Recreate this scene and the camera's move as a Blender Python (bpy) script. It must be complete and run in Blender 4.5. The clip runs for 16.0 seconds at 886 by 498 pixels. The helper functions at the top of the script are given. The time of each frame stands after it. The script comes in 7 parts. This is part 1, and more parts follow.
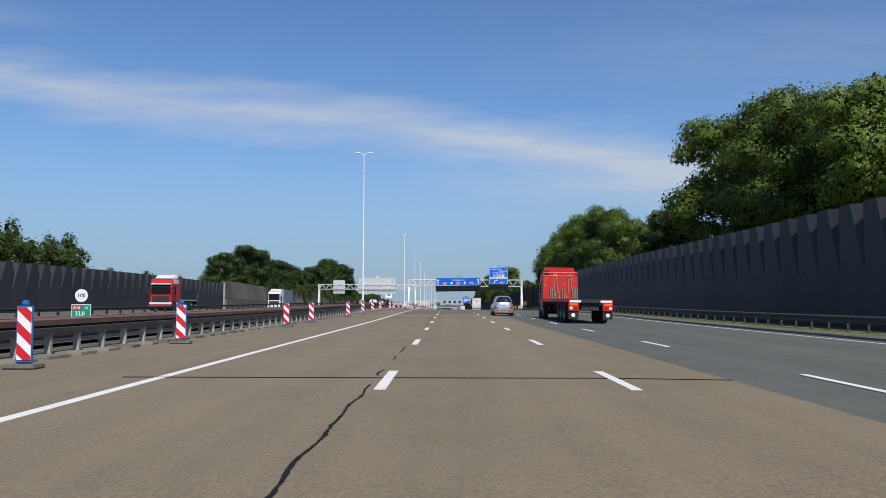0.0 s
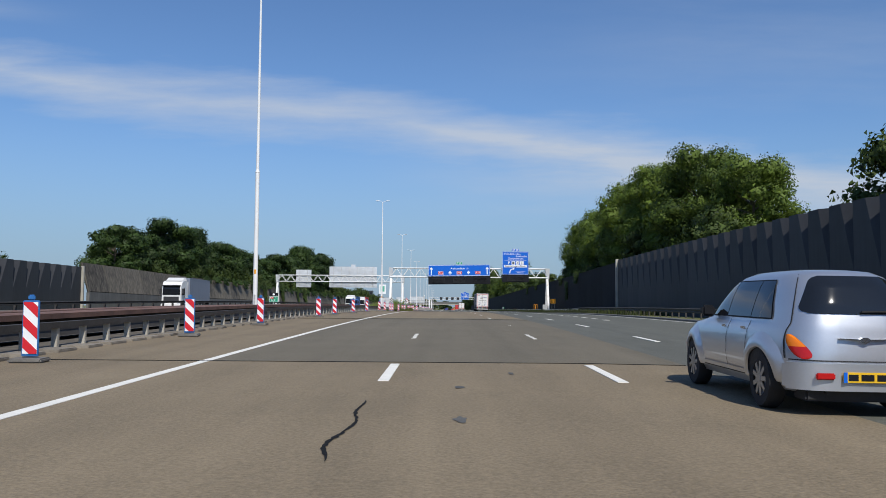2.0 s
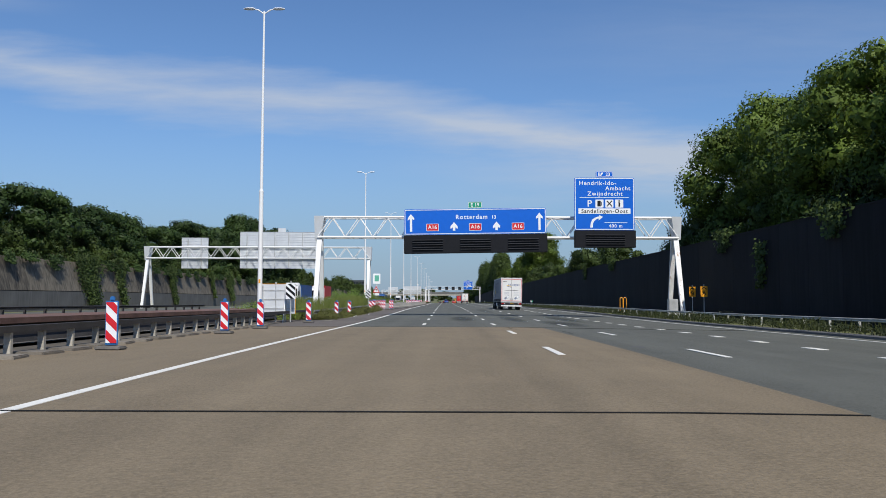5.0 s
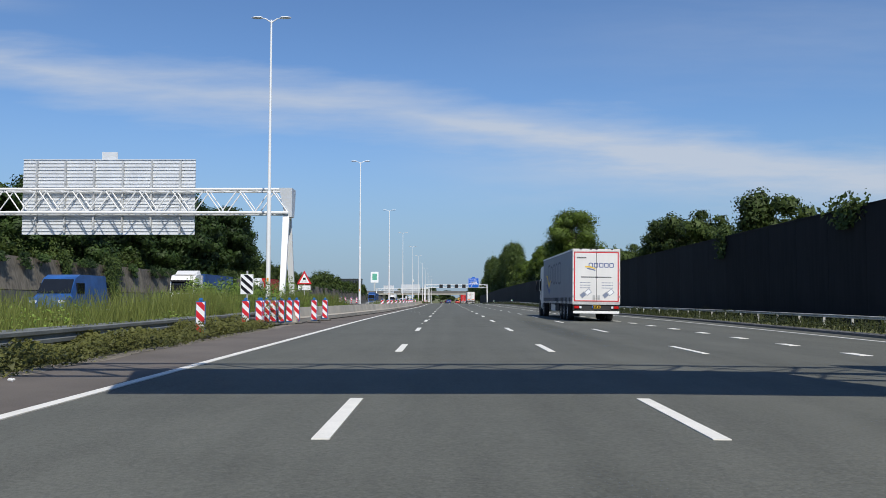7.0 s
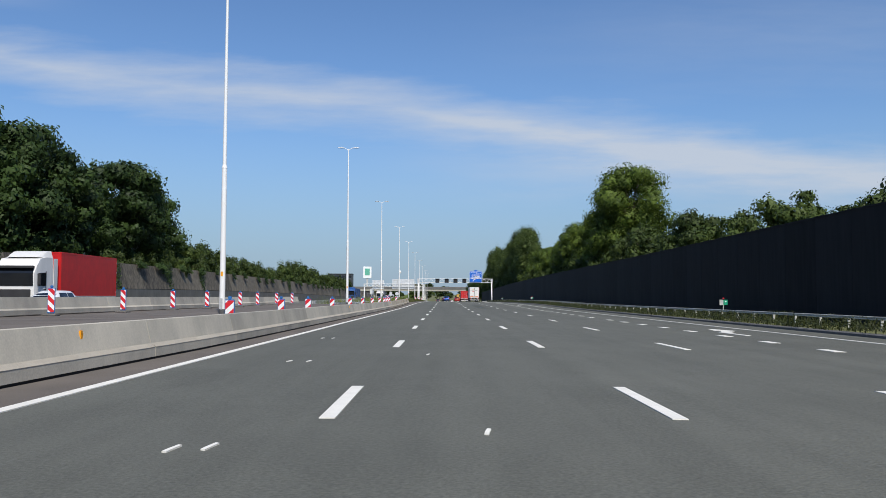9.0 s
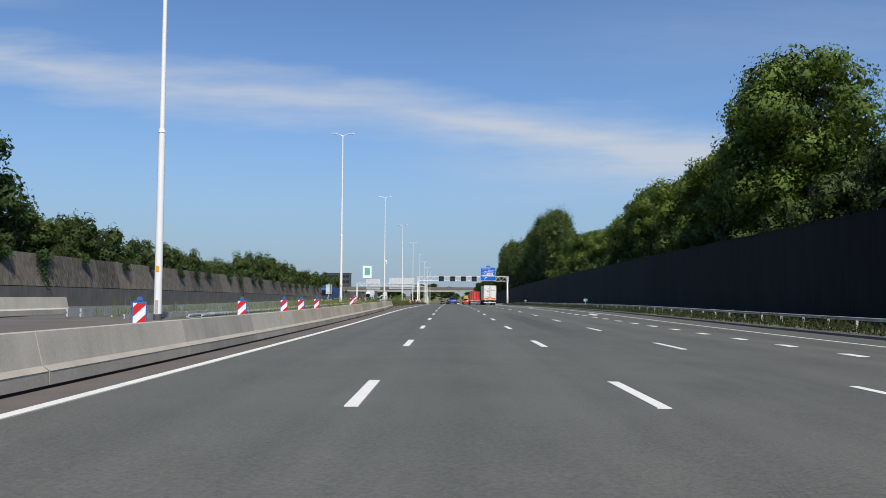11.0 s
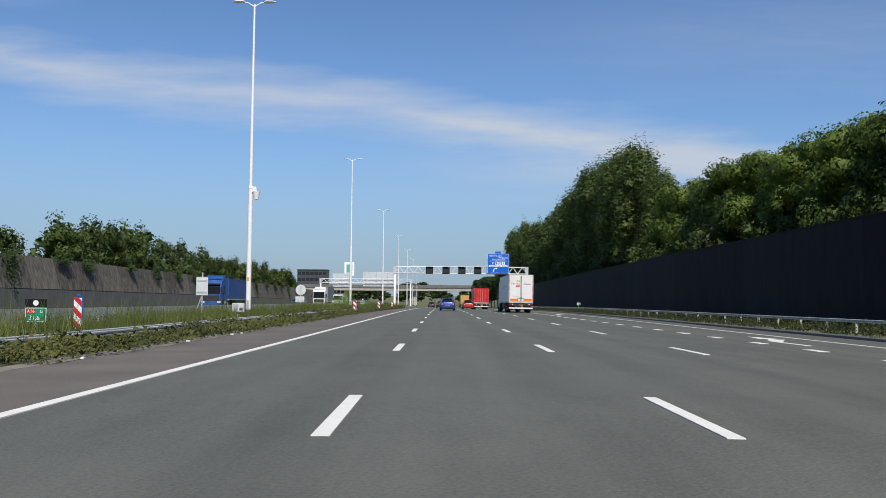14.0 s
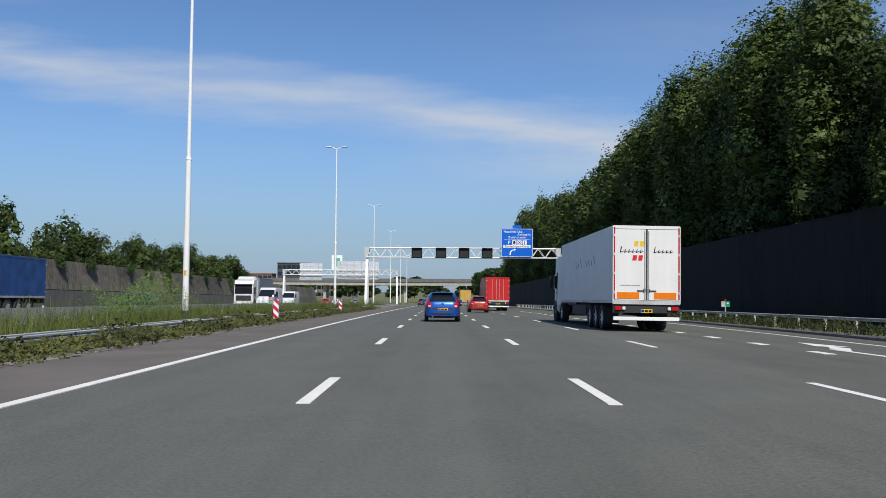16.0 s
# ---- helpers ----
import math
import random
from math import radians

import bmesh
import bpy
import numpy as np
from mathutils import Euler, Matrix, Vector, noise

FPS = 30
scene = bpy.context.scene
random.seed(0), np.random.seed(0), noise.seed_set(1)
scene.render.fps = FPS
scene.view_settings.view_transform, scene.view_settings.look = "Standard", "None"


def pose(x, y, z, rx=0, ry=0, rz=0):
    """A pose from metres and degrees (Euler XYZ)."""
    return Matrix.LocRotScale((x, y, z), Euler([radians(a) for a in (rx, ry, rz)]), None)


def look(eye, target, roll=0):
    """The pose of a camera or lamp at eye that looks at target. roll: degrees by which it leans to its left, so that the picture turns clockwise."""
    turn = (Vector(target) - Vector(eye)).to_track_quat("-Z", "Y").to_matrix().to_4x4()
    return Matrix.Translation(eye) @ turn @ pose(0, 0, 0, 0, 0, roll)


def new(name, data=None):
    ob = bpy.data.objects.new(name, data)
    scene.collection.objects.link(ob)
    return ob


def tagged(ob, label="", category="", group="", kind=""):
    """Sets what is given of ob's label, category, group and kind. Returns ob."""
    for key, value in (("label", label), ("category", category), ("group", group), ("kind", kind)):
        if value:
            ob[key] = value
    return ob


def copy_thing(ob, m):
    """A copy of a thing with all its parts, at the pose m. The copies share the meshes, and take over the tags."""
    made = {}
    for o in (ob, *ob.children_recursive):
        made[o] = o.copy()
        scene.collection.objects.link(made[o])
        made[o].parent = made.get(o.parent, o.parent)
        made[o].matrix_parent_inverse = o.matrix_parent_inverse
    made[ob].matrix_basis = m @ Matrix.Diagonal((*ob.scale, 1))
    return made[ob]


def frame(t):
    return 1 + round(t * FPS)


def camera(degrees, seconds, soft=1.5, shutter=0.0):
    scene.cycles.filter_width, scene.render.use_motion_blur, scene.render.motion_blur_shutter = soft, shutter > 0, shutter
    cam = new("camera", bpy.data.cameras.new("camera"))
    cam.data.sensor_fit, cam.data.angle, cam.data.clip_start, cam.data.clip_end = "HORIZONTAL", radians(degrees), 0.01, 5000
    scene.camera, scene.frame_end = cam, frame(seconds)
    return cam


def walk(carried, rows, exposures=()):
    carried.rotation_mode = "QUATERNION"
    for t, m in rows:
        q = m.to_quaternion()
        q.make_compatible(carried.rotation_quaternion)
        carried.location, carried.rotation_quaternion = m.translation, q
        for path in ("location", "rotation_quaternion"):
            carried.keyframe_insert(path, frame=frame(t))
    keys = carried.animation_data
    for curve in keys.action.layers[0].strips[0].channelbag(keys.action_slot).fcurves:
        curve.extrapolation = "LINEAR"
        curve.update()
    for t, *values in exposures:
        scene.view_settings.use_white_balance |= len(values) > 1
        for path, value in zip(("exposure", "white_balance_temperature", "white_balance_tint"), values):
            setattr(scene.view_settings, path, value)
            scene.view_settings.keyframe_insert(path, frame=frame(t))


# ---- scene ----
import collections

# camera and its drive along the carriageway
cam = camera(54.8, 16.0, soft=0.85)
ROWS = (
    (0, 0.075, -1.500, 1.200, 0.348, 4.130, -0.125),
    (0.5, 0.090, 13.140, 1.378, 0.316, 4.030, -0.098),
    (1, 0.120, 27.950, 1.550, 0.292, 3.990, 0.060),
    (1.5, 0.045, 43.090, 1.735, 0.360, 3.945, -0.260),
    (2, 0.036, 57.722, 1.936, 0.138, 3.877, -0.418),
    (2.5, 0.066, 72.490, 2.130, 0.188, 4.065, -0.140),
    (3, 0.092, 87.150, 2.330, 0.136, 3.870, -0.210),
    (5.5, 0.180, 157.520, 2.580, 0.130, 3.195, -0.140),
    (6, 0.170, 172.177, 2.502, 0.186, 3.399, -0.135),
    (6.5, 0.205, 186.950, 2.425, 0.045, 2.430, -0.540),
    (7, 0.243, 201.500, 2.360, 0.260, 3.200, -0.060),
    (7.5, 0.230, 216.130, 2.345, 0.272, 3.080, 0.000),
    (8, 0.237, 230.735, 2.332, 0.187, 2.966, 0.012),
    (8.5, 0.270, 245.370, 2.310, 0.066, 2.930, 0.120),
    (9, 0.298, 260.500, 2.260, 0.094, 2.980, -0.210),
    (11.5, 0.193, 333.462, 1.969, 0.479, 3.082, -0.307),
    (12, 0.146, 347.509, 1.919, 0.365, 2.947, -0.158),
    (12.5, 0.119, 362.285, 1.902, 0.425, 3.089, -0.269),
    (13, 0.088, 376.519, 1.893, 0.195, 3.096, -0.226),
    (13.5, 0.095, 391.293, 1.871, 0.068, 3.177, -0.287),
    (14, 0.148, 405.767, 1.816, -0.121, 3.095, -0.451),
    (14.5, 0.224, 420.028, 1.763, -0.303, 3.130, -0.517),
    (15, 0.372, 434.444, 1.669, -0.569, 2.819, -0.330),
    (15.5, 0.507, 448.900, 1.597, -0.450, 2.955, -0.070),
    (16, 0.632, 463.400, 1.513, -0.382, 2.837, -0.321),
)
walk(cam, [(t, pose(x, y, z, 90 + pitch, roll, yaw)) for t, x, y, z, yaw, pitch, roll in ROWS],
     ((0, -0.12, 6430, 10), (3.2, -0.15, 6400, 10), (5.5, -0.16, 6350, 10), (6.0, -0.18, 6150, 10), (6.6, -0.2, 6150, 10), (7.1, -0.07, 6480, 10), (8.0, -0.05, 6500, 10), (11.5, -0.05, 6600, 10), (15, -0.05, 6600, 10), (16, -0.07, 6520, 10)))

# ---- daylight ----
SUN_ELEVATION, SUN_SIDE, SUN_BACK = radians(48), 0.27, -0.96
world = bpy.data.worlds.new("daylight")
scene.world = world
world.use_nodes = True
wn, wl = world.node_tree.nodes, world.node_tree.links
wn.clear()


def wnode(kind, **values):
    n = wn.new(kind)
    for k, v in values.items():
        n.inputs[k].default_value = v
    return n


def wmath(op, a, b=None, c=None):
    n = wn.new("ShaderNodeMath")
    n.operation = op
    for i, v in enumerate((a, b, c)):
        if v is None:
            continue
        if isinstance(v, (int, float)):
            n.inputs[i].default_value = v
        else:
            wl.new(v, n.inputs[i])
    return n.outputs[0]


sky = wn.new("ShaderNodeTexSky")
sky.sky_type = "NISHITA"
sky.sun_disc = False
sky.sun_elevation = SUN_ELEVATION
sky.sun_rotation = math.atan2(SUN_SIDE, SUN_BACK)
sky.air_density, sky.dust_density, sky.ozone_density = 1.0, 0.25, 2.5
coords = wn.new("ShaderNodeTexCoord")
split = wn.new("ShaderNodeSeparateXYZ")
wl.new(coords.outputs["Generated"], split.inputs[0])
dx, dy, dz = split.outputs
ahead = wmath("MAXIMUM", dy, 0.05)
side, up = wmath("DIVIDE", dx, ahead), wmath("DIVIDE", dz, ahead)
plane = wn.new("ShaderNodeCombineXYZ")
wl.new(side, plane.inputs[0])
wl.new(up, plane.inputs[1])
stretch = wn.new("ShaderNodeMapping")
stretch.inputs["Rotation"].default_value = (0, 0, radians(6.6))
stretch.inputs["Scale"].default_value = (2.2, 14, 1)
wl.new(plane.outputs[0], stretch.inputs[0])
wisps = wnode("ShaderNodeTexNoise", Scale=2.4, Detail=9.0, Roughness=0.6)
wl.new(stretch.outputs[0], wisps.inputs["Vector"])
broad = wnode("ShaderNodeTexNoise", Scale=2.3, Detail=3.0, Roughness=0.5)
wl.new(plane.outputs[0], broad.inputs["Vector"])
wob = wmath("MULTIPLY", wmath("SUBTRACT", broad.outputs["Fac"], 0.5), 0.05)


def streak(height, slope, width, amount, left, right):
    """One long cirrus streak across the sky ahead, with soft edges."""
    off = wmath("ADD", wmath("SUBTRACT", wmath("ADD", up, wmath("MULTIPLY", side, slope)), height), wob)
    body = wmath("SUBTRACT", 1.0, wmath("DIVIDE", wmath("ABSOLUTE", off), width))
    body = wmath("MAXIMUM", wmath("ADD", body, wmath("MULTIPLY", wmath("SUBTRACT", wisps.outputs["Fac"], 0.5), 1.5)), 0.0)
    fade = wn.new("ShaderNodeMapRange")
    fade.interpolation_type = "SMOOTHSTEP"
    wl.new(side, fade.inputs[0])
    fade.inputs[1].default_value, fade.inputs[2].default_value = left, right
    return wmath("MULTIPLY", wmath("MINIMUM", wmath("POWER", wmath("MULTIPLY", body, fade.outputs[0]), 1.25), 1.2), amount)


cover = wmath("ADD", streak(0.2055, 0.142, 0.046, 0.66, 1.0, 0.2), streak(0.150, 0.03, 0.056, 0.46, -0.15, 0.22))
cover = wmath("ADD", cover, streak(0.30, -0.03, 0.10, 0.13, -0.1, 0.4))
cover = wmath("ADD", cover, streak(0.33, 0.05, 0.02, 0.25, -0.40, -0.62))
cover = wmath("MULTIPLY", wmath("MINIMUM", cover, 0.85), wmath("GREATER_THAN", dy, 0.1))
haze = wn.new("ShaderNodeMapRange")
haze.interpolation_type = "SMOOTHSTEP"
wl.new(dz, haze.inputs[0])
haze.inputs[1].default_value, haze.inputs[2].default_value = 0.23, -0.02
haze.inputs[3].default_value, haze.inputs[4].default_value = 0.0, 0.85
veil = wn.new("ShaderNodeMix")
veil.data_type = "RGBA"
wl.new(haze.outputs[0], veil.inputs[0])
tone = wn.new("ShaderNodeMix")
tone.data_type, tone.blend_type = "RGBA", "MULTIPLY"
tone.inputs[0].default_value = 1.0
wl.new(sky.outputs[0], tone.inputs[6])
tone.inputs[7].default_value = (0.84, 1.04, 1.29, 1)
wl.new(tone.outputs[2], veil.inputs[6])
veil.inputs[7].default_value = (2.8, 3.95, 5.5, 1)
cloud = wn.new("ShaderNodeMix")
cloud.data_type = "RGBA"
wl.new(cover, cloud.inputs[0])
wl.new(veil.outputs[2], cloud.inputs[6])
cloud.inputs[7].default_value = (6.15, 6.75, 7.7, 1)
back = wnode("ShaderNodeBackground", Strength=0.094)
wl.new(cloud.outputs[2], back.inputs[0])
wl.new(back.outputs[0], wn.new("ShaderNodeOutputWorld").inputs[0])

sun = new("sun", bpy.data.lights.new("sun", "SUN"))
sun.data.energy, sun.data.angle, sun.data.color = 4.6, radians(0.6), (1.0, 0.95, 0.87)
cz, sz = math.cos(SUN_ELEVATION), math.sin(SUN_ELEVATION)
sun.matrix_world = look((SUN_SIDE * cz * 50, SUN_BACK * cz * 50, sz * 50), (0, 0, 0))


# ---- materials ----
def mat(name, color, rough=0.7, metal=0.0, var=0.15, scale=3.0, fine=40.0, bump=0.1, tint=None, streaks=0.0, rnd=0.0, spec=0.5, coat=0.0):
    """A surface with two scales of tone, a fine relief and, if wanted, streaks that run down it."""
    m = bpy.data.materials.new(name)
    m.use_nodes = True
    nt = m.node_tree
    n, l = nt.nodes, nt.links
    bs = n["Principled BSDF"]
    tc = n.new("ShaderNodeTexCoord")
    big = n.new("ShaderNodeTexNoise")
    big.inputs["Scale"].default_value, big.inputs["Detail"].default_value = scale, 5
    small = n.new("ShaderNodeTexNoise")
    small.inputs["Scale"].default_value, small.inputs["Detail"].default_value = fine, 4
    for t in (big, small):
        l.new(tc.outputs["Object"], t.inputs["Vector"])
    add = n.new("ShaderNodeMath")
    add.operation = "MULTIPLY_ADD"
    l.new(big.outputs["Fac"], add.inputs[0])
    add.inputs[1].default_value = 0.65
    part_ = n.new("ShaderNodeMath")
    part_.operation = "MULTIPLY"
    l.new(small.outputs["Fac"], part_.inputs[0])
    part_.inputs[1].default_value = 0.35
    l.new(part_.outputs[0], add.inputs[2])
    value = add.outputs[0]
    if streaks:
        mp = n.new("ShaderNodeMapping")
        mp.inputs["Scale"].default_value = (1.6, 1.6, 0.12)
        l.new(tc.outputs["Object"], mp.inputs[0])
        st = n.new("ShaderNodeTexNoise")
        st.inputs["Scale"].default_value, st.inputs["Detail"].default_value = 2.5, 6
        l.new(mp.outputs[0], st.inputs["Vector"])
        mx = n.new("ShaderNodeMix")
        mx.inputs[0].default_value = streaks
        l.new(value, mx.inputs[2])
        l.new(st.outputs["Fac"], mx.inputs[3])
        value = mx.outputs[0]
    if rnd:
        oi = n.new("ShaderNodeObjectInfo")
        r = n.new("ShaderNodeMath")
        r.operation = "MULTIPLY_ADD"
        l.new(oi.outputs["Random"], r.inputs[0])
        r.inputs[1].default_value, r.inputs[2].default_value = rnd, -rnd / 2
        ad = n.new("ShaderNodeMath")
        l.new(value, ad.inputs[0])
        l.new(r.outputs[0], ad.inputs[1])
        value = ad.outputs[0]
    ramp = n.new("ShaderNodeMapRange")
    l.new(value, ramp.inputs[0])
    ramp.inputs[1].default_value, ramp.inputs[2].default_value = 0.3, 0.7
    cm = n.new("ShaderNodeMix")
    cm.data_type = "RGBA"
    l.new(ramp.outputs[0], cm.inputs[0])
    dark = [c * (1 - var) for c in color]
    light = [min(1, c * (1 + var)) for c in (tint or color)]
    cm.inputs[6].default_value, cm.inputs[7].default_value = (*dark, 1), (*light, 1)
    l.new(cm.outputs[2], bs.inputs["Base Color"])
    bs.inputs["Roughness"].default_value, bs.inputs["Metallic"].default_value = rough, metal
    bs.inputs["Specular IOR Level"].default_value = spec
    bs.inputs["Coat Weight"].default_value = coat
    if bump:
        bp = n.new("ShaderNodeBump")
        bp.inputs["Strength"].default_value = bump
        bp.inputs["Distance"].default_value = 0.02
        l.new(small.outputs["Fac"], bp.inputs["Height"])
        l.new(bp.outputs[0], bs.inputs["Normal"])
    return m


def leaf_mat(name, dark, light, trans=0.16):
    """Leaves: tone varies from leaf to leaf and from tree to tree; some light passes through."""
    m = bpy.data.materials.new(name)
    m.use_nodes = True
    n, l = m.node_tree.nodes, m.node_tree.links
    n.clear()
    geo = n.new("ShaderNodeNewGeometry")
    oi = n.new("ShaderNodeObjectInfo")
    tc = n.new("ShaderNodeTexCoord")
    nz = n.new("ShaderNodeTexNoise")
    nz.inputs["Scale"].default_value = 0.45
    l.new(tc.outputs["Object"], nz.inputs["Vector"])
    a = n.new("ShaderNodeMath")
    a.operation = "MULTIPLY_ADD"
    l.new(geo.outputs["Random Per Island"], a.inputs[0])
    a.inputs[1].default_value = 0.3
    l.new(nz.outputs["Fac"], a.inputs[2])
    b = n.new("ShaderNodeMath")
    b.operation = "MULTIPLY_ADD"
    l.new(oi.outputs["Random"], b.inputs[0])
    b.inputs[1].default_value = 0.35
    l.new(a.outputs[0], b.inputs[2])
    mr = n.new("ShaderNodeMapRange")
    l.new(b.outputs[0], mr.inputs[0])
    mr.inputs[1].default_value, mr.inputs[2].default_value = 0.36, 1.1
    cm = n.new("ShaderNodeMix")
    cm.data_type = "RGBA"
    l.new(mr.outputs[0], cm.inputs[0])
    cm.inputs[6].default_value, cm.inputs[7].default_value = (*dark, 1), (*light, 1)
    d = n.new("ShaderNodeBsdfPrincipled")
    d.inputs["Roughness"].default_value = 0.6
    d.inputs["Specular IOR Level"].default_value = 0.28
    l.new(cm.outputs[2], d.inputs["Base Color"])
    t = n.new("ShaderNodeBsdfTranslucent")
    l.new(cm.outputs[2], t.inputs[0])
    mix = n.new("ShaderNodeMixShader")
    mix.inputs[0].default_value = trans
    l.new(d.outputs[0], mix.inputs[1])
    l.new(t.outputs[0], mix.inputs[2])
    l.new(mix.outputs[0], n.new("ShaderNodeOutputMaterial").inputs[0])
    return m


def road_mat(name, color, var, grain):
    """A road surface: fine stone grain, blotches, and faint bands along the wheel tracks."""
    m = bpy.data.materials.new(name)
    m.use_nodes = True
    n, l = m.node_tree.nodes, m.node_tree.links
    bs = n["Principled BSDF"]
    tc = n.new("ShaderNodeTexCoord")

    def tex(scale, detail, stretch=None, rough=0.6):
        t = n.new("ShaderNodeTexNoise")
        t.inputs["Scale"].default_value, t.inputs["Detail"].default_value, t.inputs["Roughness"].default_value = scale, detail, rough
        src = tc.outputs["Object"]
        if stretch:
            mp = n.new("ShaderNodeMapping")
            mp.inputs["Scale"].default_value = stretch
            l.new(src, mp.inputs[0])
            src = mp.outputs[0]
        l.new(src, t.inputs["Vector"])
        return t.outputs["Fac"]

    def mix(a, b, wa, wb):
        x = n.new("ShaderNodeMath")
        x.operation = "MULTIPLY"
        l.new(a, x.inputs[0])
        x.inputs[1].default_value = wa
        y = n.new("ShaderNodeMath")
        y.operation = "MULTIPLY_ADD"
        l.new(b, y.inputs[0])
        y.inputs[1].default_value = wb
        l.new(x.outputs[0], y.inputs[2])
        return y.outputs[0]
    stones = tex(28, 3, None, 0.75)
    blot = tex(0.35, 6)
    tracks = tex(1.0, 3, (0.9, 0.012, 1))
    worn = tex(2.2, 4, (1, 0.25, 1))
    v = mix(mix(mix(stones, blot, grain, 0.24), tracks, 1.0, 0.34), worn, 1.0, 0.16)
    total = grain + 0.24 + 0.34 + 0.16
    mr = n.new("ShaderNodeMapRange")
    l.new(v, mr.inputs[0])
    mr.inputs[1].default_value, mr.inputs[2].default_value = total * 0.36, total * 0.64
    cm = n.new("ShaderNodeMix")
    cm.data_type = "RGBA"
    l.new(mr.outputs[0], cm.inputs[0])
    cm.inputs[6].default_value = (*[c * (1 - var) for c in color], 1)
    cm.inputs[7].default_value = (*[c * (1 + var) for c in color], 1)
    l.new(cm.outputs[2], bs.inputs["Base Color"])
    bs.inputs["Roughness"].default_value = 0.82
    bs.inputs["Specular IOR Level"].default_value = 0.35
    bp = n.new("ShaderNodeBump")
    bp.inputs["Strength"].default_value, bp.inputs["Distance"].default_value = 0.7, 0.02
    l.new(stones, bp.inputs["Height"])
    l.new(bp.outputs[0], bs.inputs["Normal"])
    return m


ASPHALT = road_mat("asphalt", (0.115, 0.1175, 0.099), 0.38, 0.75)
SLAB = road_mat("brushed_concrete_road", (0.2150, 0.1705, 0.1090), 0.36, 0.85)
SLAB_DARK = road_mat("darker_concrete_road", (0.150, 0.131, 0.094), 0.36, 0.85)
DIRT = mat("median_dirt", (0.1144, 0.1012, 0.0836), 0.95, var=0.45, scale=1.2, fine=14, bump=0.8)
FOOT = mat("grey_rubber_foot", (0.16, 0.15, 0.135), 0.9, var=0.3, scale=5, bump=0.3)
SHOULDER = mat("shoulder_asphalt", (0.132, 0.114, 0.096), 0.9, var=0.32, scale=0.5, fine=50, bump=0.4)
FOOTING = mat("weathered_footing", (0.1936, 0.1716, 0.1408), 0.95, var=0.4, scale=2.5, fine=25, bump=0.5, rnd=0.3)
SAND = mat("roadside_sand", (0.22, 0.1936, 0.154), 0.95, var=0.35, scale=1.5, fine=25, bump=0.5)
TAR = mat("tar", (0.011, 0.011, 0.011), 0.9, var=0.4, scale=6, bump=0.5, spec=0.2)
PATCH = mat("dark_patch", (0.092, 0.092, 0.085), 0.8, var=0.35, scale=0.8, bump=0.3)


def soft_stain(name, color, strength):
    """An oily stain that thins out towards its rim."""
    m = bpy.data.materials.new(name)
    m.use_nodes = True
    n, l = m.node_tree.nodes, m.node_tree.links
    bs = n["Principled BSDF"]
    bs.inputs["Base Color"].default_value = (*color, 1)
    bs.inputs["Roughness"].default_value = 0.7
    tc = n.new("ShaderNodeTexCoord")
    mp = n.new("ShaderNodeMapping")
    mp.inputs["Location"].default_value, mp.inputs["Scale"].default_value = (-1, -1, 0), (2, 2, 0)
    l.new(tc.outputs["Generated"], mp.inputs[0])
    g = n.new("ShaderNodeTexGradient")
    g.gradient_type = "SPHERICAL"
    l.new(mp.outputs[0], g.inputs[0])
    nz = n.new("ShaderNodeTexNoise")
    nz.inputs["Scale"].default_value, nz.inputs["Detail"].default_value = 0.35, 3
    l.new(tc.outputs["Object"], nz.inputs["Vector"])
    mr = n.new("ShaderNodeMapRange")
    mr.interpolation_type = "SMOOTHSTEP"
    l.new(g.outputs["Fac"], mr.inputs[0])
    mr.inputs[2].default_value, mr.inputs[4].default_value = 0.7, strength
    mu = n.new("ShaderNodeMath")
    mu.operation = "MULTIPLY"
    l.new(mr.outputs[0], mu.inputs[0])
    l.new(nz.outputs["Fac"], mu.inputs[1])
    l.new(mu.outputs[0], bs.inputs["Alpha"])
    return m


def flaked(name, color, under):
    """Old paint that has flaked and been scraped through to a paler coat."""
    m = mat(name, color, 0.5, var=0.22, scale=1.6, fine=9, bump=0.05, streaks=0.4)
    n, l = m.node_tree.nodes, m.node_tree.links
    bs = n["Principled BSDF"]
    old = bs.inputs["Base Color"].links[0].from_socket
    tc = n.new("ShaderNodeTexCoord")
    mp = n.new("ShaderNodeMapping")
    mp.inputs["Scale"].default_value = (3.2, 3.2, 1.1)
    l.new(tc.outputs["Object"], mp.inputs[0])
    nz = n.new("ShaderNodeTexNoise")
    nz.inputs["Scale"].default_value, nz.inputs["Detail"].default_value, nz.inputs["Roughness"].default_value = 2.2, 8, 0.72
    l.new(mp.outputs[0], nz.inputs["Vector"])
    mr = n.new("ShaderNodeMapRange")
    l.new(nz.outputs["Fac"], mr.inputs[0])
    mr.inputs[1].default_value, mr.inputs[2].default_value = 0.585, 0.64
    mx = n.new("ShaderNodeMix")
    mx.data_type = "RGBA"
    l.new(mr.outputs[0], mx.inputs[0])
    l.new(old, mx.inputs[6])
    mx.inputs[7].default_value = (*under, 1)
    l.new(mx.outputs[2], bs.inputs["Base Color"])
    return m


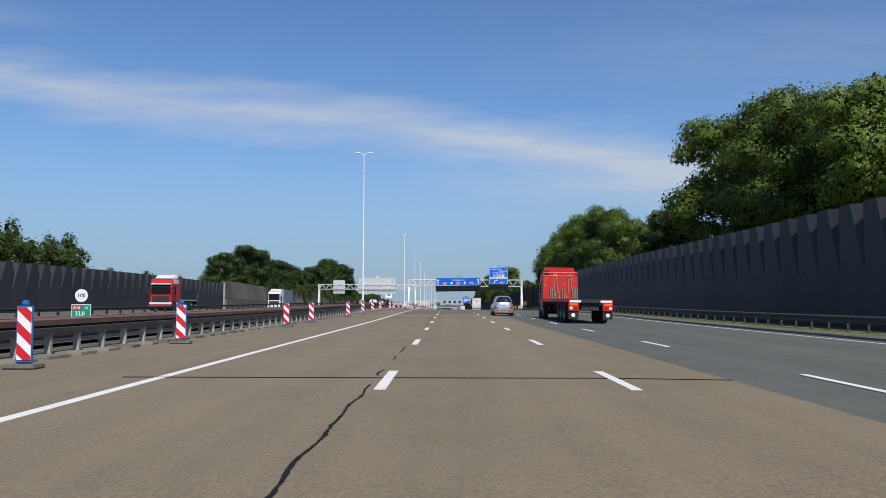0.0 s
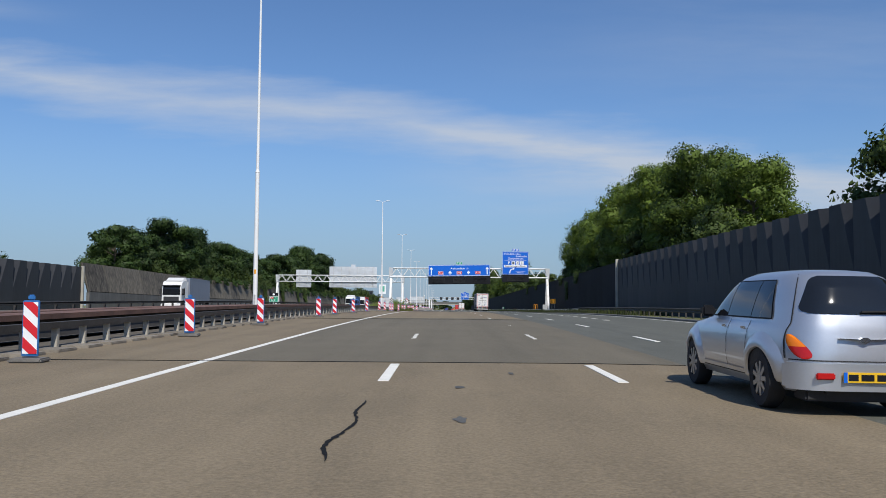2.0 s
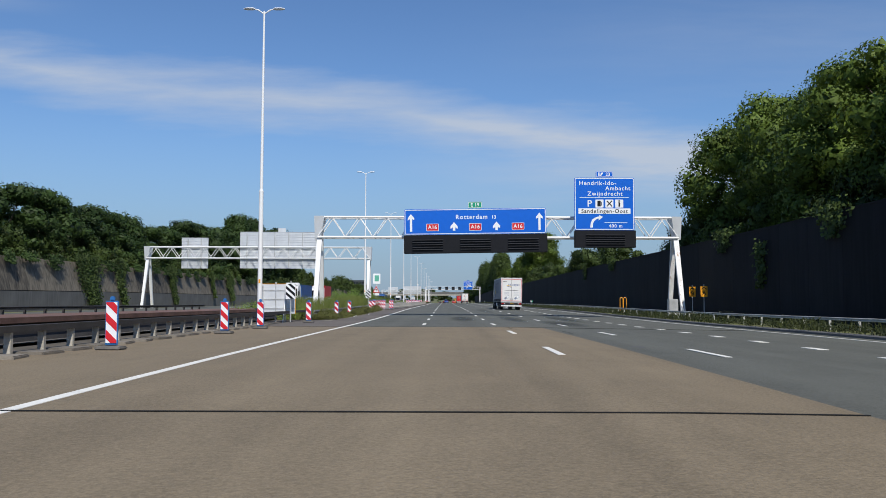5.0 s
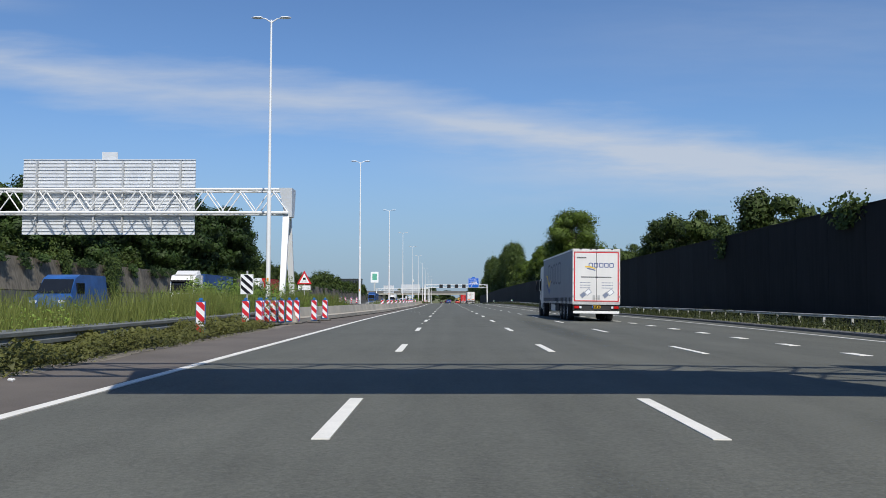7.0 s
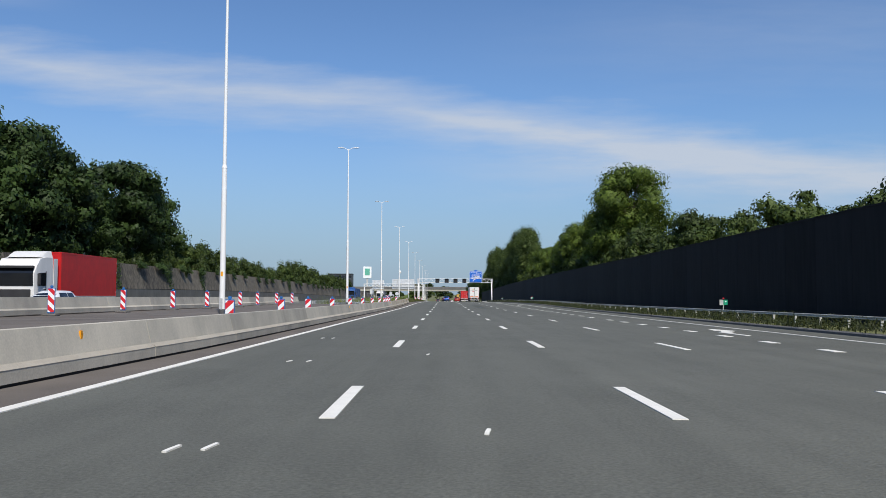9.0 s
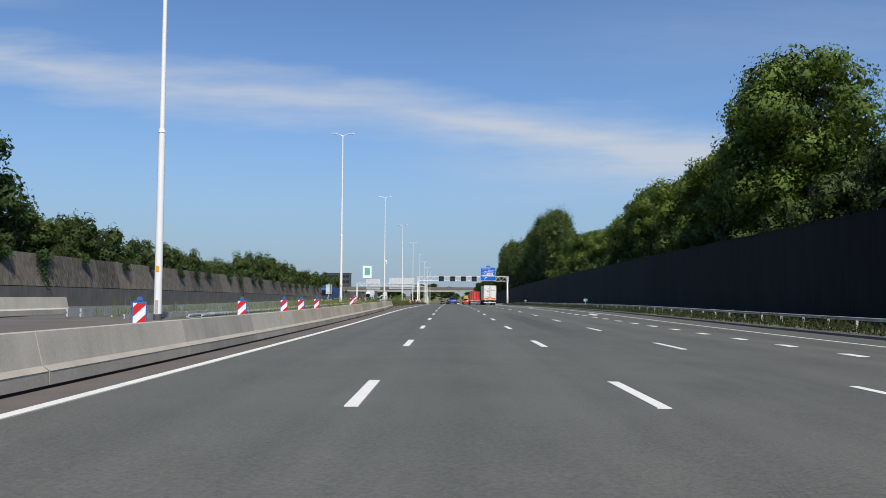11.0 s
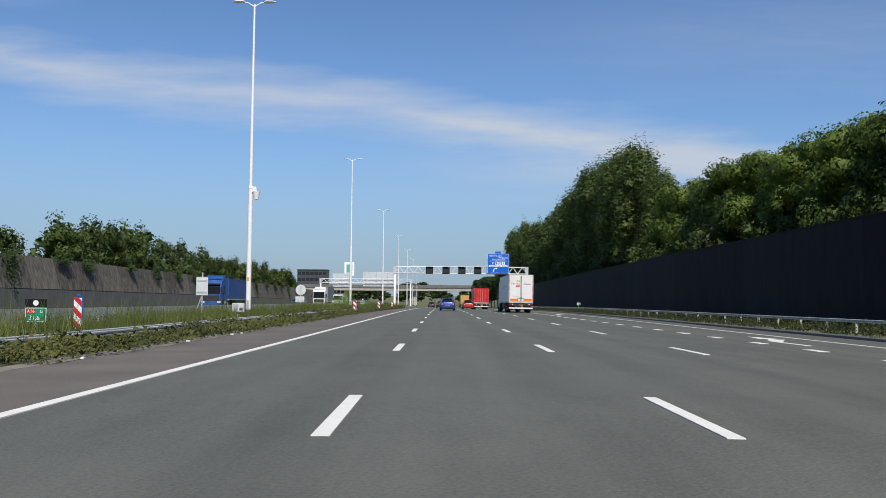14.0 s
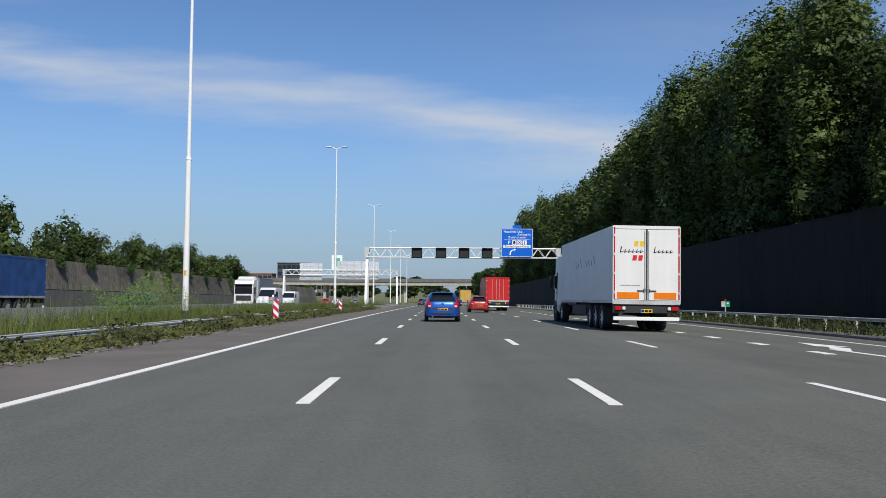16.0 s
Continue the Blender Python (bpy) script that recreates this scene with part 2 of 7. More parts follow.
RUST_STAINED = flaked("rust_stained_white_paint", (0.80, 0.79, 0.76), (0.42, 0.24, 0.12))
OIL = soft_stain("oil_stain", (0.045, 0.052, 0.046), 0.8)
OIL_THIN = soft_stain("thin_oil_stain", (0.06, 0.067, 0.058), 0.4)
PAINT = mat("road_paint", (0.78, 0.76, 0.69), 0.7, var=0.12, scale=2.0, fine=30, bump=0.2)
WORN = mat("worn_road_paint", (0.66, 0.64, 0.58), 0.8, var=0.4, scale=5.0, fine=30, bump=0.2)
SOIL = mat("verge_soil", (0.12, 0.11, 0.055), 0.95, var=0.5, scale=0.6, fine=15, bump=0.8, tint=(0.14, 0.15, 0.05))
CONCRETE = mat("barrier_concrete", (0.40, 0.380, 0.325), 0.85, var=0.26, scale=0.7, fine=30, bump=0.15, tint=(0.46, 0.425, 0.35), streaks=0.2, rnd=0.22)
CONCRETE_WARM = mat("stained_barrier_concrete", (0.43, 0.365, 0.265), 0.85, var=0.3, scale=0.6, fine=30, bump=0.15, tint=(0.45, 0.405, 0.32), streaks=0.25, rnd=0.25)
BAND = mat("worn_concrete_edge", (0.4048, 0.368, 0.3036), 0.85, var=0.2, scale=1.0, fine=30, bump=0.3)
GALV = mat("galvanised_steel", (0.56, 0.565, 0.55), 0.5, 0.4, var=0.35, scale=1.2, fine=18, bump=0.08)
DULL_STEEL = mat("dull_galvanised_steel", (0.21, 0.22, 0.205), 0.65, 0.3, var=0.35, scale=1.2, fine=18, bump=0.08)
OLD_STEEL = mat("weathered_steel", (0.052, 0.048, 0.044), 0.75, 0.1, var=0.35, scale=2.0, fine=20, bump=0.15)
RUST = mat("rusty_beam", (0.17, 0.095, 0.07), 0.8, 0.1, var=0.4, scale=1.5, fine=20, bump=0.2)
WHITE_STEEL = mat("white_painted_steel", (0.82, 0.82, 0.80), 0.4, var=0.08, scale=1.0, bump=0.03, streaks=0.3)
FIN = mat("dark_barrier_panel", (0.031, 0.0325, 0.0365), 0.7, var=0.3, scale=0.8, fine=20, bump=0.2, streaks=0.4, rnd=0.25)
FELT = mat("black_barrier_cladding", (0.0125, 0.0128, 0.0145), 0.9, var=0.55, scale=0.35, fine=20, bump=0.3, streaks=0.45, spec=0.3, rnd=0.2)
SLANT = mat("weathered_barrier_panel", (0.0952, 0.08245, 0.068), 0.85, var=0.68, scale=0.3, fine=18, bump=0.3, tint=(0.115, 0.100, 0.076), streaks=0.75, rnd=0.22)
PLINTH = mat("barrier_plinth", (0.138, 0.1343, 0.127), 0.85, var=0.35, scale=0.6, fine=18, bump=0.3, streaks=0.4)
SIGN_BLUE = mat("sign_blue", (0.004, 0.122, 0.60), 0.35, var=0.05, bump=0)
SIGN_WHITE = mat("sign_white", (0.85, 0.86, 0.86), 0.4, var=0.03, bump=0)
SIGN_RED = mat("sign_red", (0.62, 0.02, 0.03), 0.4, var=0.06, bump=0)
SIGN_GREEN = mat("sign_green", (0.01, 0.30, 0.16), 0.4, var=0.06, bump=0)
SIGN_YELLOW = mat("sign_yellow", (0.85, 0.36, 0.015), 0.45, var=0.06, bump=0)
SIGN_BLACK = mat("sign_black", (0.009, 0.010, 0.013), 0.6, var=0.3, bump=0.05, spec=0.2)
SIGN_BACK = mat("aluminium_sign_back", (0.66, 0.68, 0.69), 0.5, 0.15, var=0.12, scale=1.0, bump=0.05, streaks=0.2)
CHASSIS_GREY = mat("dark_grey_coating", (0.09, 0.09, 0.092), 0.7, var=0.3, scale=3, bump=0.1)
BASE_BLUE = mat("blue_plastic", (0.02, 0.13, 0.36), 0.6, var=0.2, bump=0.05)
RUBBER = mat("rubber", (0.022, 0.022, 0.023), 0.85, var=0.3, scale=6, bump=0.2)
BARK = mat("bark", (0.10, 0.08, 0.06), 0.9, var=0.4, scale=2, fine=12, bump=0.6)
LEAF = leaf_mat("oak_leaves", (0.0150, 0.034, 0.0060), (0.150, 0.215, 0.030))
LEAF_DARK = leaf_mat("dark_oak_leaves", (0.0068, 0.0172, 0.0046), (0.0490, 0.0860, 0.0180))
POPLAR = leaf_mat("poplar_leaves", (0.0150, 0.0315, 0.0075), (0.105, 0.150, 0.032))
SHRUB = leaf_mat("shrub_leaves", (0.0101, 0.0209, 0.00504), (0.0765, 0.113, 0.0234))
GRASS = leaf_mat("tall_grass", (0.040, 0.070, 0.013), (0.265, 0.30, 0.080), 0.4)
VERGE_LEAF = leaf_mat("dark_verge_weeds", (0.0080, 0.0145, 0.0042), (0.054, 0.066, 0.018))
WEED = leaf_mat("weed_leaves", (0.0173, 0.0259, 0.00648), (0.135, 0.14, 0.0342))


# ---- geometry helpers ----
KNOTS = (-1.9, -0.77, 0.0, 0.573, 1.226, 1.407, 1.147, 1.093, 0.902, 0.721, 0.69, 0.406, 0.058, -0.467, -1.075, -1.689, -2.302, -2.916)


def gz(y):
    """Height of the carriageway along its length, knots every 50 m from -100 m."""
    s = min(max((y + 100) / 50, 0), len(KNOTS) - 1.0001)
    i = int(s)
    f = s - i
    p = [KNOTS[min(max(k, 0), len(KNOTS) - 1)] for k in (i - 1, i, i + 1, i + 2)]
    return p[1] + 0.5 * f * (p[2] - p[0] + f * (2 * p[0] - 5 * p[1] + 4 * p[2] - p[3] + f * (3 * (p[1] - p[2]) + p[3] - p[0])))


def slope(y):
    return math.degrees(math.atan((gz(y + 1) - gz(y - 1)) / 2))


FALL = 0.012


def fall(x):
    """How far the carriageway drops sideways towards its outer edge."""
    return FALL * max(0, x - 2.6) if x < 15.01 else 0.0


def on(x, y, dz=0.0, rz=0.0):
    """A pose on the ground at (x, y), pitched with the road and leaning with its crossfall."""
    return pose(x, y, gz(y) - fall(x) + dz, slope(y), math.degrees(FALL) if 2.6 < x < 15 else 0, rz)


def mesh_of(name, bm, material, smooth=False):
    me = bpy.data.meshes.new(name)
    bmesh.ops.recalc_face_normals(bm, faces=bm.faces[:])
    bm.to_mesh(me)
    bm.free()
    me.materials.append(material)
    if smooth:
        for p in me.polygons:
            p.use_smooth = True
        me.set_sharp_from_angle(angle=radians(40))
    return me


def part(name, bm, material, parent=None, label="", smooth=False, m=None):
    ob = new(name, bm if isinstance(bm, bpy.types.Mesh) else mesh_of(name, bm, material, smooth))
    ob.parent = parent
    if m is not None:
        ob.matrix_basis = m
    return tagged(ob, label)


def thing(name, m, label, category, group="", kind=""):
    ob = new(name)
    ob.empty_display_size = 0.3
    ob.matrix_basis = m
    return tagged(ob, label, category, group, kind)


def B():
    return bmesh.new()


def box(bm, x0, x1, y0, y1, z0, z1, bevel=0.0):
    v = [bm.verts.new(p) for p in ((x0, y0, z0), (x1, y0, z0), (x1, y1, z0), (x0, y1, z0), (x0, y0, z1), (x1, y0, z1), (x1, y1, z1), (x0, y1, z1))]
    fs = [bm.faces.new([v[i] for i in q]) for q in ((3, 2, 1, 0), (4, 5, 6, 7), (0, 1, 5, 4), (1, 2, 6, 5), (2, 3, 7, 6), (3, 0, 4, 7))]
    if bevel:
        bmesh.ops.bevel(bm, geom=list({e for f in fs for e in f.edges}), offset=bevel, segments=2, affect="EDGES")
    return bm


def tube(bm, a, b, r0, r1=None, n=8, caps=True):
    a, b = Vector(a), Vector(b)
    r1 = r0 if r1 is None else r1
    q = (b - a).to_track_quat("Z", "Y")
    ring = []
    for p, r in ((a, r0), (b, r1)):
        ring.append([bm.verts.new(p + q @ Vector((r * math.cos(2 * math.pi * k / n), r * math.sin(2 * math.pi * k / n), 0))) for k in range(n)])
    for k in range(n):
        bm.faces.new((ring[0][k], ring[0][(k + 1) % n], ring[1][(k + 1) % n], ring[1][k]))
    if caps:
        bm.faces.new(ring[0][::-1])
        bm.faces.new(ring[1])
    return bm


def beam(bm, a, b, w, h):
    """A square bar from a to b."""
    a, b = Vector(a), Vector(b)
    q = (b - a).to_track_quat("Z", "Y")
    ring = [[bm.verts.new(p + q @ Vector((sx * w / 2, sy * h / 2, 0))) for sx, sy in ((-1, -1), (1, -1), (1, 1), (-1, 1))] for p in (a, b)]
    for k in range(4):
        bm.faces.new((ring[0][k], ring[0][(k + 1) % 4], ring[1][(k + 1) % 4], ring[1][k]))
    bm.faces.new(ring[0][::-1])
    bm.faces.new(ring[1])
    return bm


def prism(bm, outline, axis, a, b):
    """An outline of 2D points pushed from a to b along x, y or z."""
    def put(p, s):
        return {"x": (s, p[0], p[1]), "y": (p[0], s, p[1]), "z": (p[0], p[1], s)}[axis]
    r0, r1 = [bm.verts.new(put(p, a)) for p in outline], [bm.verts.new(put(p, b)) for p in outline]
    k = len(outline)
    for i in range(k):
        bm.faces.new((r0[i], r0[(i + 1) % k], r1[(i + 1) % k], r1[i]))
    bm.faces.new(r0[::-1])
    bm.faces.new(r1)
    return bm


def run(bm, profile, y0, y1, step=10.0, closed=True, lift=0.0):
    """A profile of (x, z) drawn along the road from y0 to y1, following its height."""
    n = max(1, round((y1 - y0) / step))
    rings = [[bm.verts.new((x, y, gz(y) + z + lift)) for x, z in profile] for y in (y0 + (y1 - y0) * i / n for i in range(n + 1))]
    k = len(profile)
    for r0, r1 in zip(rings, rings[1:]):
        for i in range(k if closed else k - 1):
            bm.faces.new((r0[i], r0[(i + 1) % k], r1[(i + 1) % k], r1[i]))
    if closed:
        bm.faces.new(rings[0][::-1])
        bm.faces.new(rings[-1])
    return bm


def loft(bm, rings, caps=True):
    vs = [[bm.verts.new(p) for p in r] for r in rings]
    k = len(rings[0])
    for r0, r1 in zip(vs, vs[1:]):
        for i in range(k):
            bm.faces.new((r0[i], r0[(i + 1) % k], r1[(i + 1) % k], r1[i]))
    if caps:
        bm.faces.new(vs[0][::-1])
        bm.faces.new(vs[-1])
    return bm


def words(text, size, material, m, parent=None, extrude=0.004, align="CENTER", name="lettering"):
    cu = bpy.data.curves.new(name, "FONT")
    cu.body, cu.size, cu.extrude, cu.align_x, cu.align_y, cu.resolution_u = text, size, extrude, align, "CENTER", 3
    cu.offset = size * 0.012
    cu.space_character = 1.18 if len(text) > 4 else 1.0
    tmp = bpy.data.objects.new(name, cu)
    scene.collection.objects.link(tmp)
    me = bpy.data.meshes.new_from_object(tmp.evaluated_get(bpy.context.evaluated_depsgraph_get()))
    bpy.data.objects.remove(tmp)
    me.materials.clear()
    me.materials.append(material)
    b = bmesh.new()
    b.from_mesh(me)
    seen, islands = set(), []
    for v in b.verts:
        if v in seen:
            continue
        seen.add(v)
        todo, group = [v], []
        while todo:
            u = todo.pop()
            group.append(u)
            for e in u.link_edges:
                w = e.other_vert(u)
                if w not in seen:
                    seen.add(w)
                    todo.append(w)
        islands.append([min(u.co.x for u in group), max(u.co.x for u in group), group])
    letters = []
    for x0, x1, group in sorted(islands, key=lambda i: i[0]):
        if letters and x0 < letters[-1][1] - 0.25 * (x1 - x0):
            letters[-1] = [letters[-1][0], max(x1, letters[-1][1]), letters[-1][2] + group]
        else:
            letters.append([x0, x1, group])
    for x0, x1, group in letters:
        ids = {u: i for i, u in enumerate(group)}
        faces = [[ids[u] for u in f.verts] for f in {f for u in group for f in u.link_faces}]
        piece = bpy.data.meshes.new("letter")
        piece.from_pydata([u.co[:] for u in group], [], sorted(faces))
        piece.materials.append(material)
        ob = new("letter", piece)
        ob.parent = parent
        ob.matrix_basis = m
    b.free()
    bpy.data.meshes.remove(me)


# ---- the ground and the carriageways ----
g = B()
xs = [-3000, -900, -300, -120, -60, -44, -38, -14.6, -7.0, 2.6, 14.9, 15.2, 20, 40, 90, 300, 900, 3000]
ys = [-300 + 25 * k for k in range(49)] + [1100, 1400, 2000, 4000]
vs = [[g.verts.new((x, y, gz(min(y, 750)) - 0.06 - fall(x) - (0.4 if abs(x) > 60 else 0))) for x in xs] for y in ys]
for a, b in zip(vs, vs[1:]):
    for i in range(len(xs) - 1):
        g.faces.new((a[i], a[i + 1], b[i + 1], b[i]))
ground = part("ground", g, SOIL)
tagged(ground, "flat ground with soil and rough grass beside the motorway", "ground", kind="structure")

LINES = (-0.85, 2.62, 6.10)
BLOCKS = 9.75
road = part("road", run(B(), [(-6.6, 0), (2.6, 0), (15.0, -fall(15)), (15.0, -0.5), (-6.6, -0.3)], -90, 790, 5), ASPHALT)
tagged(road, "grey asphalt motorway carriageway with five lanes", "road", kind="structure")
road_opposite = part("road_opposite", run(B(), [(-37.5, 0), (-14.4, 0), (-14.4, -0.3), (-37.5, -0.3)], -90, 790, 10), ASPHALT)
tagged(road_opposite, "grey asphalt carriageway for oncoming traffic", "road", kind="structure")
slab = part("concrete_lane", run(B(), [(-8.2, 0.006), (2.6, 0.006), (4.48, 0.006 - fall(4.48)), (4.48, -0.3), (-8.2, -0.3)], -90, 181.3, 5), SLAB, road, "brownish brushed concrete surface of the inner lanes")
part("concrete_section", run(B(), [(-4.3, 0.009), (2.6, 0.009), (4.48, 0.009 - fall(4.48)), (4.48, -0.2), (-4.3, -0.2)], 73.6, 107, 5), SLAB_DARK, road, "darker grey section of the concrete surface")
part("hard_strip", run(B(), [(-8.2, 0.004), (-6.61, 0.004), (-6.61, -0.2), (-8.2, -0.2)], 181.3, 197, 4), SHOULDER, road, "dusty brown hard strip beside the old guard rail")
EDGE_LINE = ((-60, -4.40), (70, -4.39), (110, -4.30), (300, -4.29), (356, -4.11), (402, -4.08), (430, -3.99), (780, -3.99))


OUTER_LINE = ((-60, 14.0), (205, 14.0), (300, 12.9), (371, 12.45), (415, 12.55), (487, 13.2), (560, 13.9))


def along(line, y):
    for (ya, xa), (yb, xb) in zip(line, line[1:]):
        if y <= yb:
            return xa + (xb - xa) * (y - ya) / (yb - ya)
    return line[-1][1]


def edge_line(line, w, h):
    """A solid line that follows its own course along the carriageway."""
    b = B()
    rows = []
    for y in range(line[0][0], line[-1][0] + 1, 5):
        x = along(line, y)
        rows.append([b.verts.new((x + e, y, gz(y) - fall(x + e) + z)) for e, z in ((-w, h), (w, h), (w, -0.02), (-w, -0.02))])
    for p, q in zip(rows, rows[1:]):
        for i in range(4):
            b.faces.new((p[i], p[(i + 1) % 4], q[(i + 1) % 4], q[i]))
    part("edge_line", b, PAINT, road, "solid white edge line")


b = B()
rows = []
for k in range(85):
    y = 181.3 + 5 * k
    rows.append([b.verts.new((x, y, gz(y) + z)) for x, z in ((-6.62, 0.005), (along(EDGE_LINE, y) - 0.03, 0.005), (along(EDGE_LINE, y) - 0.03, -0.2), (-6.62, -0.2))])
for p, q in zip(rows, rows[1:]):
    for i in range(4):
        b.faces.new((p[i], p[(i + 1) % 4], q[(i + 1) % 4], q[i]))
part("shoulder_strip", b, SHOULDER, road, "dusty brown hard strip beside the median")
edge_line(EDGE_LINE, 0.085, 0.0125)
edge_line(OUTER_LINE, 0.08, 0.010)


def flat_piece(w, d, h=0.006):
    return box(B(), -w / 2, w / 2, 0, d, -0.004, h)


def worn_piece():
    """A lane dash of which the traffic has left only ragged flakes."""
    b = B()
    for pts in ([(-0.07, 0), (0.05, 0.03), (0.07, 0.42), (0.03, 0.7), (0.06, 0.93), (-0.05, 0.98), (-0.04, 0.5)], [(-0.05, 1.03), (0.05, 1.0), (0.07, 1.35), (0.04, 1.72), (-0.03, 1.66), (-0.07, 1.3)], [(-0.06, 1.8), (0.03, 1.76), (0.06, 2.2), (0.02, 2.42), (-0.05, 2.36)], [(-0.02, 2.46), (0.06, 2.5), (0.07, 2.8), (0.0, 2.92), (-0.06, 2.85)]):
        prism(b, pts, "z", -0.004, 0.006)
    return b


dash_me, worn_me = mesh_of("lane_dash", flat_piece(0.16, 3.0), PAINT), mesh_of("lane_dash", worn_piece(), WORN)
block_me = mesh_of("lane_block", flat_piece(0.30, 1.0), PAINT)
for x in LINES:
    for k in range(-4, 65):
        y = 10.17 + 12 * k if 10.17 + 12 * k < 148 else 5.2 + 12 * k if 150 < 5.2 + 12 * k < 176 else 0
        if y:
            if (x < 0 and 90 < y) or (0 < x < 4 and 88 < y < 100):
                continue
            part("lane_dash", worn_me if 80 < y < 150 and x < 4 else dash_me, None, road, m=on(x, y, 0.010))
        y = 4.96 + 12 * k
        if 184 < y < 760:
            part("lane_dash", dash_me, None, road, m=on(x, y, 0.004))
for k in range(112):
    y = 109.0 + 4 * k + (2.25 if k > 50 else 0)
    part("lane_block", block_me, None, road, m=on(BLOCKS, y, 0.004))

# ---- joints, cracks and patches in the surface ----
crack = B()


def wander(a, b, n, wig, x0, drift=0.0, seed=7):
    """The course of a crack from a to b along the lane."""
    ys = [a + (b - a) * k / n for k in range(n + 1)]
    return [(x0 + drift * (y - a) + wig * noise.noise((seed, y * 0.9, 0)) + 0.016 * noise.noise((seed, y * 7.0, 3)), y) for y in ys]


courses = [wander(a, b, n * 4, wig, -0.88 if a > 60 else -1.04) for a, b, n, wig in ((3.2, 11.0, 20, 0.05), (12.2, 13.6, 5, 0.1), (16.0, 17.2, 4, 0.1), (18.2, 21.4, 9, 0.1), (41.0, 47.0, 14, 0.12), (51.5, 60.0, 20, 0.12), (64.2, 67.9, 12, 0.22))]
courses.append(wander(173.4, 176.8, 44, 0.16, 4.69, 0.03, 8))
courses.append(wander(178.6, 181.4, 44, 0.08, 2.95, 0.0, 3))
for line in courses:
    rows = []
    for k, (x, y) in enumerate(line):
        taper = min(1, (k + 1) / 5, (len(line) - k) / 5)
        half = 0.034 * taper * (0.35 + 1.3 * abs(noise.noise((x, y * 5.2, 2))))
        rows.append([crack.verts.new((x - half, y, gz(y) - fall(x) + 0.013)), crack.verts.new((x + half * (0.7 + 0.6 * noise.noise((4, y * 9, 1))), y, gz(y) - fall(x) + 0.013))])
    for a, b in zip(rows, rows[1:]):
        crack.faces.new((a[0], a[1], b[1], b[0]))
part("sealed_crack", crack, TAR, road, "black tar-sealed crack")


def joint(parent, y, x0, x1, half, lift):
    """A narrow sealed joint right across the lanes."""
    b = B()
    rows = [[b.verts.new((x, e, h - fall(x))) for e, h in ((-half, -0.01), (-half, lift), (half, lift), (half, -0.01))] for x in (x0, 2.6, x1)]
    for p, q in zip(rows, rows[1:]):
        for i in range(4):
            b.faces.new((p[i], p[(i + 1) % 4], q[(i + 1) % 4], q[i]))
    part("joint", b, TAR, parent, m=pose(0, y, gz(y), slope(y)))


for y, x0, x1 in ((11.9, -5.0, 4.48), (59.0, -4.0, 4.48), (73.6, -8.1, 4.48), (104.15, -8.1, 4.48), (104.65, -8.1, 4.48), (152.0, -8.1, 4.48)):
    joint(slab, y, x0, x1, 0.03, 0.015)
joint(road, 181.4, -8.2, 14.9, 0.07, 0.011)


def blotch(cx, cy, rx, ry, seed, z=0.004):
    b = B()
    v = []
    for k in range(26):
        a = 2 * math.pi * k / 26
        r = 0.75 + 0.45 * noise.noise((math.cos(a) * 1.3 + seed, math.sin(a) * 1.3, seed))
        x, y = cx + rx * r * math.cos(a), cy + ry * r * math.sin(a)
        v.append(b.verts.new((x, y, gz(y) - fall(x) + z)))
    b.faces.new(v)
    return b


for i, (cx, cy, rx, ry) in enumerate(((-0.88, 93.8, 0.10, 0.22), (1.1, 71.5, 0.06, 0.25), (0.2, 66.4, 0.10, 0.26), (0.25, 69.4, 0.08, 0.2), (-3.0, 171.5, 0.16, 0.10), (-2.4, 26.5, 0.14, 0.1), (2.0, 30, 0.2, 0.08), (5.1, 165, 0.2, 0.7), (-3.2, 55, 0.35, 0.12))):
    part("stain", blotch(cx, cy, rx, ry, i * 3.1, 0.012 if cx < 4 and cy < 181 else 0.0035), PATCH, road)
for cx, cy, rx, ry, tilt in ((1.35, 200, 1.0, 9, 0), (4.6, 201, 0.9, 11, 0), (8.2, 203, 0.9, 12, 0), (6.6, 190, 1.3, 8, 0), (4.4, 236, 0.9, 18, 0), (4.4, 366, 0.9, 26, 0)):
    b = B()
    rows = []
    for k in range(9):
        y = cy - ry + 2 * ry * k / 8
        x = cx + tilt * (y - cy) / 20
        z = gz(y) + (0.0125 if cy < 176 and cx < 4 else 0.0042)
        rows.append([b.verts.new((x - rx, y, z - fall(x - rx))), b.verts.new((x + rx, y, z - fall(x + rx)))])
    for p, q in zip(rows, rows[1:]):
        b.faces.new((p[0], p[1], q[1], q[0]))
    part("oil_stain", b, OIL if cy < 210 else OIL_THIN, road, "soft dark oil stain along the lane")
chips = B()
for x, y in ((-1.83, 267.1), (-1.56, 267.2), (-2.56, 276.2), (-2.2, 276.2), (0.68, 268.0), (-0.04, 278.2), (-3.2, 285), (-2.9, 285), (-0.9, 241), (-0.75, 249), (2.78, 93.5), (2.74, 93.85), (-0.85, 118.8), (-0.8, 119.3), (-0.85, 105.5), (2.7, 105.3), (2.72, 105.45)):
    prism(chips, [(x - 0.03, y), (x + 0.01, y - 0.02), (x + 0.025, y + 0.13), (x + 0.045, y + 0.27), (x + 0.01, y + 0.29), (x - 0.015, y + 0.14)], "z", gz(y) - 0.01, gz(y) + 0.013)
part("paint_remnant", chips, PAINT, road, "scraped remnants of white paint")


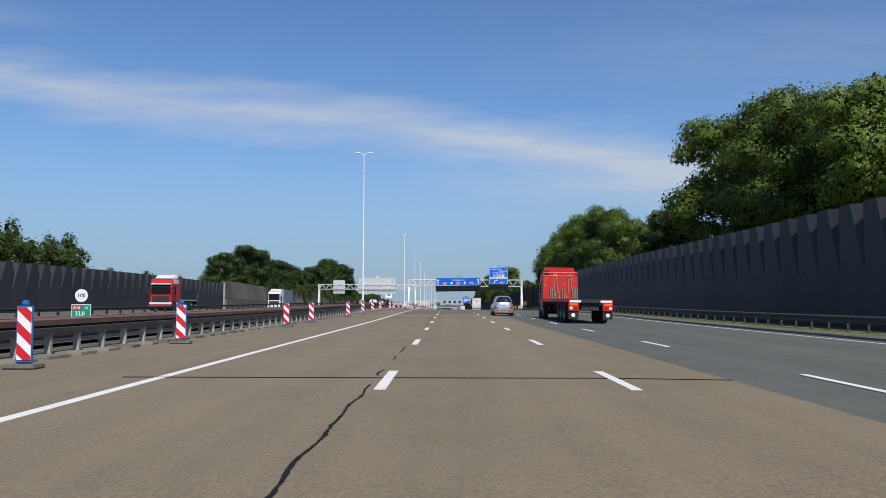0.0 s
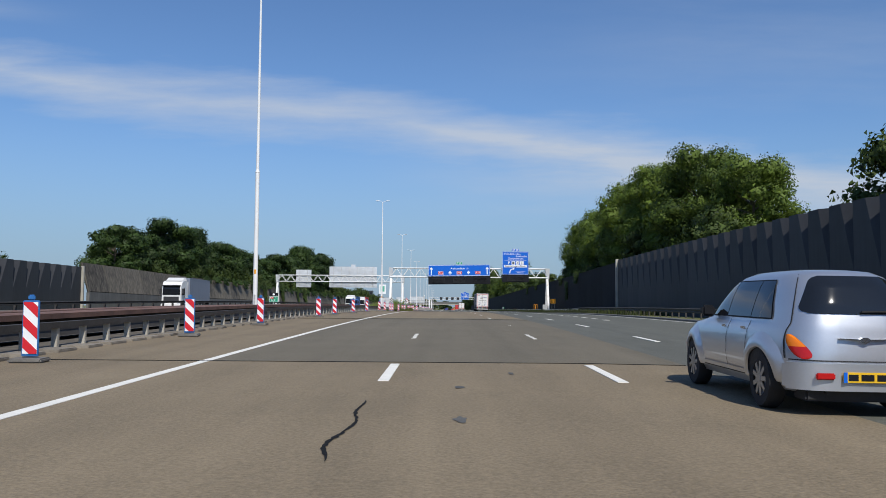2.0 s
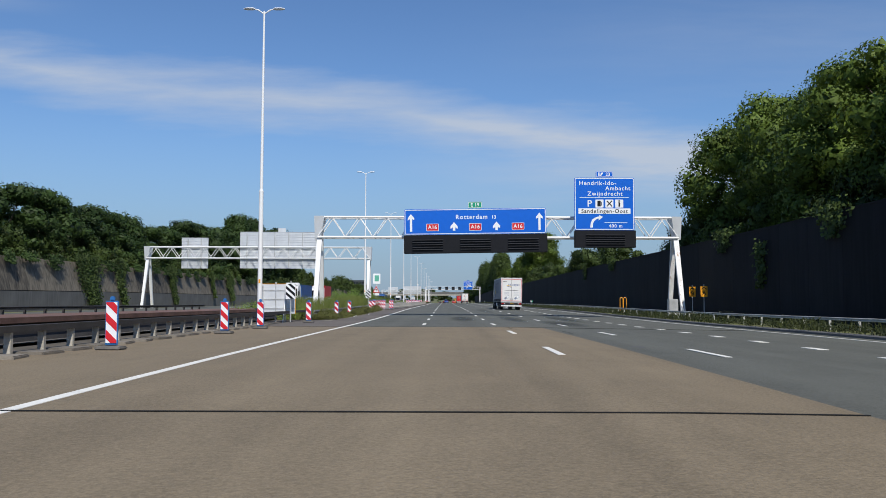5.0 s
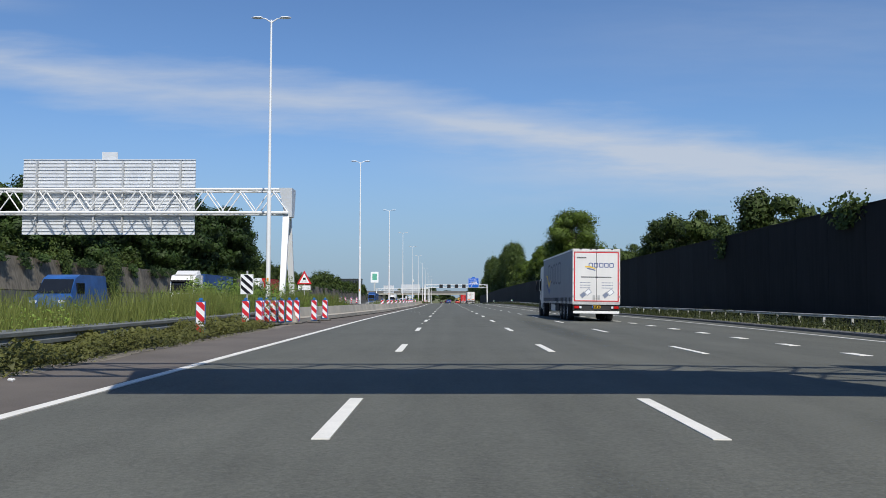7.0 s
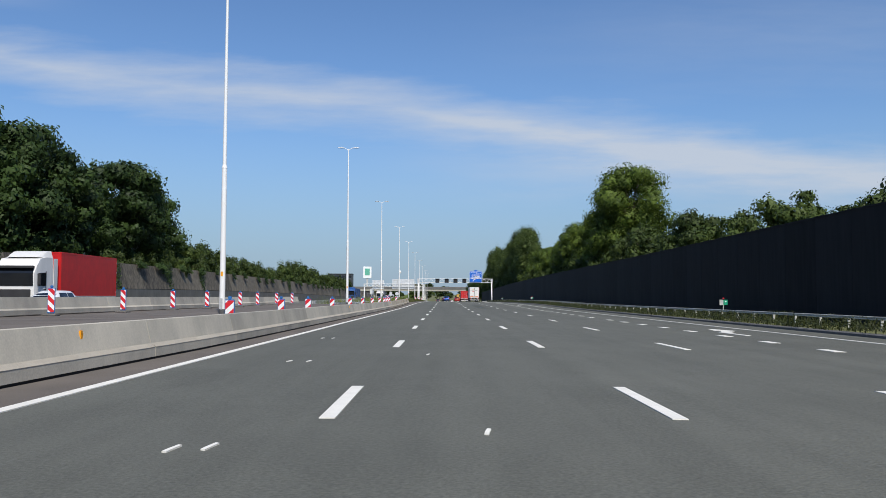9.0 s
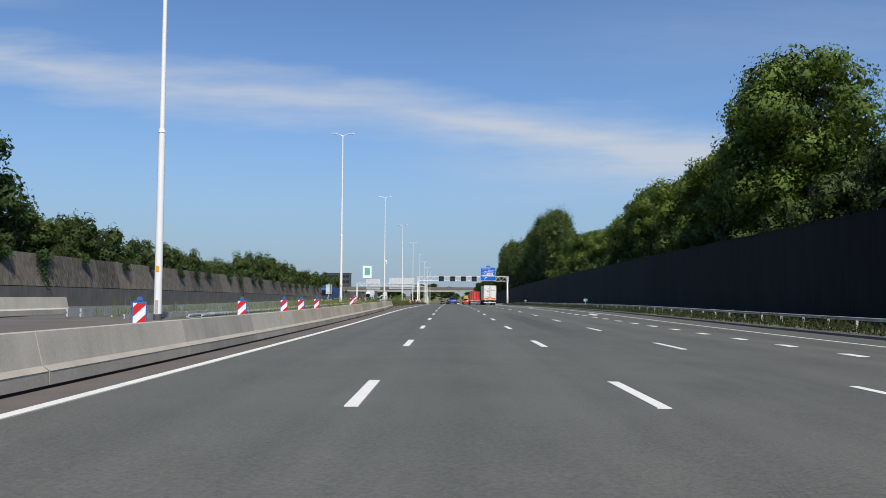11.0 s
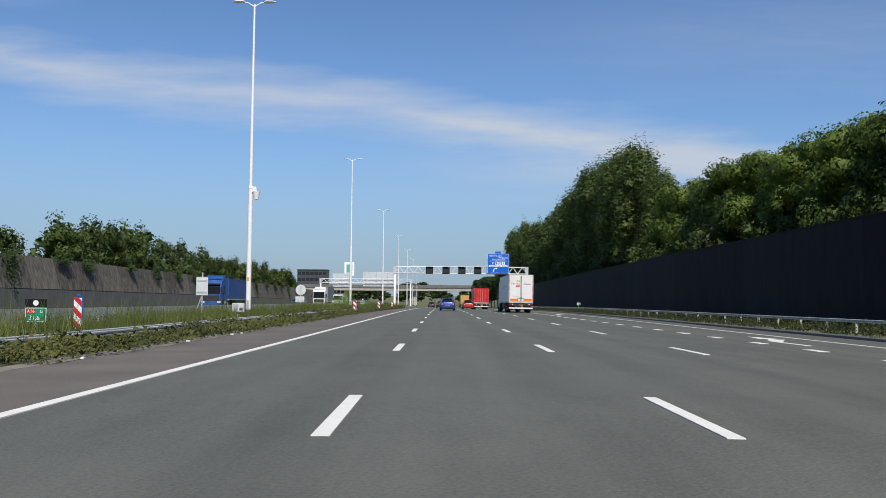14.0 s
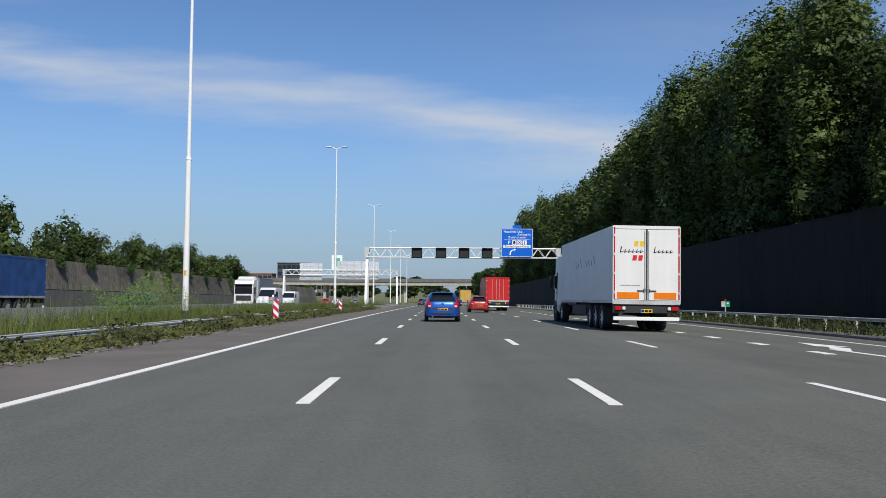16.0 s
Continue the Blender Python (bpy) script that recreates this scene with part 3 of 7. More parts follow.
def arrow_marking(y):
    b = B()
    prism(b, [(-0.1, 0), (0.1, 0), (0.1, 3.0), (-0.1, 3.0)], "z", -0.004, 0.006)
    prism(b, [(0.12, 2.2), (0.75, 3.6), (0.55, 5.6), (0.45, 5.6), (0.45, 4.2), (0.12, 3.4)], "z", -0.004, 0.006)
    prism(b, [(0.2, 4.4), (1.1, 4.4), (0.6, 6.6)], "z", 0.0061, 0.008)
    return part("turn_arrow", b, PAINT, road, "white exit arrow", m=on(10.75, y, 0.004))


for y in (381, 430.5, 482.3, 290):
    arrow_marking(y)

# ---- noise barriers ----
PITCH, FH = 2.5, 5.9


def fin_panel(s, h):
    """One folded barrier panel: flat below, a lit facet folded back above. s: the side that the face looks to."""
    d = -0.95 * s
    p = PITCH
    b = B()
    z0 = h * 0.42
    pt = {k: b.verts.new(v) for k, v in dict(a=(0, 0, -0.3), b=(0, p, -0.3), c=(0, p, h), d=(0, 0.52 * p, h), e=(0, 0, z0), f=(d, 0, h), g=(d, p, h), h=(d, p, -0.3), i=(d, 0, -0.3)).items()}
    for face in ("abcde", "edf", "fdcg", "ihba", "hgcb", "ifea"[::-1], "fghi"):
        b.faces.new([pt[k] for k in face])
    return mesh_of("panel", b, FIN)


for s, x, h, name, label in ((-1, 19.3, 5.9, "wall_right", "tall dark folded noise barrier"), (1, -40.6, 4.7, "wall_left", "tall dark folded noise barrier")):
    wall = thing(name, pose(0, 0, 0), label + " of sheet panels beside the motorway", "noise barrier", kind="structure")
    me = fin_panel(s, h)
    y = 153 - PITCH * 92
    while y < 152.9:
        part("panel", me, None, wall, m=pose(x, y, gz(y)))
        y += PITCH
    part("end_post", box(B(), -0.16, 0.16, -0.14, 0.14, 0, h + 0.1), CONCRETE, wall, "light concrete end post", m=pose(x - 0.08 * s * -1, 153.2, gz(153) ))

wall = thing("wall_right_smooth", pose(0, 0, 0), "tall black noise barrier with flush cladding and overhanging ivy", "noise barrier", kind="structure")
me = mesh_of("panel", box(B(), 0, 0.3, 0.0, 3.985, -0.3, 5.75), FELT)
cap = mesh_of("capping", box(B(), -0.03, 0.34, 0.0, 3.985, 5.75, 5.83), FELT)
for k in range(138):
    y = 153.4 + 4 * k
    h = 1 - 0.10 * min(1, k / 60)
    part("panel", me, None, wall, m=pose(19.8, y, gz(y), slope(y + 2)) @ Matrix.Diagonal((1, 1, h, 1)))
    part("capping", cap, None, wall, m=pose(19.8, y, gz(y) - 5.75 * (1 - h), slope(y + 2)))

wall = thing("wall_left_slanted", pose(0, 0, 0), "weathered slanted noise barrier on a grey plinth", "noise barrier", kind="structure")
up_me = mesh_of("slanted_panel", prism(B(), [(0.02, 2.02), (-0.9, 5.3), (-1.15, 5.25), (-0.25, 2.02)], "y", 0.03, 5.97), SLANT)
lo_me = mesh_of("plinth_panel", box(B(), -0.3, 0.06, 0.01, 5.99, -0.3, 1.95), PLINTH)
rib_me = mesh_of("rib", prism(B(), [(0.05, 1.9), (-0.88, 5.34), (-0.98, 5.30), (-0.05, 1.9)], "y", -0.05, 0.05), SLANT)
for k in range(100):
    y = 155 + 6 * k
    at = pose(-40.5, y, gz(y), slope(y + 3))
    part("slanted_panel", up_me, None, wall, m=at)
    part("plinth_panel", lo_me, None, wall, m=at)
    part("rib", rib_me, None, wall, m=at)
# black strip that stands in for the shade between plinth and slanted panels
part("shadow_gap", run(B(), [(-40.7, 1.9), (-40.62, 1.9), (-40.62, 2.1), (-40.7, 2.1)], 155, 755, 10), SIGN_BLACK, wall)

# ---- guard rails and concrete barrier ----
W_BEAM = [(0, 0), (0.05, 0.03), (0.05, 0.1), (0, 0.14), (0, 0.18), (0.05, 0.22), (0.05, 0.29), (0, 0.32), (-0.02, 0.32), (-0.02, 0.0)]


def rail(x, y0, y1, z, side, spacing, material, label, post=0.5, beam_h=1.0, cap_rail=True):
    t = thing("guard_rail", pose(0, 0, 0), label, "guard rail", "guard rails along the motorway")
    part("beam", run(B(), [(x + side * a, z + b * beam_h) for a, b in W_BEAM], y0, y1, 4), material, t)
    if cap_rail:
        part("beam", run(B(), [(x - side * 0.5 + side * a, z + b * beam_h) for a, b in W_BEAM], y0, y1, 8), material, t)
    pm = mesh_of("post", box(B(), -0.05, 0.05, -0.03, 0.03, -0.2, z + 0.3 * beam_h), material)
    n = min(290, int((y1 - y0) / spacing))
    for k in range(n):
        y = y0 + (y1 - y0) * (k + 0.5) / n
        part("post", pm, None, t, m=pose(x - side * 0.09, y, gz(y)))
    return t


OLD = thing("guard_rail", pose(0, 0, 0), "old weathered steel guard rail on stubby concrete-footed posts", "guard rail", "guard rails along the motorway")
part("beam", run(B(), [(-8.62, 0.47), (-8.42, 0.47), (-8.42, 0.60), (-8.62, 0.60)], -60, 197, 4), OLD_STEEL, OLD)
part("beam", run(B(), [(-9.25, 0.36), (-9.1, 0.36), (-9.1, 0.55), (-9.25, 0.55)], -60, 197, 4), OLD_STEEL, OLD)
pm = mesh_of("post", box(B(), -0.07, 0.07, -0.06, 0.06, -0.1, 0.5, 0.01), CONCRETE)
slabm = mesh_of("footing", box(B(), -0.45, 0.3, -0.42, 0.42, -0.1, 0.07, 0.02), FOOTING)
y = -20
while y < 183:
    part("post", pm, None, OLD, m=on(-8.52, y))
    part("footing", slabm, None, OLD, m=on(-8.2, y + 0.7, 0, random.uniform(-8, 8)))
    y += 1.42
dirt = part("median_strip", run(B(), [(-14.4, -0.02), (-8.2, -0.02), (-8.2, -0.2), (-14.4, -0.2)], -90, 198, 6), DIRT)
tagged(dirt, "dusty bare median between the old rails", "ground", kind="structure")
STEEL = thing("steel_barrier", pose(0, 0, 0), "rust-topped temporary steel barrier between the carriageways", "crash barrier")
part("body", run(B(), [(-10.15, 0.10), (-10.3, 0.55), (-11.0, 0.55), (-11.1, 0.10)], -60, 198, 4), OLD_STEEL, STEEL)
part("top_plate", run(B(), [(-10.1, 0.56), (-10.1, 0.70), (-10.9, 0.72), (-10.9, 0.56)], -60, 198, 4), RUST, STEEL, "rust-brown top plate")
part("top_plate", run(B(), [(-12.7, 0.50), (-12.7, 0.66), (-13.3, 0.68), (-13.3, 0.50)], -60, 198, 4), RUST, STEEL, "rust-brown top plate")
part("body", run(B(), [(-12.75, 0.05), (-12.8, 0.5), (-13.2, 0.5), (-13.3, 0.05)], -60, 198, 4), OLD_STEEL, STEEL)
rail(-15.2, -60, 198, 0.78, 1, 1.6, OLD_STEEL, "dark steel guard rail of the opposite carriageway", beam_h=0.4, cap_rail=False)
rail(-8.05, 197.2, 241, 0.25, 1, 1.33, DULL_STEEL, "galvanised guard rail half hidden by weeds")
rail(-13.9, 198, 268, 0.42, -1, 2.67, GALV, "galvanised guard rail at the far side of the median")
rail(-13.9, 351, 640, 0.42, -1, 2.67, GALV, "galvanised guard rail at the far side of the median")
rail(-7.8, 421, 650, 0.21, 1, 1.6, GALV, "galvanised guard rail half hidden by weeds", beam_h=0.45)
rail(-9.2, 352, 421, 0.34, 1, 2.67, GALV, "galvanised guard rail behind the concrete barrier", beam_h=0.6)
rail(-11.4, 350, 384, 0.36, -1, 2.67, GALV, "short galvanised guard rail in the median", beam_h=0.6)
rail(16.9, -60, 166, 0.30, -1, 1.8, OLD_STEEL, "dark weathered guard rail before the noise barrier")
rail(16.9, 166, 640, 0.37, -1, 2.67, GALV, "galvanised guard rail before the noise barrier", beam_h=0.42, cap_rail=False)
kerb = part("kerb", run(B(), [(15.0, -0.3), (15.0, -0.06), (15.06, -0.02), (15.25, -0.02), (15.25, -0.3)], -60, 640, 5), PLINTH)
tagged(kerb, "low dirty kerb along the hard shoulder", "kerb", kind="structure")

BAR = thing("concrete_barrier", pose(0, 0, 0), "stepped concrete crash barrier beside the inner lane", "crash barrier")
prof = [(-5.08, 0.05), (-5.08, 0.235), (-5.17, 0.295), (-5.28, 0.735), (-5.50, 0.735), (-5.62, 0.29), (-5.70, 0.05)]
edge = [(-5.074, 0.232), (-5.168, 0.300), (-5.175, 0.295), (-5.085, 0.230)]
# profile of a black filler, put in as the shade below the segments
gap_ = [(-5.10, 0.0), (-5.10, 0.05), (-5.66, 0.05), (-5.66, 0.0)]
FOOT_LINE = ((240, -6.75), (257, -5.83), (268, -5.43), (280, -5.1), (343, -4.92), (372, -4.97), (393, -5.2), (402, -5.6), (417, -6.15))


def flare(y):
    """How far the barrier swings away from the lane at its two ends."""
    for (ya, xa), (yb, xb) in zip(FOOT_LINE, FOOT_LINE[1:]):
        if y <= yb:
            return xa + (xb - xa) * max(0, y - ya) / (yb - ya) + 5.08
    return FOOT_LINE[-1][1] + 5.08


y = 241.0
while y < 415.5:
    L = 5.97 if y < 400 else 4.0
    e = min(y + L, 416.5)
    for nm, pf, mt, lb in (("segment", prof, CONCRETE, ""), ("worn_edge", edge, BAND, "sun-bleached sloping edge"), ("base_gap", gap_, SIGN_BLACK, "")):
        b = B()
        q = e - 0.025
        loft(b, [[(x + flare(v), v, gz(v) + z) for x, z in pf] for v in (y, (y + q) / 2, q)])
        part(nm, b, CONCRETE_WARM if nm == "segment" and y > 345 else mt, BAR, lb)
    y = e
flapm = mesh_of("reflector", box(B(), -0.03, 0.0, -0.05, 0.05, -0.1, 0.09, 0.01), SIGN_YELLOW)
for y in (274, 346.3, 310, 370, 387, 401.5):
    part("reflector", flapm, None, BAR, "orange reflector plate", m=pose(-5.225 + flare(y), y, gz(y) + 0.56))

# raised strip between the carriageways with its own barrier
strip = part("raised_median", run(B(), [(-16.6, -0.1), (-16.6, 0.40), (-9.0, 0.40), (-7.2, 0.03), (-7.2, -0.1)], 266, 352, 5), SHOULDER)
tagged(strip, "raised dusty strip between the two carriageways", "median", kind="structure")
FARBAR = thing("concrete_barrier", pose(0, 0, 0), "pale concrete crash barrier along the oncoming carriageway", "crash barrier")
y = 272.0
while y < 351:
    b = B()
    loft(b, [[(x - 10.72, v, gz(v) + z + 0.40) for x, z in prof] for v in (y, y + 2.97, y + 5.94)])
    part("segment", b, CONCRETE, FARBAR)
    y += 5.97



# ---- lamp posts ----
def lamp_post(m, label):
    t = thing("street_lamp", m, label, "street lamp", "lamp posts in the median")
    b = B()
    tube(b, (0, 0, -0.1), (0, 0, 7.0), 0.135, 0.115, 12)
    tube(b, (0, 0, 7.0), (0, 0, 7.15), 0.13, 0.09, 12)
    tube(b, (0, 0, 7.15), (0, 0, 16.9), 0.09, 0.05, 12)
    part("pole", b, WHITE_STEEL, t, smooth=True)
    part("inspection_hatch", box(B(), -0.05, 0.05, -0.15, -0.12, 0.6, 1.1, 0.005), GALV, t)
    part("label_plate", box(B(), -0.05, 0.05, -0.142, -0.122, 2.1, 2.3, 0.004), SIGN_YELLOW, t, "small yellow label plate")
    part("base_collar", tube(B(), (0, 0, -0.1), (0, 0, 0.62), 0.15, 0.14, 12), CHASSIS_GREY, t, "dark grey collar at the foot", smooth=True)
    for s in (-1, 1):
        a = B()
        tube(a, (0, 0, 16.75), (s * 0.35, 0, 16.98), 0.035, n=6)
        tube(a, (s * 0.33, 0, 16.97), (s * 0.62, 0, 17.02), 0.03, n=6)
        arm = part("arm", a, WHITE_STEEL, t)
        h = loft(B(), [[(s * (0.5 + q * 0.62), w * math.cos(k * math.pi / 4), 17.03 + hh * math.sin(k * math.pi / 4)) for k in range(8)] for q, w, hh in ((0, 0.05, 0.04), (0.15, 0.13, 0.07), (0.7, 0.14, 0.065), (1, 0.05, 0.03))])
        head = part("lamp_head", h, WHITE_STEEL, arm, smooth=True)
    return t


LAMPS = (105.6, 188.9, 249, 299, 348.5, 399.9, 449.5, 498.6, 549.8, 602, 652, 702, 752)
first = lamp_post(on(-9.7, LAMPS[1]), "tall white double-armed lamp post in the median")
copy_thing(first, on(-10.6, LAMPS[0]) @ Matrix.Diagonal((1, 1, 1.165, 1)))
for y in LAMPS[2:]:
    copy_thing(first, on(-10.0 if 390 < y < 410 else -9.7, y) @ Matrix.Diagonal((1, 1, 0.975 if y > 340 else 1, 1)))
cctv = thing("security_camera", pose(-9.7, 449.5, gz(449.5) + 6.35), "white dome camera clamped to a lamp post", "camera")
part("bracket", box(B(), 0.1, 0.32, -0.1, 0.1, 0.25, 0.55, 0.02), WHITE_STEEL, cctv)
part("dome", tube(B(), (0.3, 0, -0.1), (0.3, 0, 0.3), 0.12, 0.2, 12), WHITE_STEEL, cctv, smooth=True)


junction = thing("junction_box", on(-10.05, 448.9), "pale grey junction box on a short leg beside the lamp post", "junction box")
part("leg", box(B(), -0.06, 0.06, -0.05, 0.05, -0.1, 0.46), GALV, junction)
part("body", box(B(), -0.30, 0.30, -0.14, 0.14, 0.46, 0.93, 0.02), SIGN_BACK, junction)
part("door", box(B(), -0.27, 0.02, -0.155, -0.141, 0.50, 0.89, 0.004), GALV, junction)
part("vent", box(B(), 0.08, 0.25, -0.15, -0.141, 0.56, 0.70), CHASSIS_GREY, junction)


# ---- sign gantries ----
def gantry(y, xa, xb, zt, zb, label, group=""):
    """Two A-shaped legs and a lattice beam; zt, zb: top and bottom chord over the road."""
    z = gz(y)
    t = thing("sign_gantry", pose(0, y, z), label, "gantry", group)
    for x, s in ((xa, 1), (xb, -1)):
        leg = B()
        for e in (-1, 1):
            a, b = Vector((x + s * 0.06, e * 2.1, -0.3)), Vector((x + s * 0.14, e * 0.28, zt - 1.5))
            rings = []
            for p, w in ((a, 0.15), (b, 0.20)):
                rings.append([(p.x + dxx * w, p.y + dyy * 0.13, p.z) for dxx, dyy in ((-1, -1), (1, -1), (1, 1), (-1, 1))])
            loft(leg, rings)
        part("leg", leg, RUST_STAINED if y < 230 and s < 0 else WHITE_STEEL, t, "white leg with rust stains" if y < 230 and s < 0 else "")
        hd = B()
        loft(hd, [[(x - 0.22, -0.44, zt - 1.7), (x + 0.22, -0.44, zt - 1.7), (x + 0.22, 0.44, zt - 1.7), (x - 0.22, 0.44, zt - 1.7)],
                  [(x - 0.28 * (s < 0) - 0.26, -0.7, zt + 0.08), (x + 0.28 * (s > 0) + 0.26, -0.7, zt + 0.08), (x + 0.28 * (s > 0) + 0.26, 0.7, zt + 0.08), (x - 0.28 * (s < 0) - 0.26, 0.7, zt + 0.08)]])
        part("leg_head", hd, SIGN_BACK, t)
    for px, pz in ((-0.6, zt), (0.6, zt), (-0.55, zb), (0.55, zb)):
        part("chord", tube(B(), (xa, px, pz), (xb, px, pz), 0.085, n=8), WHITE_STEEL, t, smooth=True)
    n = max(4, round((xb - xa) / 1.05 / 2) * 2)
    lat = B()
    for k in range(n):
        u, v = xa + (xb - xa) * k / n, xa + (xb - xa) * (k + 1) / n
        p, q = (zb, zt) if k % 2 == 0 else (zt, zb)
        for yy in (-0.58, 0.58):
            tube(lat, (u, yy, p), (v, yy, q), 0.04, n=6, caps=False)
        tube(lat, (u, -0.58, zt), (v, 0.58, zt), 0.03, n=5, caps=False)
        tube(lat, (v, -0.58, zb), (u, 0.58, zb), 0.03, n=5, caps=False)
    part("lattice", lat, WHITE_STEEL, t, "zigzag lattice bars")
    return t


def face(x, z, y=0.0):
    return pose(x, y, z, 90)


def rounded(w, h, r, n=4):
    pts = []
    for cx, cy, a0 in ((w / 2 - r, h / 2 - r, 0), (-w / 2 + r, h / 2 - r, 90), (-w / 2 + r, -h / 2 + r, 180), (w / 2 - r, -h / 2 + r, 270)):
        for k in range(n + 1):
            a = radians(a0 + 90 * k / n)
            pts.append((cx + r * math.cos(a), cy + r * math.sin(a)))
    return pts


def plate(w, h, r, material, m, parent, name="panel", th=0.03, label=""):
    return part(name, prism(B(), rounded(w, h, r), "z", -th, 0), material, parent, label, m=m)


def rim(w, h, r, band, inset, material, m, parent):
    """A thin painted border line along a sign's edge."""
    b = B()
    o, i = rounded(w - 2 * inset, h - 2 * inset, r), rounded(w - 2 * inset - 2 * band, h - 2 * inset - 2 * band, max(0.02, r - band))
    vo, vi = [b.verts.new((*p, 0.004)) for p in o], [b.verts.new((*p, 0.004)) for p in i]
    for k in range(len(vo)):
        b.faces.new((vo[k], vo[(k + 1) % len(vo)], vi[(k + 1) % len(vi)], vi[k]))
    return part("border", b, material, parent, m=m)


def up_arrow(h, w, material, m, parent):
    b = B()
    prism(b, [(-0.17 * w, -h / 2), (0.17 * w, -h / 2), (0.17 * w, h / 2 - 0.75 * w), (0.5 * w, h / 2 - 0.95 * w), (0.5 * w, h / 2 - 0.6 * w), (0, h / 2), (-0.5 * w, h / 2 - 0.6 * w), (-0.5 * w, h / 2 - 0.95 * w), (-0.17 * w, h / 2 - 0.75 * w)], "z", 0, 0.006)
    return part("arrow", b, material, parent, m=m)


def road_shield(x, z, y, text, w, h, material, parent, size):
    p = plate(w, h, 0.05, SIGN_WHITE, face(x, z, y - 0.004), parent, "number_plate", 0.003)
    q = part("number_field", prism(B(), rounded(w - 0.06, h - 0.06, 0.04), "z", 0, 0.004), material, p, m=pose(0, 0, 0.001))
    words(text, size, SIGN_WHITE, face(x, z, y - 0.011), parent)
    return p


gantry(210.1, -9.74, 18.3, 7.66, 6.1, "white steel lattice gantry over the carriageway", group="sign gantries")
Y1, Z1 = 208.8, gz(208.8)
F = -0.15


def sign_thing(x, y, z, label, category="road sign", tilt=0):
    return thing("road_sign", pose(x, y, z, 0, tilt, 0), label, category)


S1 = sign_thing(2.61, Y1 + F, Z1, "wide blue overhead direction sign with white arrows and red route numbers", tilt=-0.9)
W1, ZT, ZB = 10.9, 8.25, 6.28
plate(W1, ZT - ZB, 0.12, SIGN_BLUE, face(0, (ZT + ZB) / 2), S1, "panel", 0.08)
rim(W1, ZT - ZB, 0.1, 0.05, 0.04, SIGN_WHITE, face(0, (ZT + ZB) / 2, -0.001), S1)
words("Rotterdam", 0.48, SIGN_WHITE, face(-0.28, ZB + 1.32, -0.006), S1)
words("13", 0.38, SIGN_WHITE, face(1.43, ZB + 1.29, -0.006), S1)
for x, s in ((-3.28, 1), (0.0, 1), (3.28, 1)):
    road_shield(x, ZB + 0.56, -0.002, "A16", 0.95, 0.56, SIGN_RED, S1, 0.42)
for x in (-1.63, 1.63):
    up_arrow(0.66, 0.55, SIGN_WHITE, face(x, ZB + 0.62, -0.003), S1)
for x in (-4.93, 4.93):
    up_arrow(1.35, 0.5, SIGN_WHITE, face(x, ZB + 0.92, -0.003), S1)
plate(1.05, 0.5, 0.05, SIGN_GREEN, face(0, ZT + 0.28), S1, "route_tab", 0.05, "small green route number tab")
rim(1.05, 0.5, 0.05, 0.03, 0.02, SIGN_WHITE, face(0, ZT + 0.28, -0.001), S1)
words("E 19", 0.38, SIGN_WHITE, face(0, ZT + 0.27, -0.006), S1)


def lamp_box(x, w, z0, z1, n, parent):
    """The black housing under an overhead sign, with louvred openings."""
    hb = part("black_housing", box(B(), x - w / 2, x + w / 2, -0.35, 0.25, z0, z1, 0.03), SIGN_BLACK, parent, "matt black housing with louvres")
    for k in range(n):
        cx = x + w * ((k + 0.5) / n - 0.5)
        for j in range(5):
            zz = z0 + (z1 - z0) * (0.22 + 0.13 * j)
            lb = B()
            prism(lb, [(-0.36, zz), (-0.46, zz - 0.03), (-0.46, zz - 0.05), (-0.36, zz - 0.03)], "x", cx - w / n * 0.32, cx + w / n * 0.32)
            part("louvre", lb, FIN, hb)
    return hb


lamp_box(0, W1 + 0.05, 4.83, 6.24, 3, S1)

S2 = sign_thing(12.42, Y1 + F, Z1 + 0.16, "tall blue overhead exit sign with white place names and symbols")
W2, T2, B2 = 4.6, 10.5, 6.45
plate(W2, T2 - B2, 0.12, SIGN_BLUE, face(0, (T2 + B2) / 2), S2, "panel", 0.08)
rim(W2, T2 - B2, 0.1, 0.05, 0.04, SIGN_WHITE, face(0, (T2 + B2) / 2, -0.001), S2)


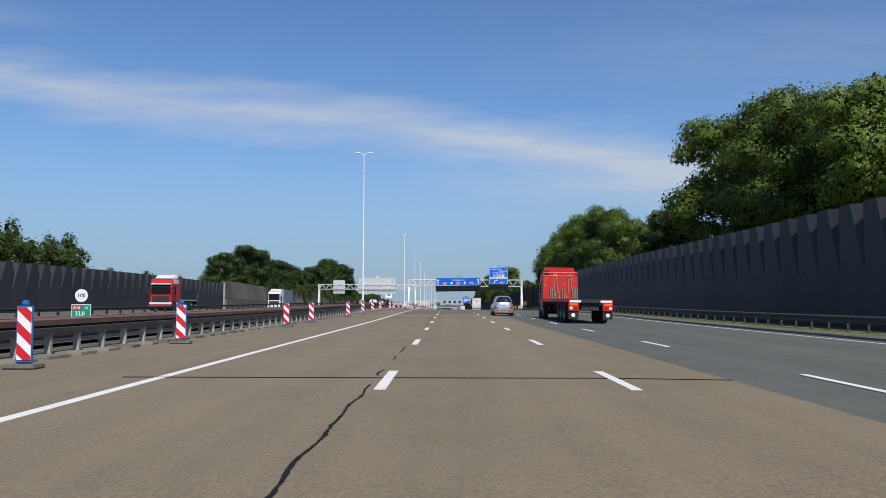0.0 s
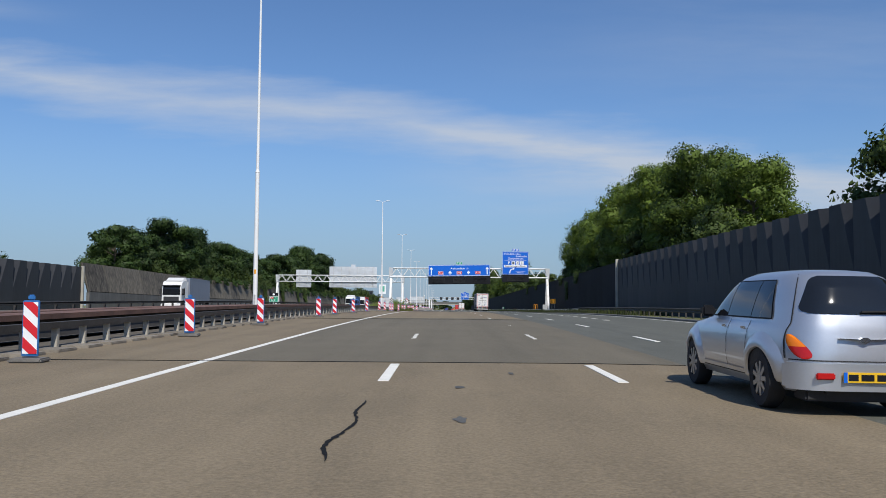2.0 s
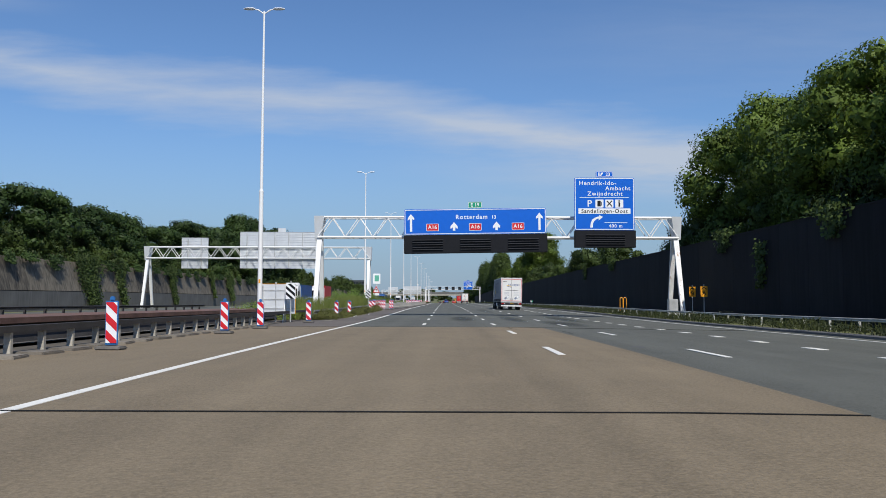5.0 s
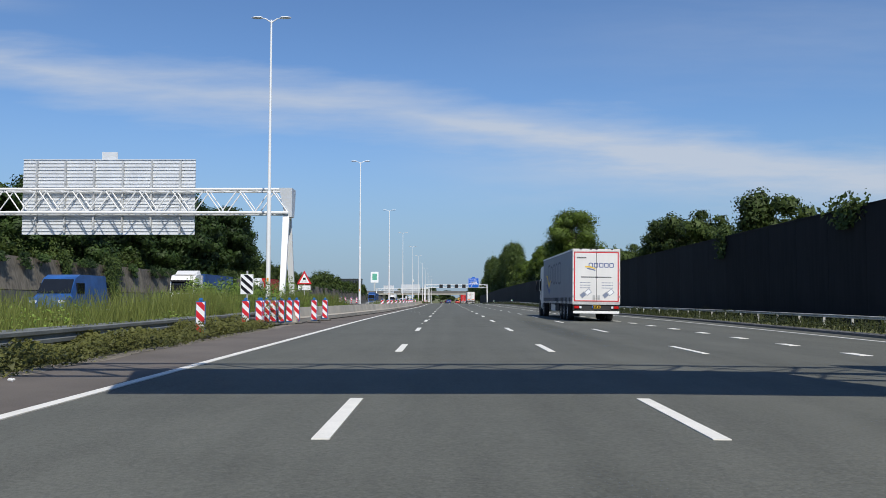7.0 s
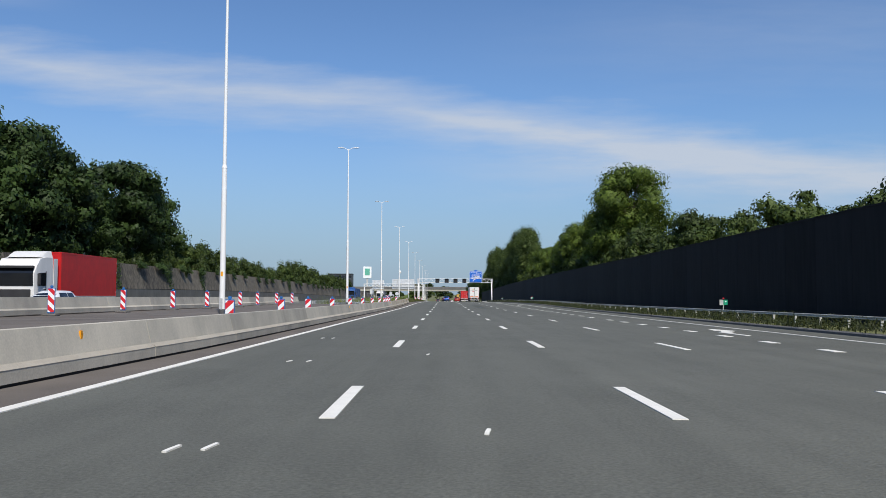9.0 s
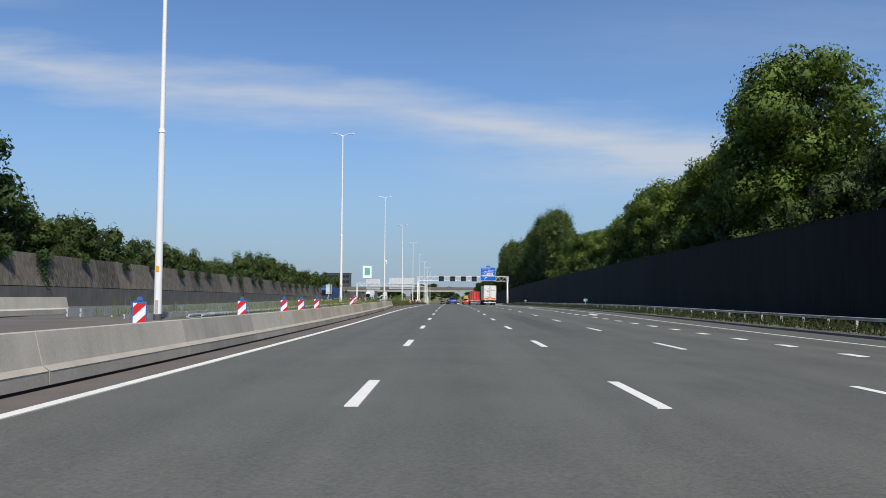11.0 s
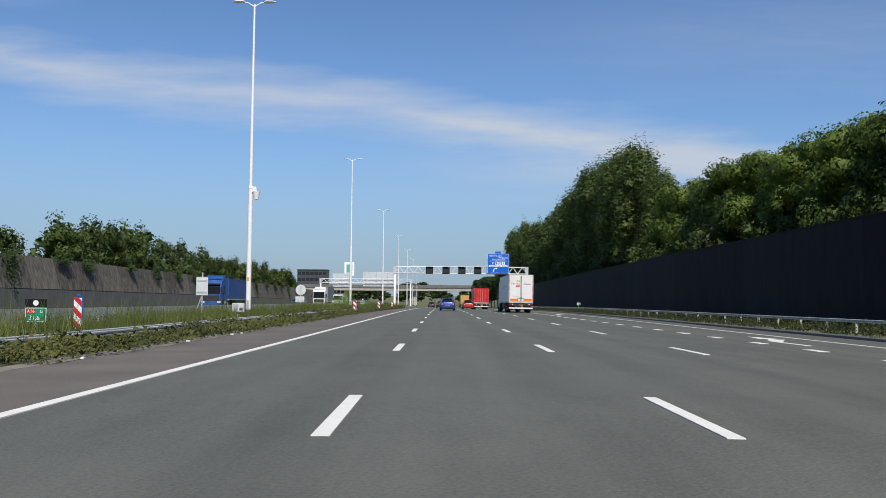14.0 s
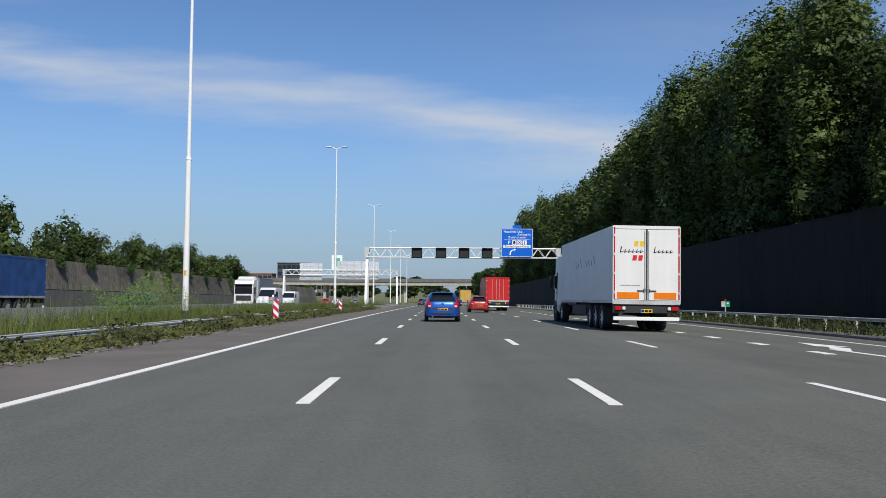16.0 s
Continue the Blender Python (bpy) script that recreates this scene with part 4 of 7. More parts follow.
def exit_face(S, tx, z, small=1.0):
    words("Hendrik-Ido-", 0.46, SIGN_WHITE, face(-1.95, z + 3.62, -0.006), S, align="LEFT")
    words("Ambacht", 0.46, SIGN_WHITE, face(2.0, z + 3.22, -0.006), S, align="RIGHT")
    words("Zwijndrecht", 0.46, SIGN_WHITE, face(0.05, z + 2.80, -0.006), S)
    bars = B()
    box(bars, -1.9, 1.9, -0.005, 0, z + 2.5, z + 2.54)
    part("rule", bars, SIGN_WHITE, S)
    words("P", 0.72, SIGN_WHITE, face(-1.15, z + 2.03, -0.006), S)
    for k, kind in enumerate(("fuel", "food", "info")):
        cx = -0.38 + 0.76 * k
        ic = plate(0.62, 0.62, 0.04, SIGN_WHITE, face(cx, z + 2.05, -0.004), S, "symbol_field", 0.003)
        d = B()
        if kind == "fuel":
            box(d, -0.16, 0.1, -0.22, 0.22, 0, 0.004)
            box(d, 0.13, 0.18, -0.15, 0.12, 0, 0.004)
        elif kind == "food":
            beam(d, (-0.2, -0.22, 0.002), (0.2, 0.22, 0.002), 0.07, 0.004)
            beam(d, (0.2, -0.22, 0.003), (-0.2, 0.22, 0.003), 0.07, 0.004)
        else:
            box(d, -0.06, 0.06, -0.24, 0.1, 0, 0.004)
            box(d, -0.06, 0.06, 0.15, 0.25, 0, 0.004)
        part("symbol", d, SIGN_BLACK, ic, m=pose(0, 0, 0.001))
    p = plate(4.0, 0.42, 0.03, SIGN_WHITE, face(0, z + 1.47, -0.004), S, "name_field", 0.003)
    words("Sandelingen-Oost", 0.42, SIGN_BLACK, face(0, z + 1.46, -0.010), S)
    a = B()
    prism(a, [(-1.1, z + 0.2), (-0.9, z + 0.2), (-0.88, z + 0.52), (-0.76, z + 0.74), (-0.55, z + 0.88), (-0.42, z + 0.90), (-0.46, z + 0.74), (-0.12, z + 1.02), (-0.40, z + 1.16), (-0.42, z + 1.06), (-0.66, z + 1.0), (-0.92, z + 0.84), (-1.06, z + 0.56)], "y", -0.006, 0)
    part("arrow", a, SIGN_WHITE, S)
    return S


exit_face(S2, 0, B2)
words("400 m", 0.36, SIGN_WHITE, face(0.85, B2 + 0.32, -0.006), S2)
part("rule", box(B(), 0.0, 1.75, -0.005, 0, B2 + 0.56, B2 + 0.60), SIGN_WHITE, S2)
plate(1.3, 0.46, 0.05, SIGN_BLUE, face(0.0, T2 + 0.26), S2, "exit_tab", 0.05, "small blue exit number tab")
rim(1.3, 0.46, 0.05, 0.03, 0.02, SIGN_WHITE, face(0, T2 + 0.26, -0.001), S2)
words("23", 0.36, SIGN_WHITE, face(0.28, T2 + 0.25, -0.006), S2)
tab = B()
prism(tab, [(-0.45, -0.13), (-0.36, -0.13), (-0.36, 0.14), (-0.45, 0.14)], "z", 0, 0.005)
prism(tab, [(-0.33, -0.13), (-0.26, -0.13), (-0.1, 0.06), (-0.1, 0.15), (-0.24, 0.13)], "z", 0, 0.005)
part("exit_symbol", tab, SIGN_WHITE, S2, m=face(0, T2 + 0.26, -0.004))
lamp_box(0, W2 + 0.05, 5.1, 6.42, 1, S2)
cab = thing("control_cabinet", on(17.6, 208.8), "grey steel control cabinet beside the gantry leg", "cabinet")
part("body", box(B(), -0.35, 0.35, -0.3, 0.3, 0, 1.35, 0.02), GALV, cab)
part("door", box(B(), -0.31, 0.31, -0.33, -0.302, 0.08, 1.27, 0.005), GALV, cab)

gantry(254.8, -38.7, -9.62, 7.93, 6.48, "white steel lattice gantry over the oncoming carriageway", group="sign gantries")


def sign_back(x0, x1, y, z0, z1, label):
    s = sign_thing((x0 + x1) / 2, y, gz(y), label)
    w = x1 - x0
    part("panel", box(B(), -w / 2, w / 2, 0, 0.05, z0, z1), SIGN_BACK, s)
    n = int((z1 - z0) / 0.21)
    for k in range(n + 1):
        z = z0 + (z1 - z0) * k / n
        part("stiffener", box(B(), -w / 2, w / 2, -0.045, -0.001, z - 0.02, z + 0.02), SIGN_BACK, s)
    for k in range(max(2, round(w / 1.9))):
        x = -w / 2 + w * (k + 0.5) / max(2, round(w / 1.9))
        part("bracket", box(B(), x - 0.05, x + 0.05, -0.2, -0.061, z0 + 0.1, z1 - 0.1), GALV, s)
    return s


sign_back(-34.5, -31.0, 255.6, 5.2, 9.2, "grey metal back of an overhead road sign")
SB = sign_back(-26.8, -15.8, 255.6, 5.22, 10.0, "wide grey metal back of an overhead road sign")
part("route_tab", box(B(), -0.5, 0.5, 0, 0.05, 10.005, 10.5), SIGN_BACK, SB)

gantry(590, -9.9, 18.6, 8.85, 7.45, "white steel lattice gantry with black lane signals", group="sign gantries")
for x in (-2.4, 1.15, 4.55, 7.95):
    s = thing("lane_signal", pose(x, 588.9, gz(590) + 8.1), "square black lane-control signal on the gantry", "lane signal", "lane signals on the gantry")
    part("housing", box(B(), -0.78, 0.78, 0, 0.35, -0.78, 0.78, 0.03), SIGN_BLACK, s)
    part("display", box(B(), -0.62, 0.62, -0.012, -0.001, -0.62, 0.62), RUBBER, s)
    part("hood", box(B(), -0.7, 0.7, -0.3, -0.013, 0.66, 0.72), SIGN_BLACK, s)
S3 = sign_thing(12.3, 588.8, gz(590), "tall blue overhead exit sign with white place names and symbols")
plate(4.7, 4.2, 0.12, SIGN_BLUE, face(0, 9.65), S3, "panel", 0.08)
rim(4.7, 4.2, 0.1, 0.05, 0.04, SIGN_WHITE, face(0, 9.65, -0.001), S3)
exit_face(S3, 0, 7.65)
plate(1.3, 0.46, 0.05, SIGN_BLUE, face(0, 12.0), S3, "exit_tab", 0.05)

gantry(690, -40, -9.9, 9.2, 7.9, "white steel lattice gantry over the oncoming carriageway", group="sign gantries")
sign_back(-36, -30, 691, 6.5, 11, "grey metal back of an overhead road sign")
sign_back(-26, -15, 691, 6.8, 11.6, "wide grey metal back of an overhead road sign")


# ---- delineators and small signs ----
def cut(outline, lo, hi):
    """An outline of (x, z) with all that lies below lo or above hi cut away."""
    for limit, sign in ((lo, 1), (hi, -1)):
        kept = []
        for (xa, za), (xb, zb) in zip(outline, outline[1:] + outline[:1]):
            da, db = sign * (za - limit), sign * (zb - limit)
            if da >= 0:
                kept.append((xa, za))
            if da * db < 0:
                f = da / (da - db)
                kept.append((xa + f * (xb - xa), limit))
        outline = kept
    return outline


def delineator(m, flip=1):
    t = thing("traffic_delineator", m, "red and white striped delineator board with blue edges", "delineator", "delineator boards along the median")
    part("foot", box(B(), -0.29, 0.29, -0.24, 0.24, 0.0, 0.08, 0.025), FOOT, t, "grey rubber foot")
    part("frame", box(B(), -0.145, 0.145, 0.0, 0.05, 0.1, 1.10, 0.012), BASE_BLUE, t, "blue plastic frame")
    part("board", box(B(), -0.125, 0.125, -0.008, -0.001, 0.15, 1.07), SIGN_WHITE, t)
    part("handle", box(B(), -0.06, 0.06, 0.0, 0.06, 1.10, 1.20, 0.02), BASE_BLUE, t)
    for k in range(4):
        c = 0.14 + 0.385 * k
        q = cut([(flip * -0.125, c + 0.12), (flip * 0.125, c - 0.12), (flip * 0.125, c + 0.075), (flip * -0.125, c + 0.315)], 0.15, 1.07)
        if len(q) > 2:
            part("stripe", prism(B(), q, "y", -0.013, -0.009), SIGN_RED, t)
    return t


d0 = delineator(on(-7.35, 13.5, 0.006))
for y in (22.3, 37.8, 45, 62, 73, 82.5, 92, 107.7, 115, 126.6, 138.6, 154, 162.6, 172.5, 178.2):
    copy_thing(d0, on(-7.35, y, 0.006, random.uniform(-6, 6)))
for x, y in ((-7.1, 189.0), (-7.1, 200.8), (-7.1, 208.6), (-7.1, 227), (-7.4, 234), (-7.6, 237.2), (-7.75, 238.3), (-7.7, 239.2), (-7.55, 240.2), (-7.45, 239.4), (-7.25, 240.2), (-7.1, 239.5), (-6.9, 240.3), (-6.75, 241.3), (-6.15, 242.7), (-6.14, 246.3)):
    copy_thing(d0, on(x, y, 0.006 if y < 240.5 else 0.006, random.uniform(-8, 8)))
d1 = delineator(on(-6.15, 286.2, 0.0), -1)
for y in (294.3, 301, 309.7, 319, 328, 337, 345.7, 352.4, 356.2, 360.5, 375.2):
    copy_thing(d1, on(-6.15, y, 0, random.uniform(-12, 12)))
copy_thing(d1, on(-9.6, 408.5, 0.15, 5))
copy_thing(d0, on(-10.8, 431.6, 0.05, -6))
for y in (294, 301.5, 309, 316, 325, 331, 339, 347):
    copy_thing(d0, on(-15.1, y, 0.40, random.uniform(-8, 8)))
for y in (476.8, 504, 531):
    copy_thing(d0, on(-7.0, y, 0, random.uniform(-8, 8)))


def post_sign(m, h, label, category="road sign", r=0.03):
    t = thing("road_sign", m, label, category)
    part("post", tube(B(), (0, 0.03, -0.2), (0, 0.03, h), r, n=8), GALV, t)
    return t


def distance_sign(m, num, limit, label):
    t = post_sign(m, 1.1, label, "distance marker", 0.025)
    plate(0.62, 0.42, 0.02, SIGN_GREEN, face(0, 1.15), t, "panel", 0.012)
    rim(0.62, 0.42, 0.02, 0.015, 0.01, SIGN_WHITE, face(0, 1.15), t)
    plate(0.27, 0.14, 0.01, SIGN_RED, face(-0.14, 1.25, -0.004), t, "number_field", 0.003)
    words("A16", 0.13, SIGN_WHITE, face(-0.14, 1.25, -0.009), t, 0.001)
    words("Li", 0.12, SIGN_WHITE, face(0.17, 1.25, -0.006), t, 0.001)
    words(num, 0.18, SIGN_WHITE, face(-0.04, 1.06, -0.006), t, 0.001)
    if limit == "round":
        part("limit_disc", tube(B(), (0, 0.0, 1.62), (0, -0.012, 1.62), 0.2, n=20), SIGN_WHITE, t, "round white end-of-limit disc")
        words("100", 0.17, SIGN_BLACK, face(0, 1.62, -0.016), t, 0.001)
    else:
        part("dark_panel", box(B(), -0.31, 0.31, -0.012, 0, 1.38, 1.60), SIGN_BLACK, t, "black panel with a small round limit symbol")
        part("limit_disc", tube(B(), (0, -0.013, 1.49), (0, -0.017, 1.49), 0.08, n=16), SIGN_WHITE, t)
    return t


distance_sign(on(-11.3, 25.0, -0.27), "32,0", "round", "green distance marker with a round white disc on the steel barrier")
distance_sign(on(-12.1, 118.3, -0.1), "31,9", "panel", "green distance marker with a black panel above it")
distance_sign(on(-11.4, 430.2, -0.52), "31,6", "panel", "green distance marker with a black panel above it in tall grass")
distance_sign(on(-10.4, 521, -0.2), "31,5", "panel", "green distance marker in the median")
hm = post_sign(on(17.4, 513.1, -0.1), 0.9, "small green and grey distance marker behind the guard rail", "distance marker")
plate(0.25, 0.32, 0.02, SIGN_GREEN, face(0.13, 1.03), hm, "panel", 0.012)
plate(0.23, 0.32, 0.02, GALV, face(-0.12, 1.03), hm, "plain_panel", 0.012)
plate(0.10, 0.06, 0.01, SIGN_WHITE, face(0.13, 1.08, -0.014), hm, "number_field", 0.003)
part("reflector", tube(B(), (0, 0.0, 1.27), (0, -0.02, 1.27), 0.05, n=12), SIGN_RED, hm, "small round red reflector")
copy_thing(hm, on(17.4, 427.7, -0.1))
copy_thing(hm, on(17.4, 313, -0.1))


def hazard_board(m):
    t = thing("hazard_board", m, "black and white diagonally striped hazard board on a post", "hazard board")
    part("post", tube(B(), (0, 0.05, -0.2), (0, 0.05, 2.25), 0.04, n=8), GALV, t)
    part("board", box(B(), -0.27, 0.27, -0.01, 0.02, 1.25, 2.1), SIGN_WHITE, t)
    for k in range(4):
        c = 1.28 + 0.33 * k
        q = cut([(-0.25, c + 0.22), (0.25, c - 0.22), (0.25, c - 0.055), (-0.25, c + 0.385)], 1.27, 2.08)
        if len(q) > 2:
            part("stripe", prism(B(), q, "y", -0.016, -0.011), SIGN_BLACK, t)
    return t


hb = hazard_board(on(-8.27, 190.1))
copy_thing(hb, on(-8.3, 238, 0.1))
bk = post_sign(on(-9.2, 190.7), 2.2, "large grey sign seen from behind with a yellow edge", "road sign", 0.05)
part("panel", box(B(), -1.02, 1.08, 0.0, 0.05, 0.45, 2.08), SIGN_BACK, bk)
part("yellow_edge", box(B(), -1.05, 1.11, -0.01, 0.06, 2.08, 2.105), SIGN_YELLOW, bk)
part("yellow_edge", box(B(), 1.08, 1.10, -0.01, 0.06, 0.42, 2.08), SIGN_YELLOW, bk)
for z in (0.75, 1.25, 1.75):
    part("stiffener", box(B(), -1.0, 1.06, -0.035, -0.001, z - 0.03, z + 0.03), GALV, bk)
for x in (-0.7, 0.55):
    part("post", tube(B(), (x, -0.07, -0.2), (x, -0.07, 2.0), 0.035, n=8), GALV, bk)
    part("strut", beam(B(), (x, -0.75, -0.05), (x, -0.1, 1.1), 0.05, 0.05), GALV, bk)

tri = post_sign(on(-8.9, 256.3), 2.9, "red-edged triangular warning sign for a slippery road", "warning sign", 0.035)
part("red_triangle", prism(B(), [(-0.48, 2.08), (0.48, 2.08), (0.0, 2.95)], "y", -0.02, 0), SIGN_RED, tri)
part("white_field", prism(B(), [(-0.33, 2.16), (0.33, 2.16), (0.0, 2.76)], "y", -0.025, -0.021), SIGN_WHITE, tri)
sym = B()
box(sym, -0.09, 0.09, -0.029, -0.026, 2.36, 2.5)
beam(sym, (-0.16, -0.028, 2.2), (-0.04, -0.028, 2.34), 0.03, 0.003)
beam(sym, (0.02, -0.028, 2.2), (0.14, -0.028, 2.34), 0.03, 0.003)
part("symbol", sym, SIGN_BLACK, tri)
part("sub_plate", box(B(), -0.4, 0.4, -0.02, 0, 1.7, 2.0), SIGN_WHITE, tri)

for x, y, ch in ((18.7, 207.3, "B"), (18.75, 204.6, "A")):
    ys_ = post_sign(on(x, y), 2.4, "orange diversion sign with a black chevron and letter", "diversion sign")
    plate(0.5, 0.75, 0.03, SIGN_YELLOW, face(0, 1.9), ys_, "panel", 0.015)
    words(ch, 0.42, SIGN_BLACK, face(0, 1.76, -0.004), ys_)
    part("chevron", prism(B(), [(-0.18, 2.02), (-0.18, 2.1), (0, 2.24), (0.18, 2.1), (0.18, 2.02), (0, 2.14)], "y", -0.006, 0), SIGN_BLACK, ys_)

rs = post_sign(on(-11.8, 478.6), 2.2, "round grey back of a road sign in tall grass", "road sign", 0.04)
part("disc", tube(B(), (0, 0.0, 1.95), (0, -0.03, 1.95), 0.44, n=28), SIGN_BACK, rs)
part("clamp", box(B(), -0.06, 0.06, -0.06, -0.031, 1.6, 2.3), GALV, rs)
part("sub_plate", box(B(), -0.45, 0.3, -0.02, 0.0, 0.9, 1.4), SIGN_BACK, rs)
gs = post_sign(on(-11.4, 447.1), 2.4, "grey rectangular back of a road sign on a braced post", "road sign", 0.035)
part("panel", box(B(), -0.28, 0.28, -0.02, 0.0, 1.3, 2.17), SIGN_BACK, gs)
for z in (1.45, 2.02):
    part("frame", box(B(), -0.25, 0.25, -0.045, -0.021, z - 0.03, z + 0.03), GALV, gs)
part("brace", beam(B(), (-0.5, 0.05, -0.1), (-0.03, 0.05, 1.25), 0.045, 0.045), GALV, gs)

ms = post_sign(on(-12.1, 406.7), 2.5, "small grey rectangular sign back with a braced post in the median", "road sign", 0.04)
part("panel", box(B(), -0.31, 0.31, -0.03, 0.0, 1.4, 2.36), SIGN_BACK, ms)
part("frame", box(B(), -0.24, 0.24, -0.05, -0.031, 1.5, 1.58), GALV, ms)
part("frame", box(B(), -0.24, 0.24, -0.05, -0.031, 2.18, 2.26), GALV, ms)
part("brace", beam(B(), (-0.55, 0.05, -0.1), (-0.02, 0.05, 1.3), 0.05, 0.05), GALV, ms)

# ---- the distance ----
far_z = gz(745)
OVER = thing("overpass", pose(0, 800, far_z), "long grey concrete road bridge across the motorway", "bridge")
part("deck", box(B(), -190, 120, 0, 14, 6.6, 8.4), CONCRETE, OVER)
part("parapet", box(B(), -190, 120, -0.3, -0.02, 7.9, 9.3), PLINTH, OVER)
for x in (-60, -44, -12, 16, 34):
    for y in (3, 11):
        part("pier", box(B(), x - 0.6, x + 0.6, y - 0.6, y + 0.6, -1, 6.6), CONCRETE, OVER)
for s, (x0, x1) in enumerate(((-190, -58), (33, 120))):
    part("embankment", prism(B(), [(x0, -1), (x1 + (10 if s == 0 else 0), -1), (x1, 6.5), (x0 + (10 if s else 0), 6.5)], "y", 0.5, 13.5), SOIL, OVER)

# ---- vehicles ----
def paint(name, color, metal=0.0, rough=0.3):
    return mat(name, color, rough, metal, var=0.05, scale=1.0, bump=0, coat=0.6)


GLASS = mat("dark_car_glass", (0.012, 0.014, 0.017), 0.06, var=0.1, bump=0, spec=0.6)
SILVER = paint("silver_car_paint", (0.60, 0.62, 0.65), 0.72, 0.36)
BLUE = paint("blue_car_paint", (0.016, 0.10, 0.42), 0.45)
REDCAR = paint("red_car_paint", (0.50, 0.02, 0.012))
DARKCAR = paint("dark_car_paint", (0.02, 0.025, 0.035))
WHITECAR = paint("white_car_paint", (0.75, 0.76, 0.77))
TRUCKRED = mat("faded_red_truck_paint", (0.52, 0.016, 0.016), 0.4, var=0.2, scale=2, fine=12, bump=0.03, streaks=0.3)
TRUCKWHITE = mat("white_truck_paint", (0.74, 0.73, 0.70), 0.45, var=0.08, scale=0.8, bump=0.02, streaks=0.35)
TRUCKBLUE = mat("blue_truck_paint", (0.02, 0.085, 0.27), 0.45, var=0.6, scale=1.2, bump=0.02)
TRUCKYELLOW = mat("ochre_truck_paint", (0.55, 0.33, 0.06), 0.5, var=0.12, scale=1, bump=0.02)
CURTAIN = mat("grey_trailer_curtain", (0.20, 0.225, 0.275), 0.5, var=0.12, scale=0.9, fine=6, bump=0.12, streaks=0.4)
CHASSIS = mat("dark_chassis", (0.025, 0.025, 0.027), 0.7, var=0.35, scale=2, bump=0.15)
TAIL_RED = mat("red_lamp_glass", (0.45, 0.012, 0.012), 0.2, var=0.1, bump=0)
TAIL_AMBER = mat("amber_lamp_glass", (0.80, 0.20, 0.01), 0.2, var=0.1, bump=0)
LENS = mat("clear_lamp_glass", (0.7, 0.72, 0.74), 0.15, var=0.05, bump=0)
PLATE_Y = mat("yellow_plate", (0.80, 0.48, 0.02), 0.45, var=0.05, bump=0)
CHROME = mat("chrome", (0.62, 0.63, 0.65), 0.15, 0.95, var=0.05, bump=0)
RIM = mat("alloy_rim", (0.34, 0.35, 0.37), 0.3, 0.8, var=0.1, bump=0)
LOGO_GREY = mat("print_grey_blue", (0.20, 0.24, 0.33), 0.5, var=0.08, bump=0)
LOGO_DARK = mat("print_dark_blue", (0.045, 0.06, 0.11), 0.5, var=0.08, bump=0)
LOGO_YELLOW = mat("print_yellow", (0.75, 0.50, 0.02), 0.5, var=0.05, bump=0)
LOGO_NAVY = mat("print_navy", (0.03, 0.07, 0.25), 0.5, var=0.05, bump=0)
ROPE = mat("tan_strap", (0.44, 0.31, 0.16), 0.85, var=0.3, bump=0.3)
STAKE = mat("wooden_stake", (0.24, 0.19, 0.15), 0.85, var=0.35, scale=5, bump=0.3)


SCRAPED = flaked("scraped_red_paint", (0.56, 0.018, 0.016), (0.46, 0.22, 0.16))


def wheel(parent, x, y, r, w, rim_mat=RIM, spokes=5, name="wheel"):
    """A wheel whose outer face looks away from the middle of the vehicle."""
    s = 1 if x > 0 else -1
    t = B()
    prof = [(-w / 2, r * 0.62), (-w / 2, r * 0.94), (-w * 0.38, r), (w * 0.38, r), (w / 2, r * 0.94), (w / 2, r * 0.62)]
    n = 22
    rings = [[(a, b * math.cos(2 * math.pi * k / n), b * math.sin(2 * math.pi * k / n)) for a, b in prof] for k in range(n)]
    loft(t, rings + [rings[0]], False)
    bmesh.ops.remove_doubles(t, verts=t.verts[:], dist=0.0005)
    ob = part(name, t, RUBBER, parent, smooth=True, m=pose(x, y, r))
    d = B()
    f = s * w * 0.36
    tube(d, (f - s * 0.02, 0, 0), (f, 0, 0), r * 0.63, n=20)
    tube(d, (f, 0, 0), (f + s * 0.03, 0, 0), r * 0.16, n=12)
    for k in range(spokes):
        a = 2 * math.pi * k / spokes + 0.3
        beam(d, (f + s * 0.012, 0.1 * r * math.cos(a), 0.1 * r * math.sin(a)), (f + s * 0.012, 0.6 * r * math.cos(a), 0.6 * r * math.sin(a)), 0.03, r * 0.16)
    part("rim", d, rim_mat, ob)
    return ob


def bars(parent, x0, x1, z0, z1, y, n, material, name="lettering_bar"):
    """Plain bars in place of lettering on a face that looks to -y."""
    b = B()
    w = (x1 - x0) / n
    for k in range(n):
        box(b, x0 + w * (k + 0.12), x0 + w * (k + 0.85), y - 0.004, y - 0.001, z0, z1)
    return part(name, b, material, parent)


def number_plate(parent, z, y, w=0.52, h=0.11, x=0):
    p = part("number_plate", box(B(), x - w / 2, x + w / 2, y - 0.012, y, z - h / 2, z + h / 2, 0.004), PLATE_Y, parent, "yellow number plate with dark bars")
    b = B()
    for k, (u, v) in enumerate(((0.10, 0.30), (0.36, 0.62), (0.68, 0.92))):
        box(b, x - w / 2 + w * u, x - w / 2 + w * v, y - 0.016, y - 0.0125, z - h * 0.3, z + h * 0.3)
    part("plate_bar", b, SIGN_BLACK, p)
    part("plate_edge", box(B(), x - w / 2, x - w / 2 + 0.04, y - 0.016, y - 0.0125, z - h / 2, z + h / 2), SIGN_BLUE, p)
    return p


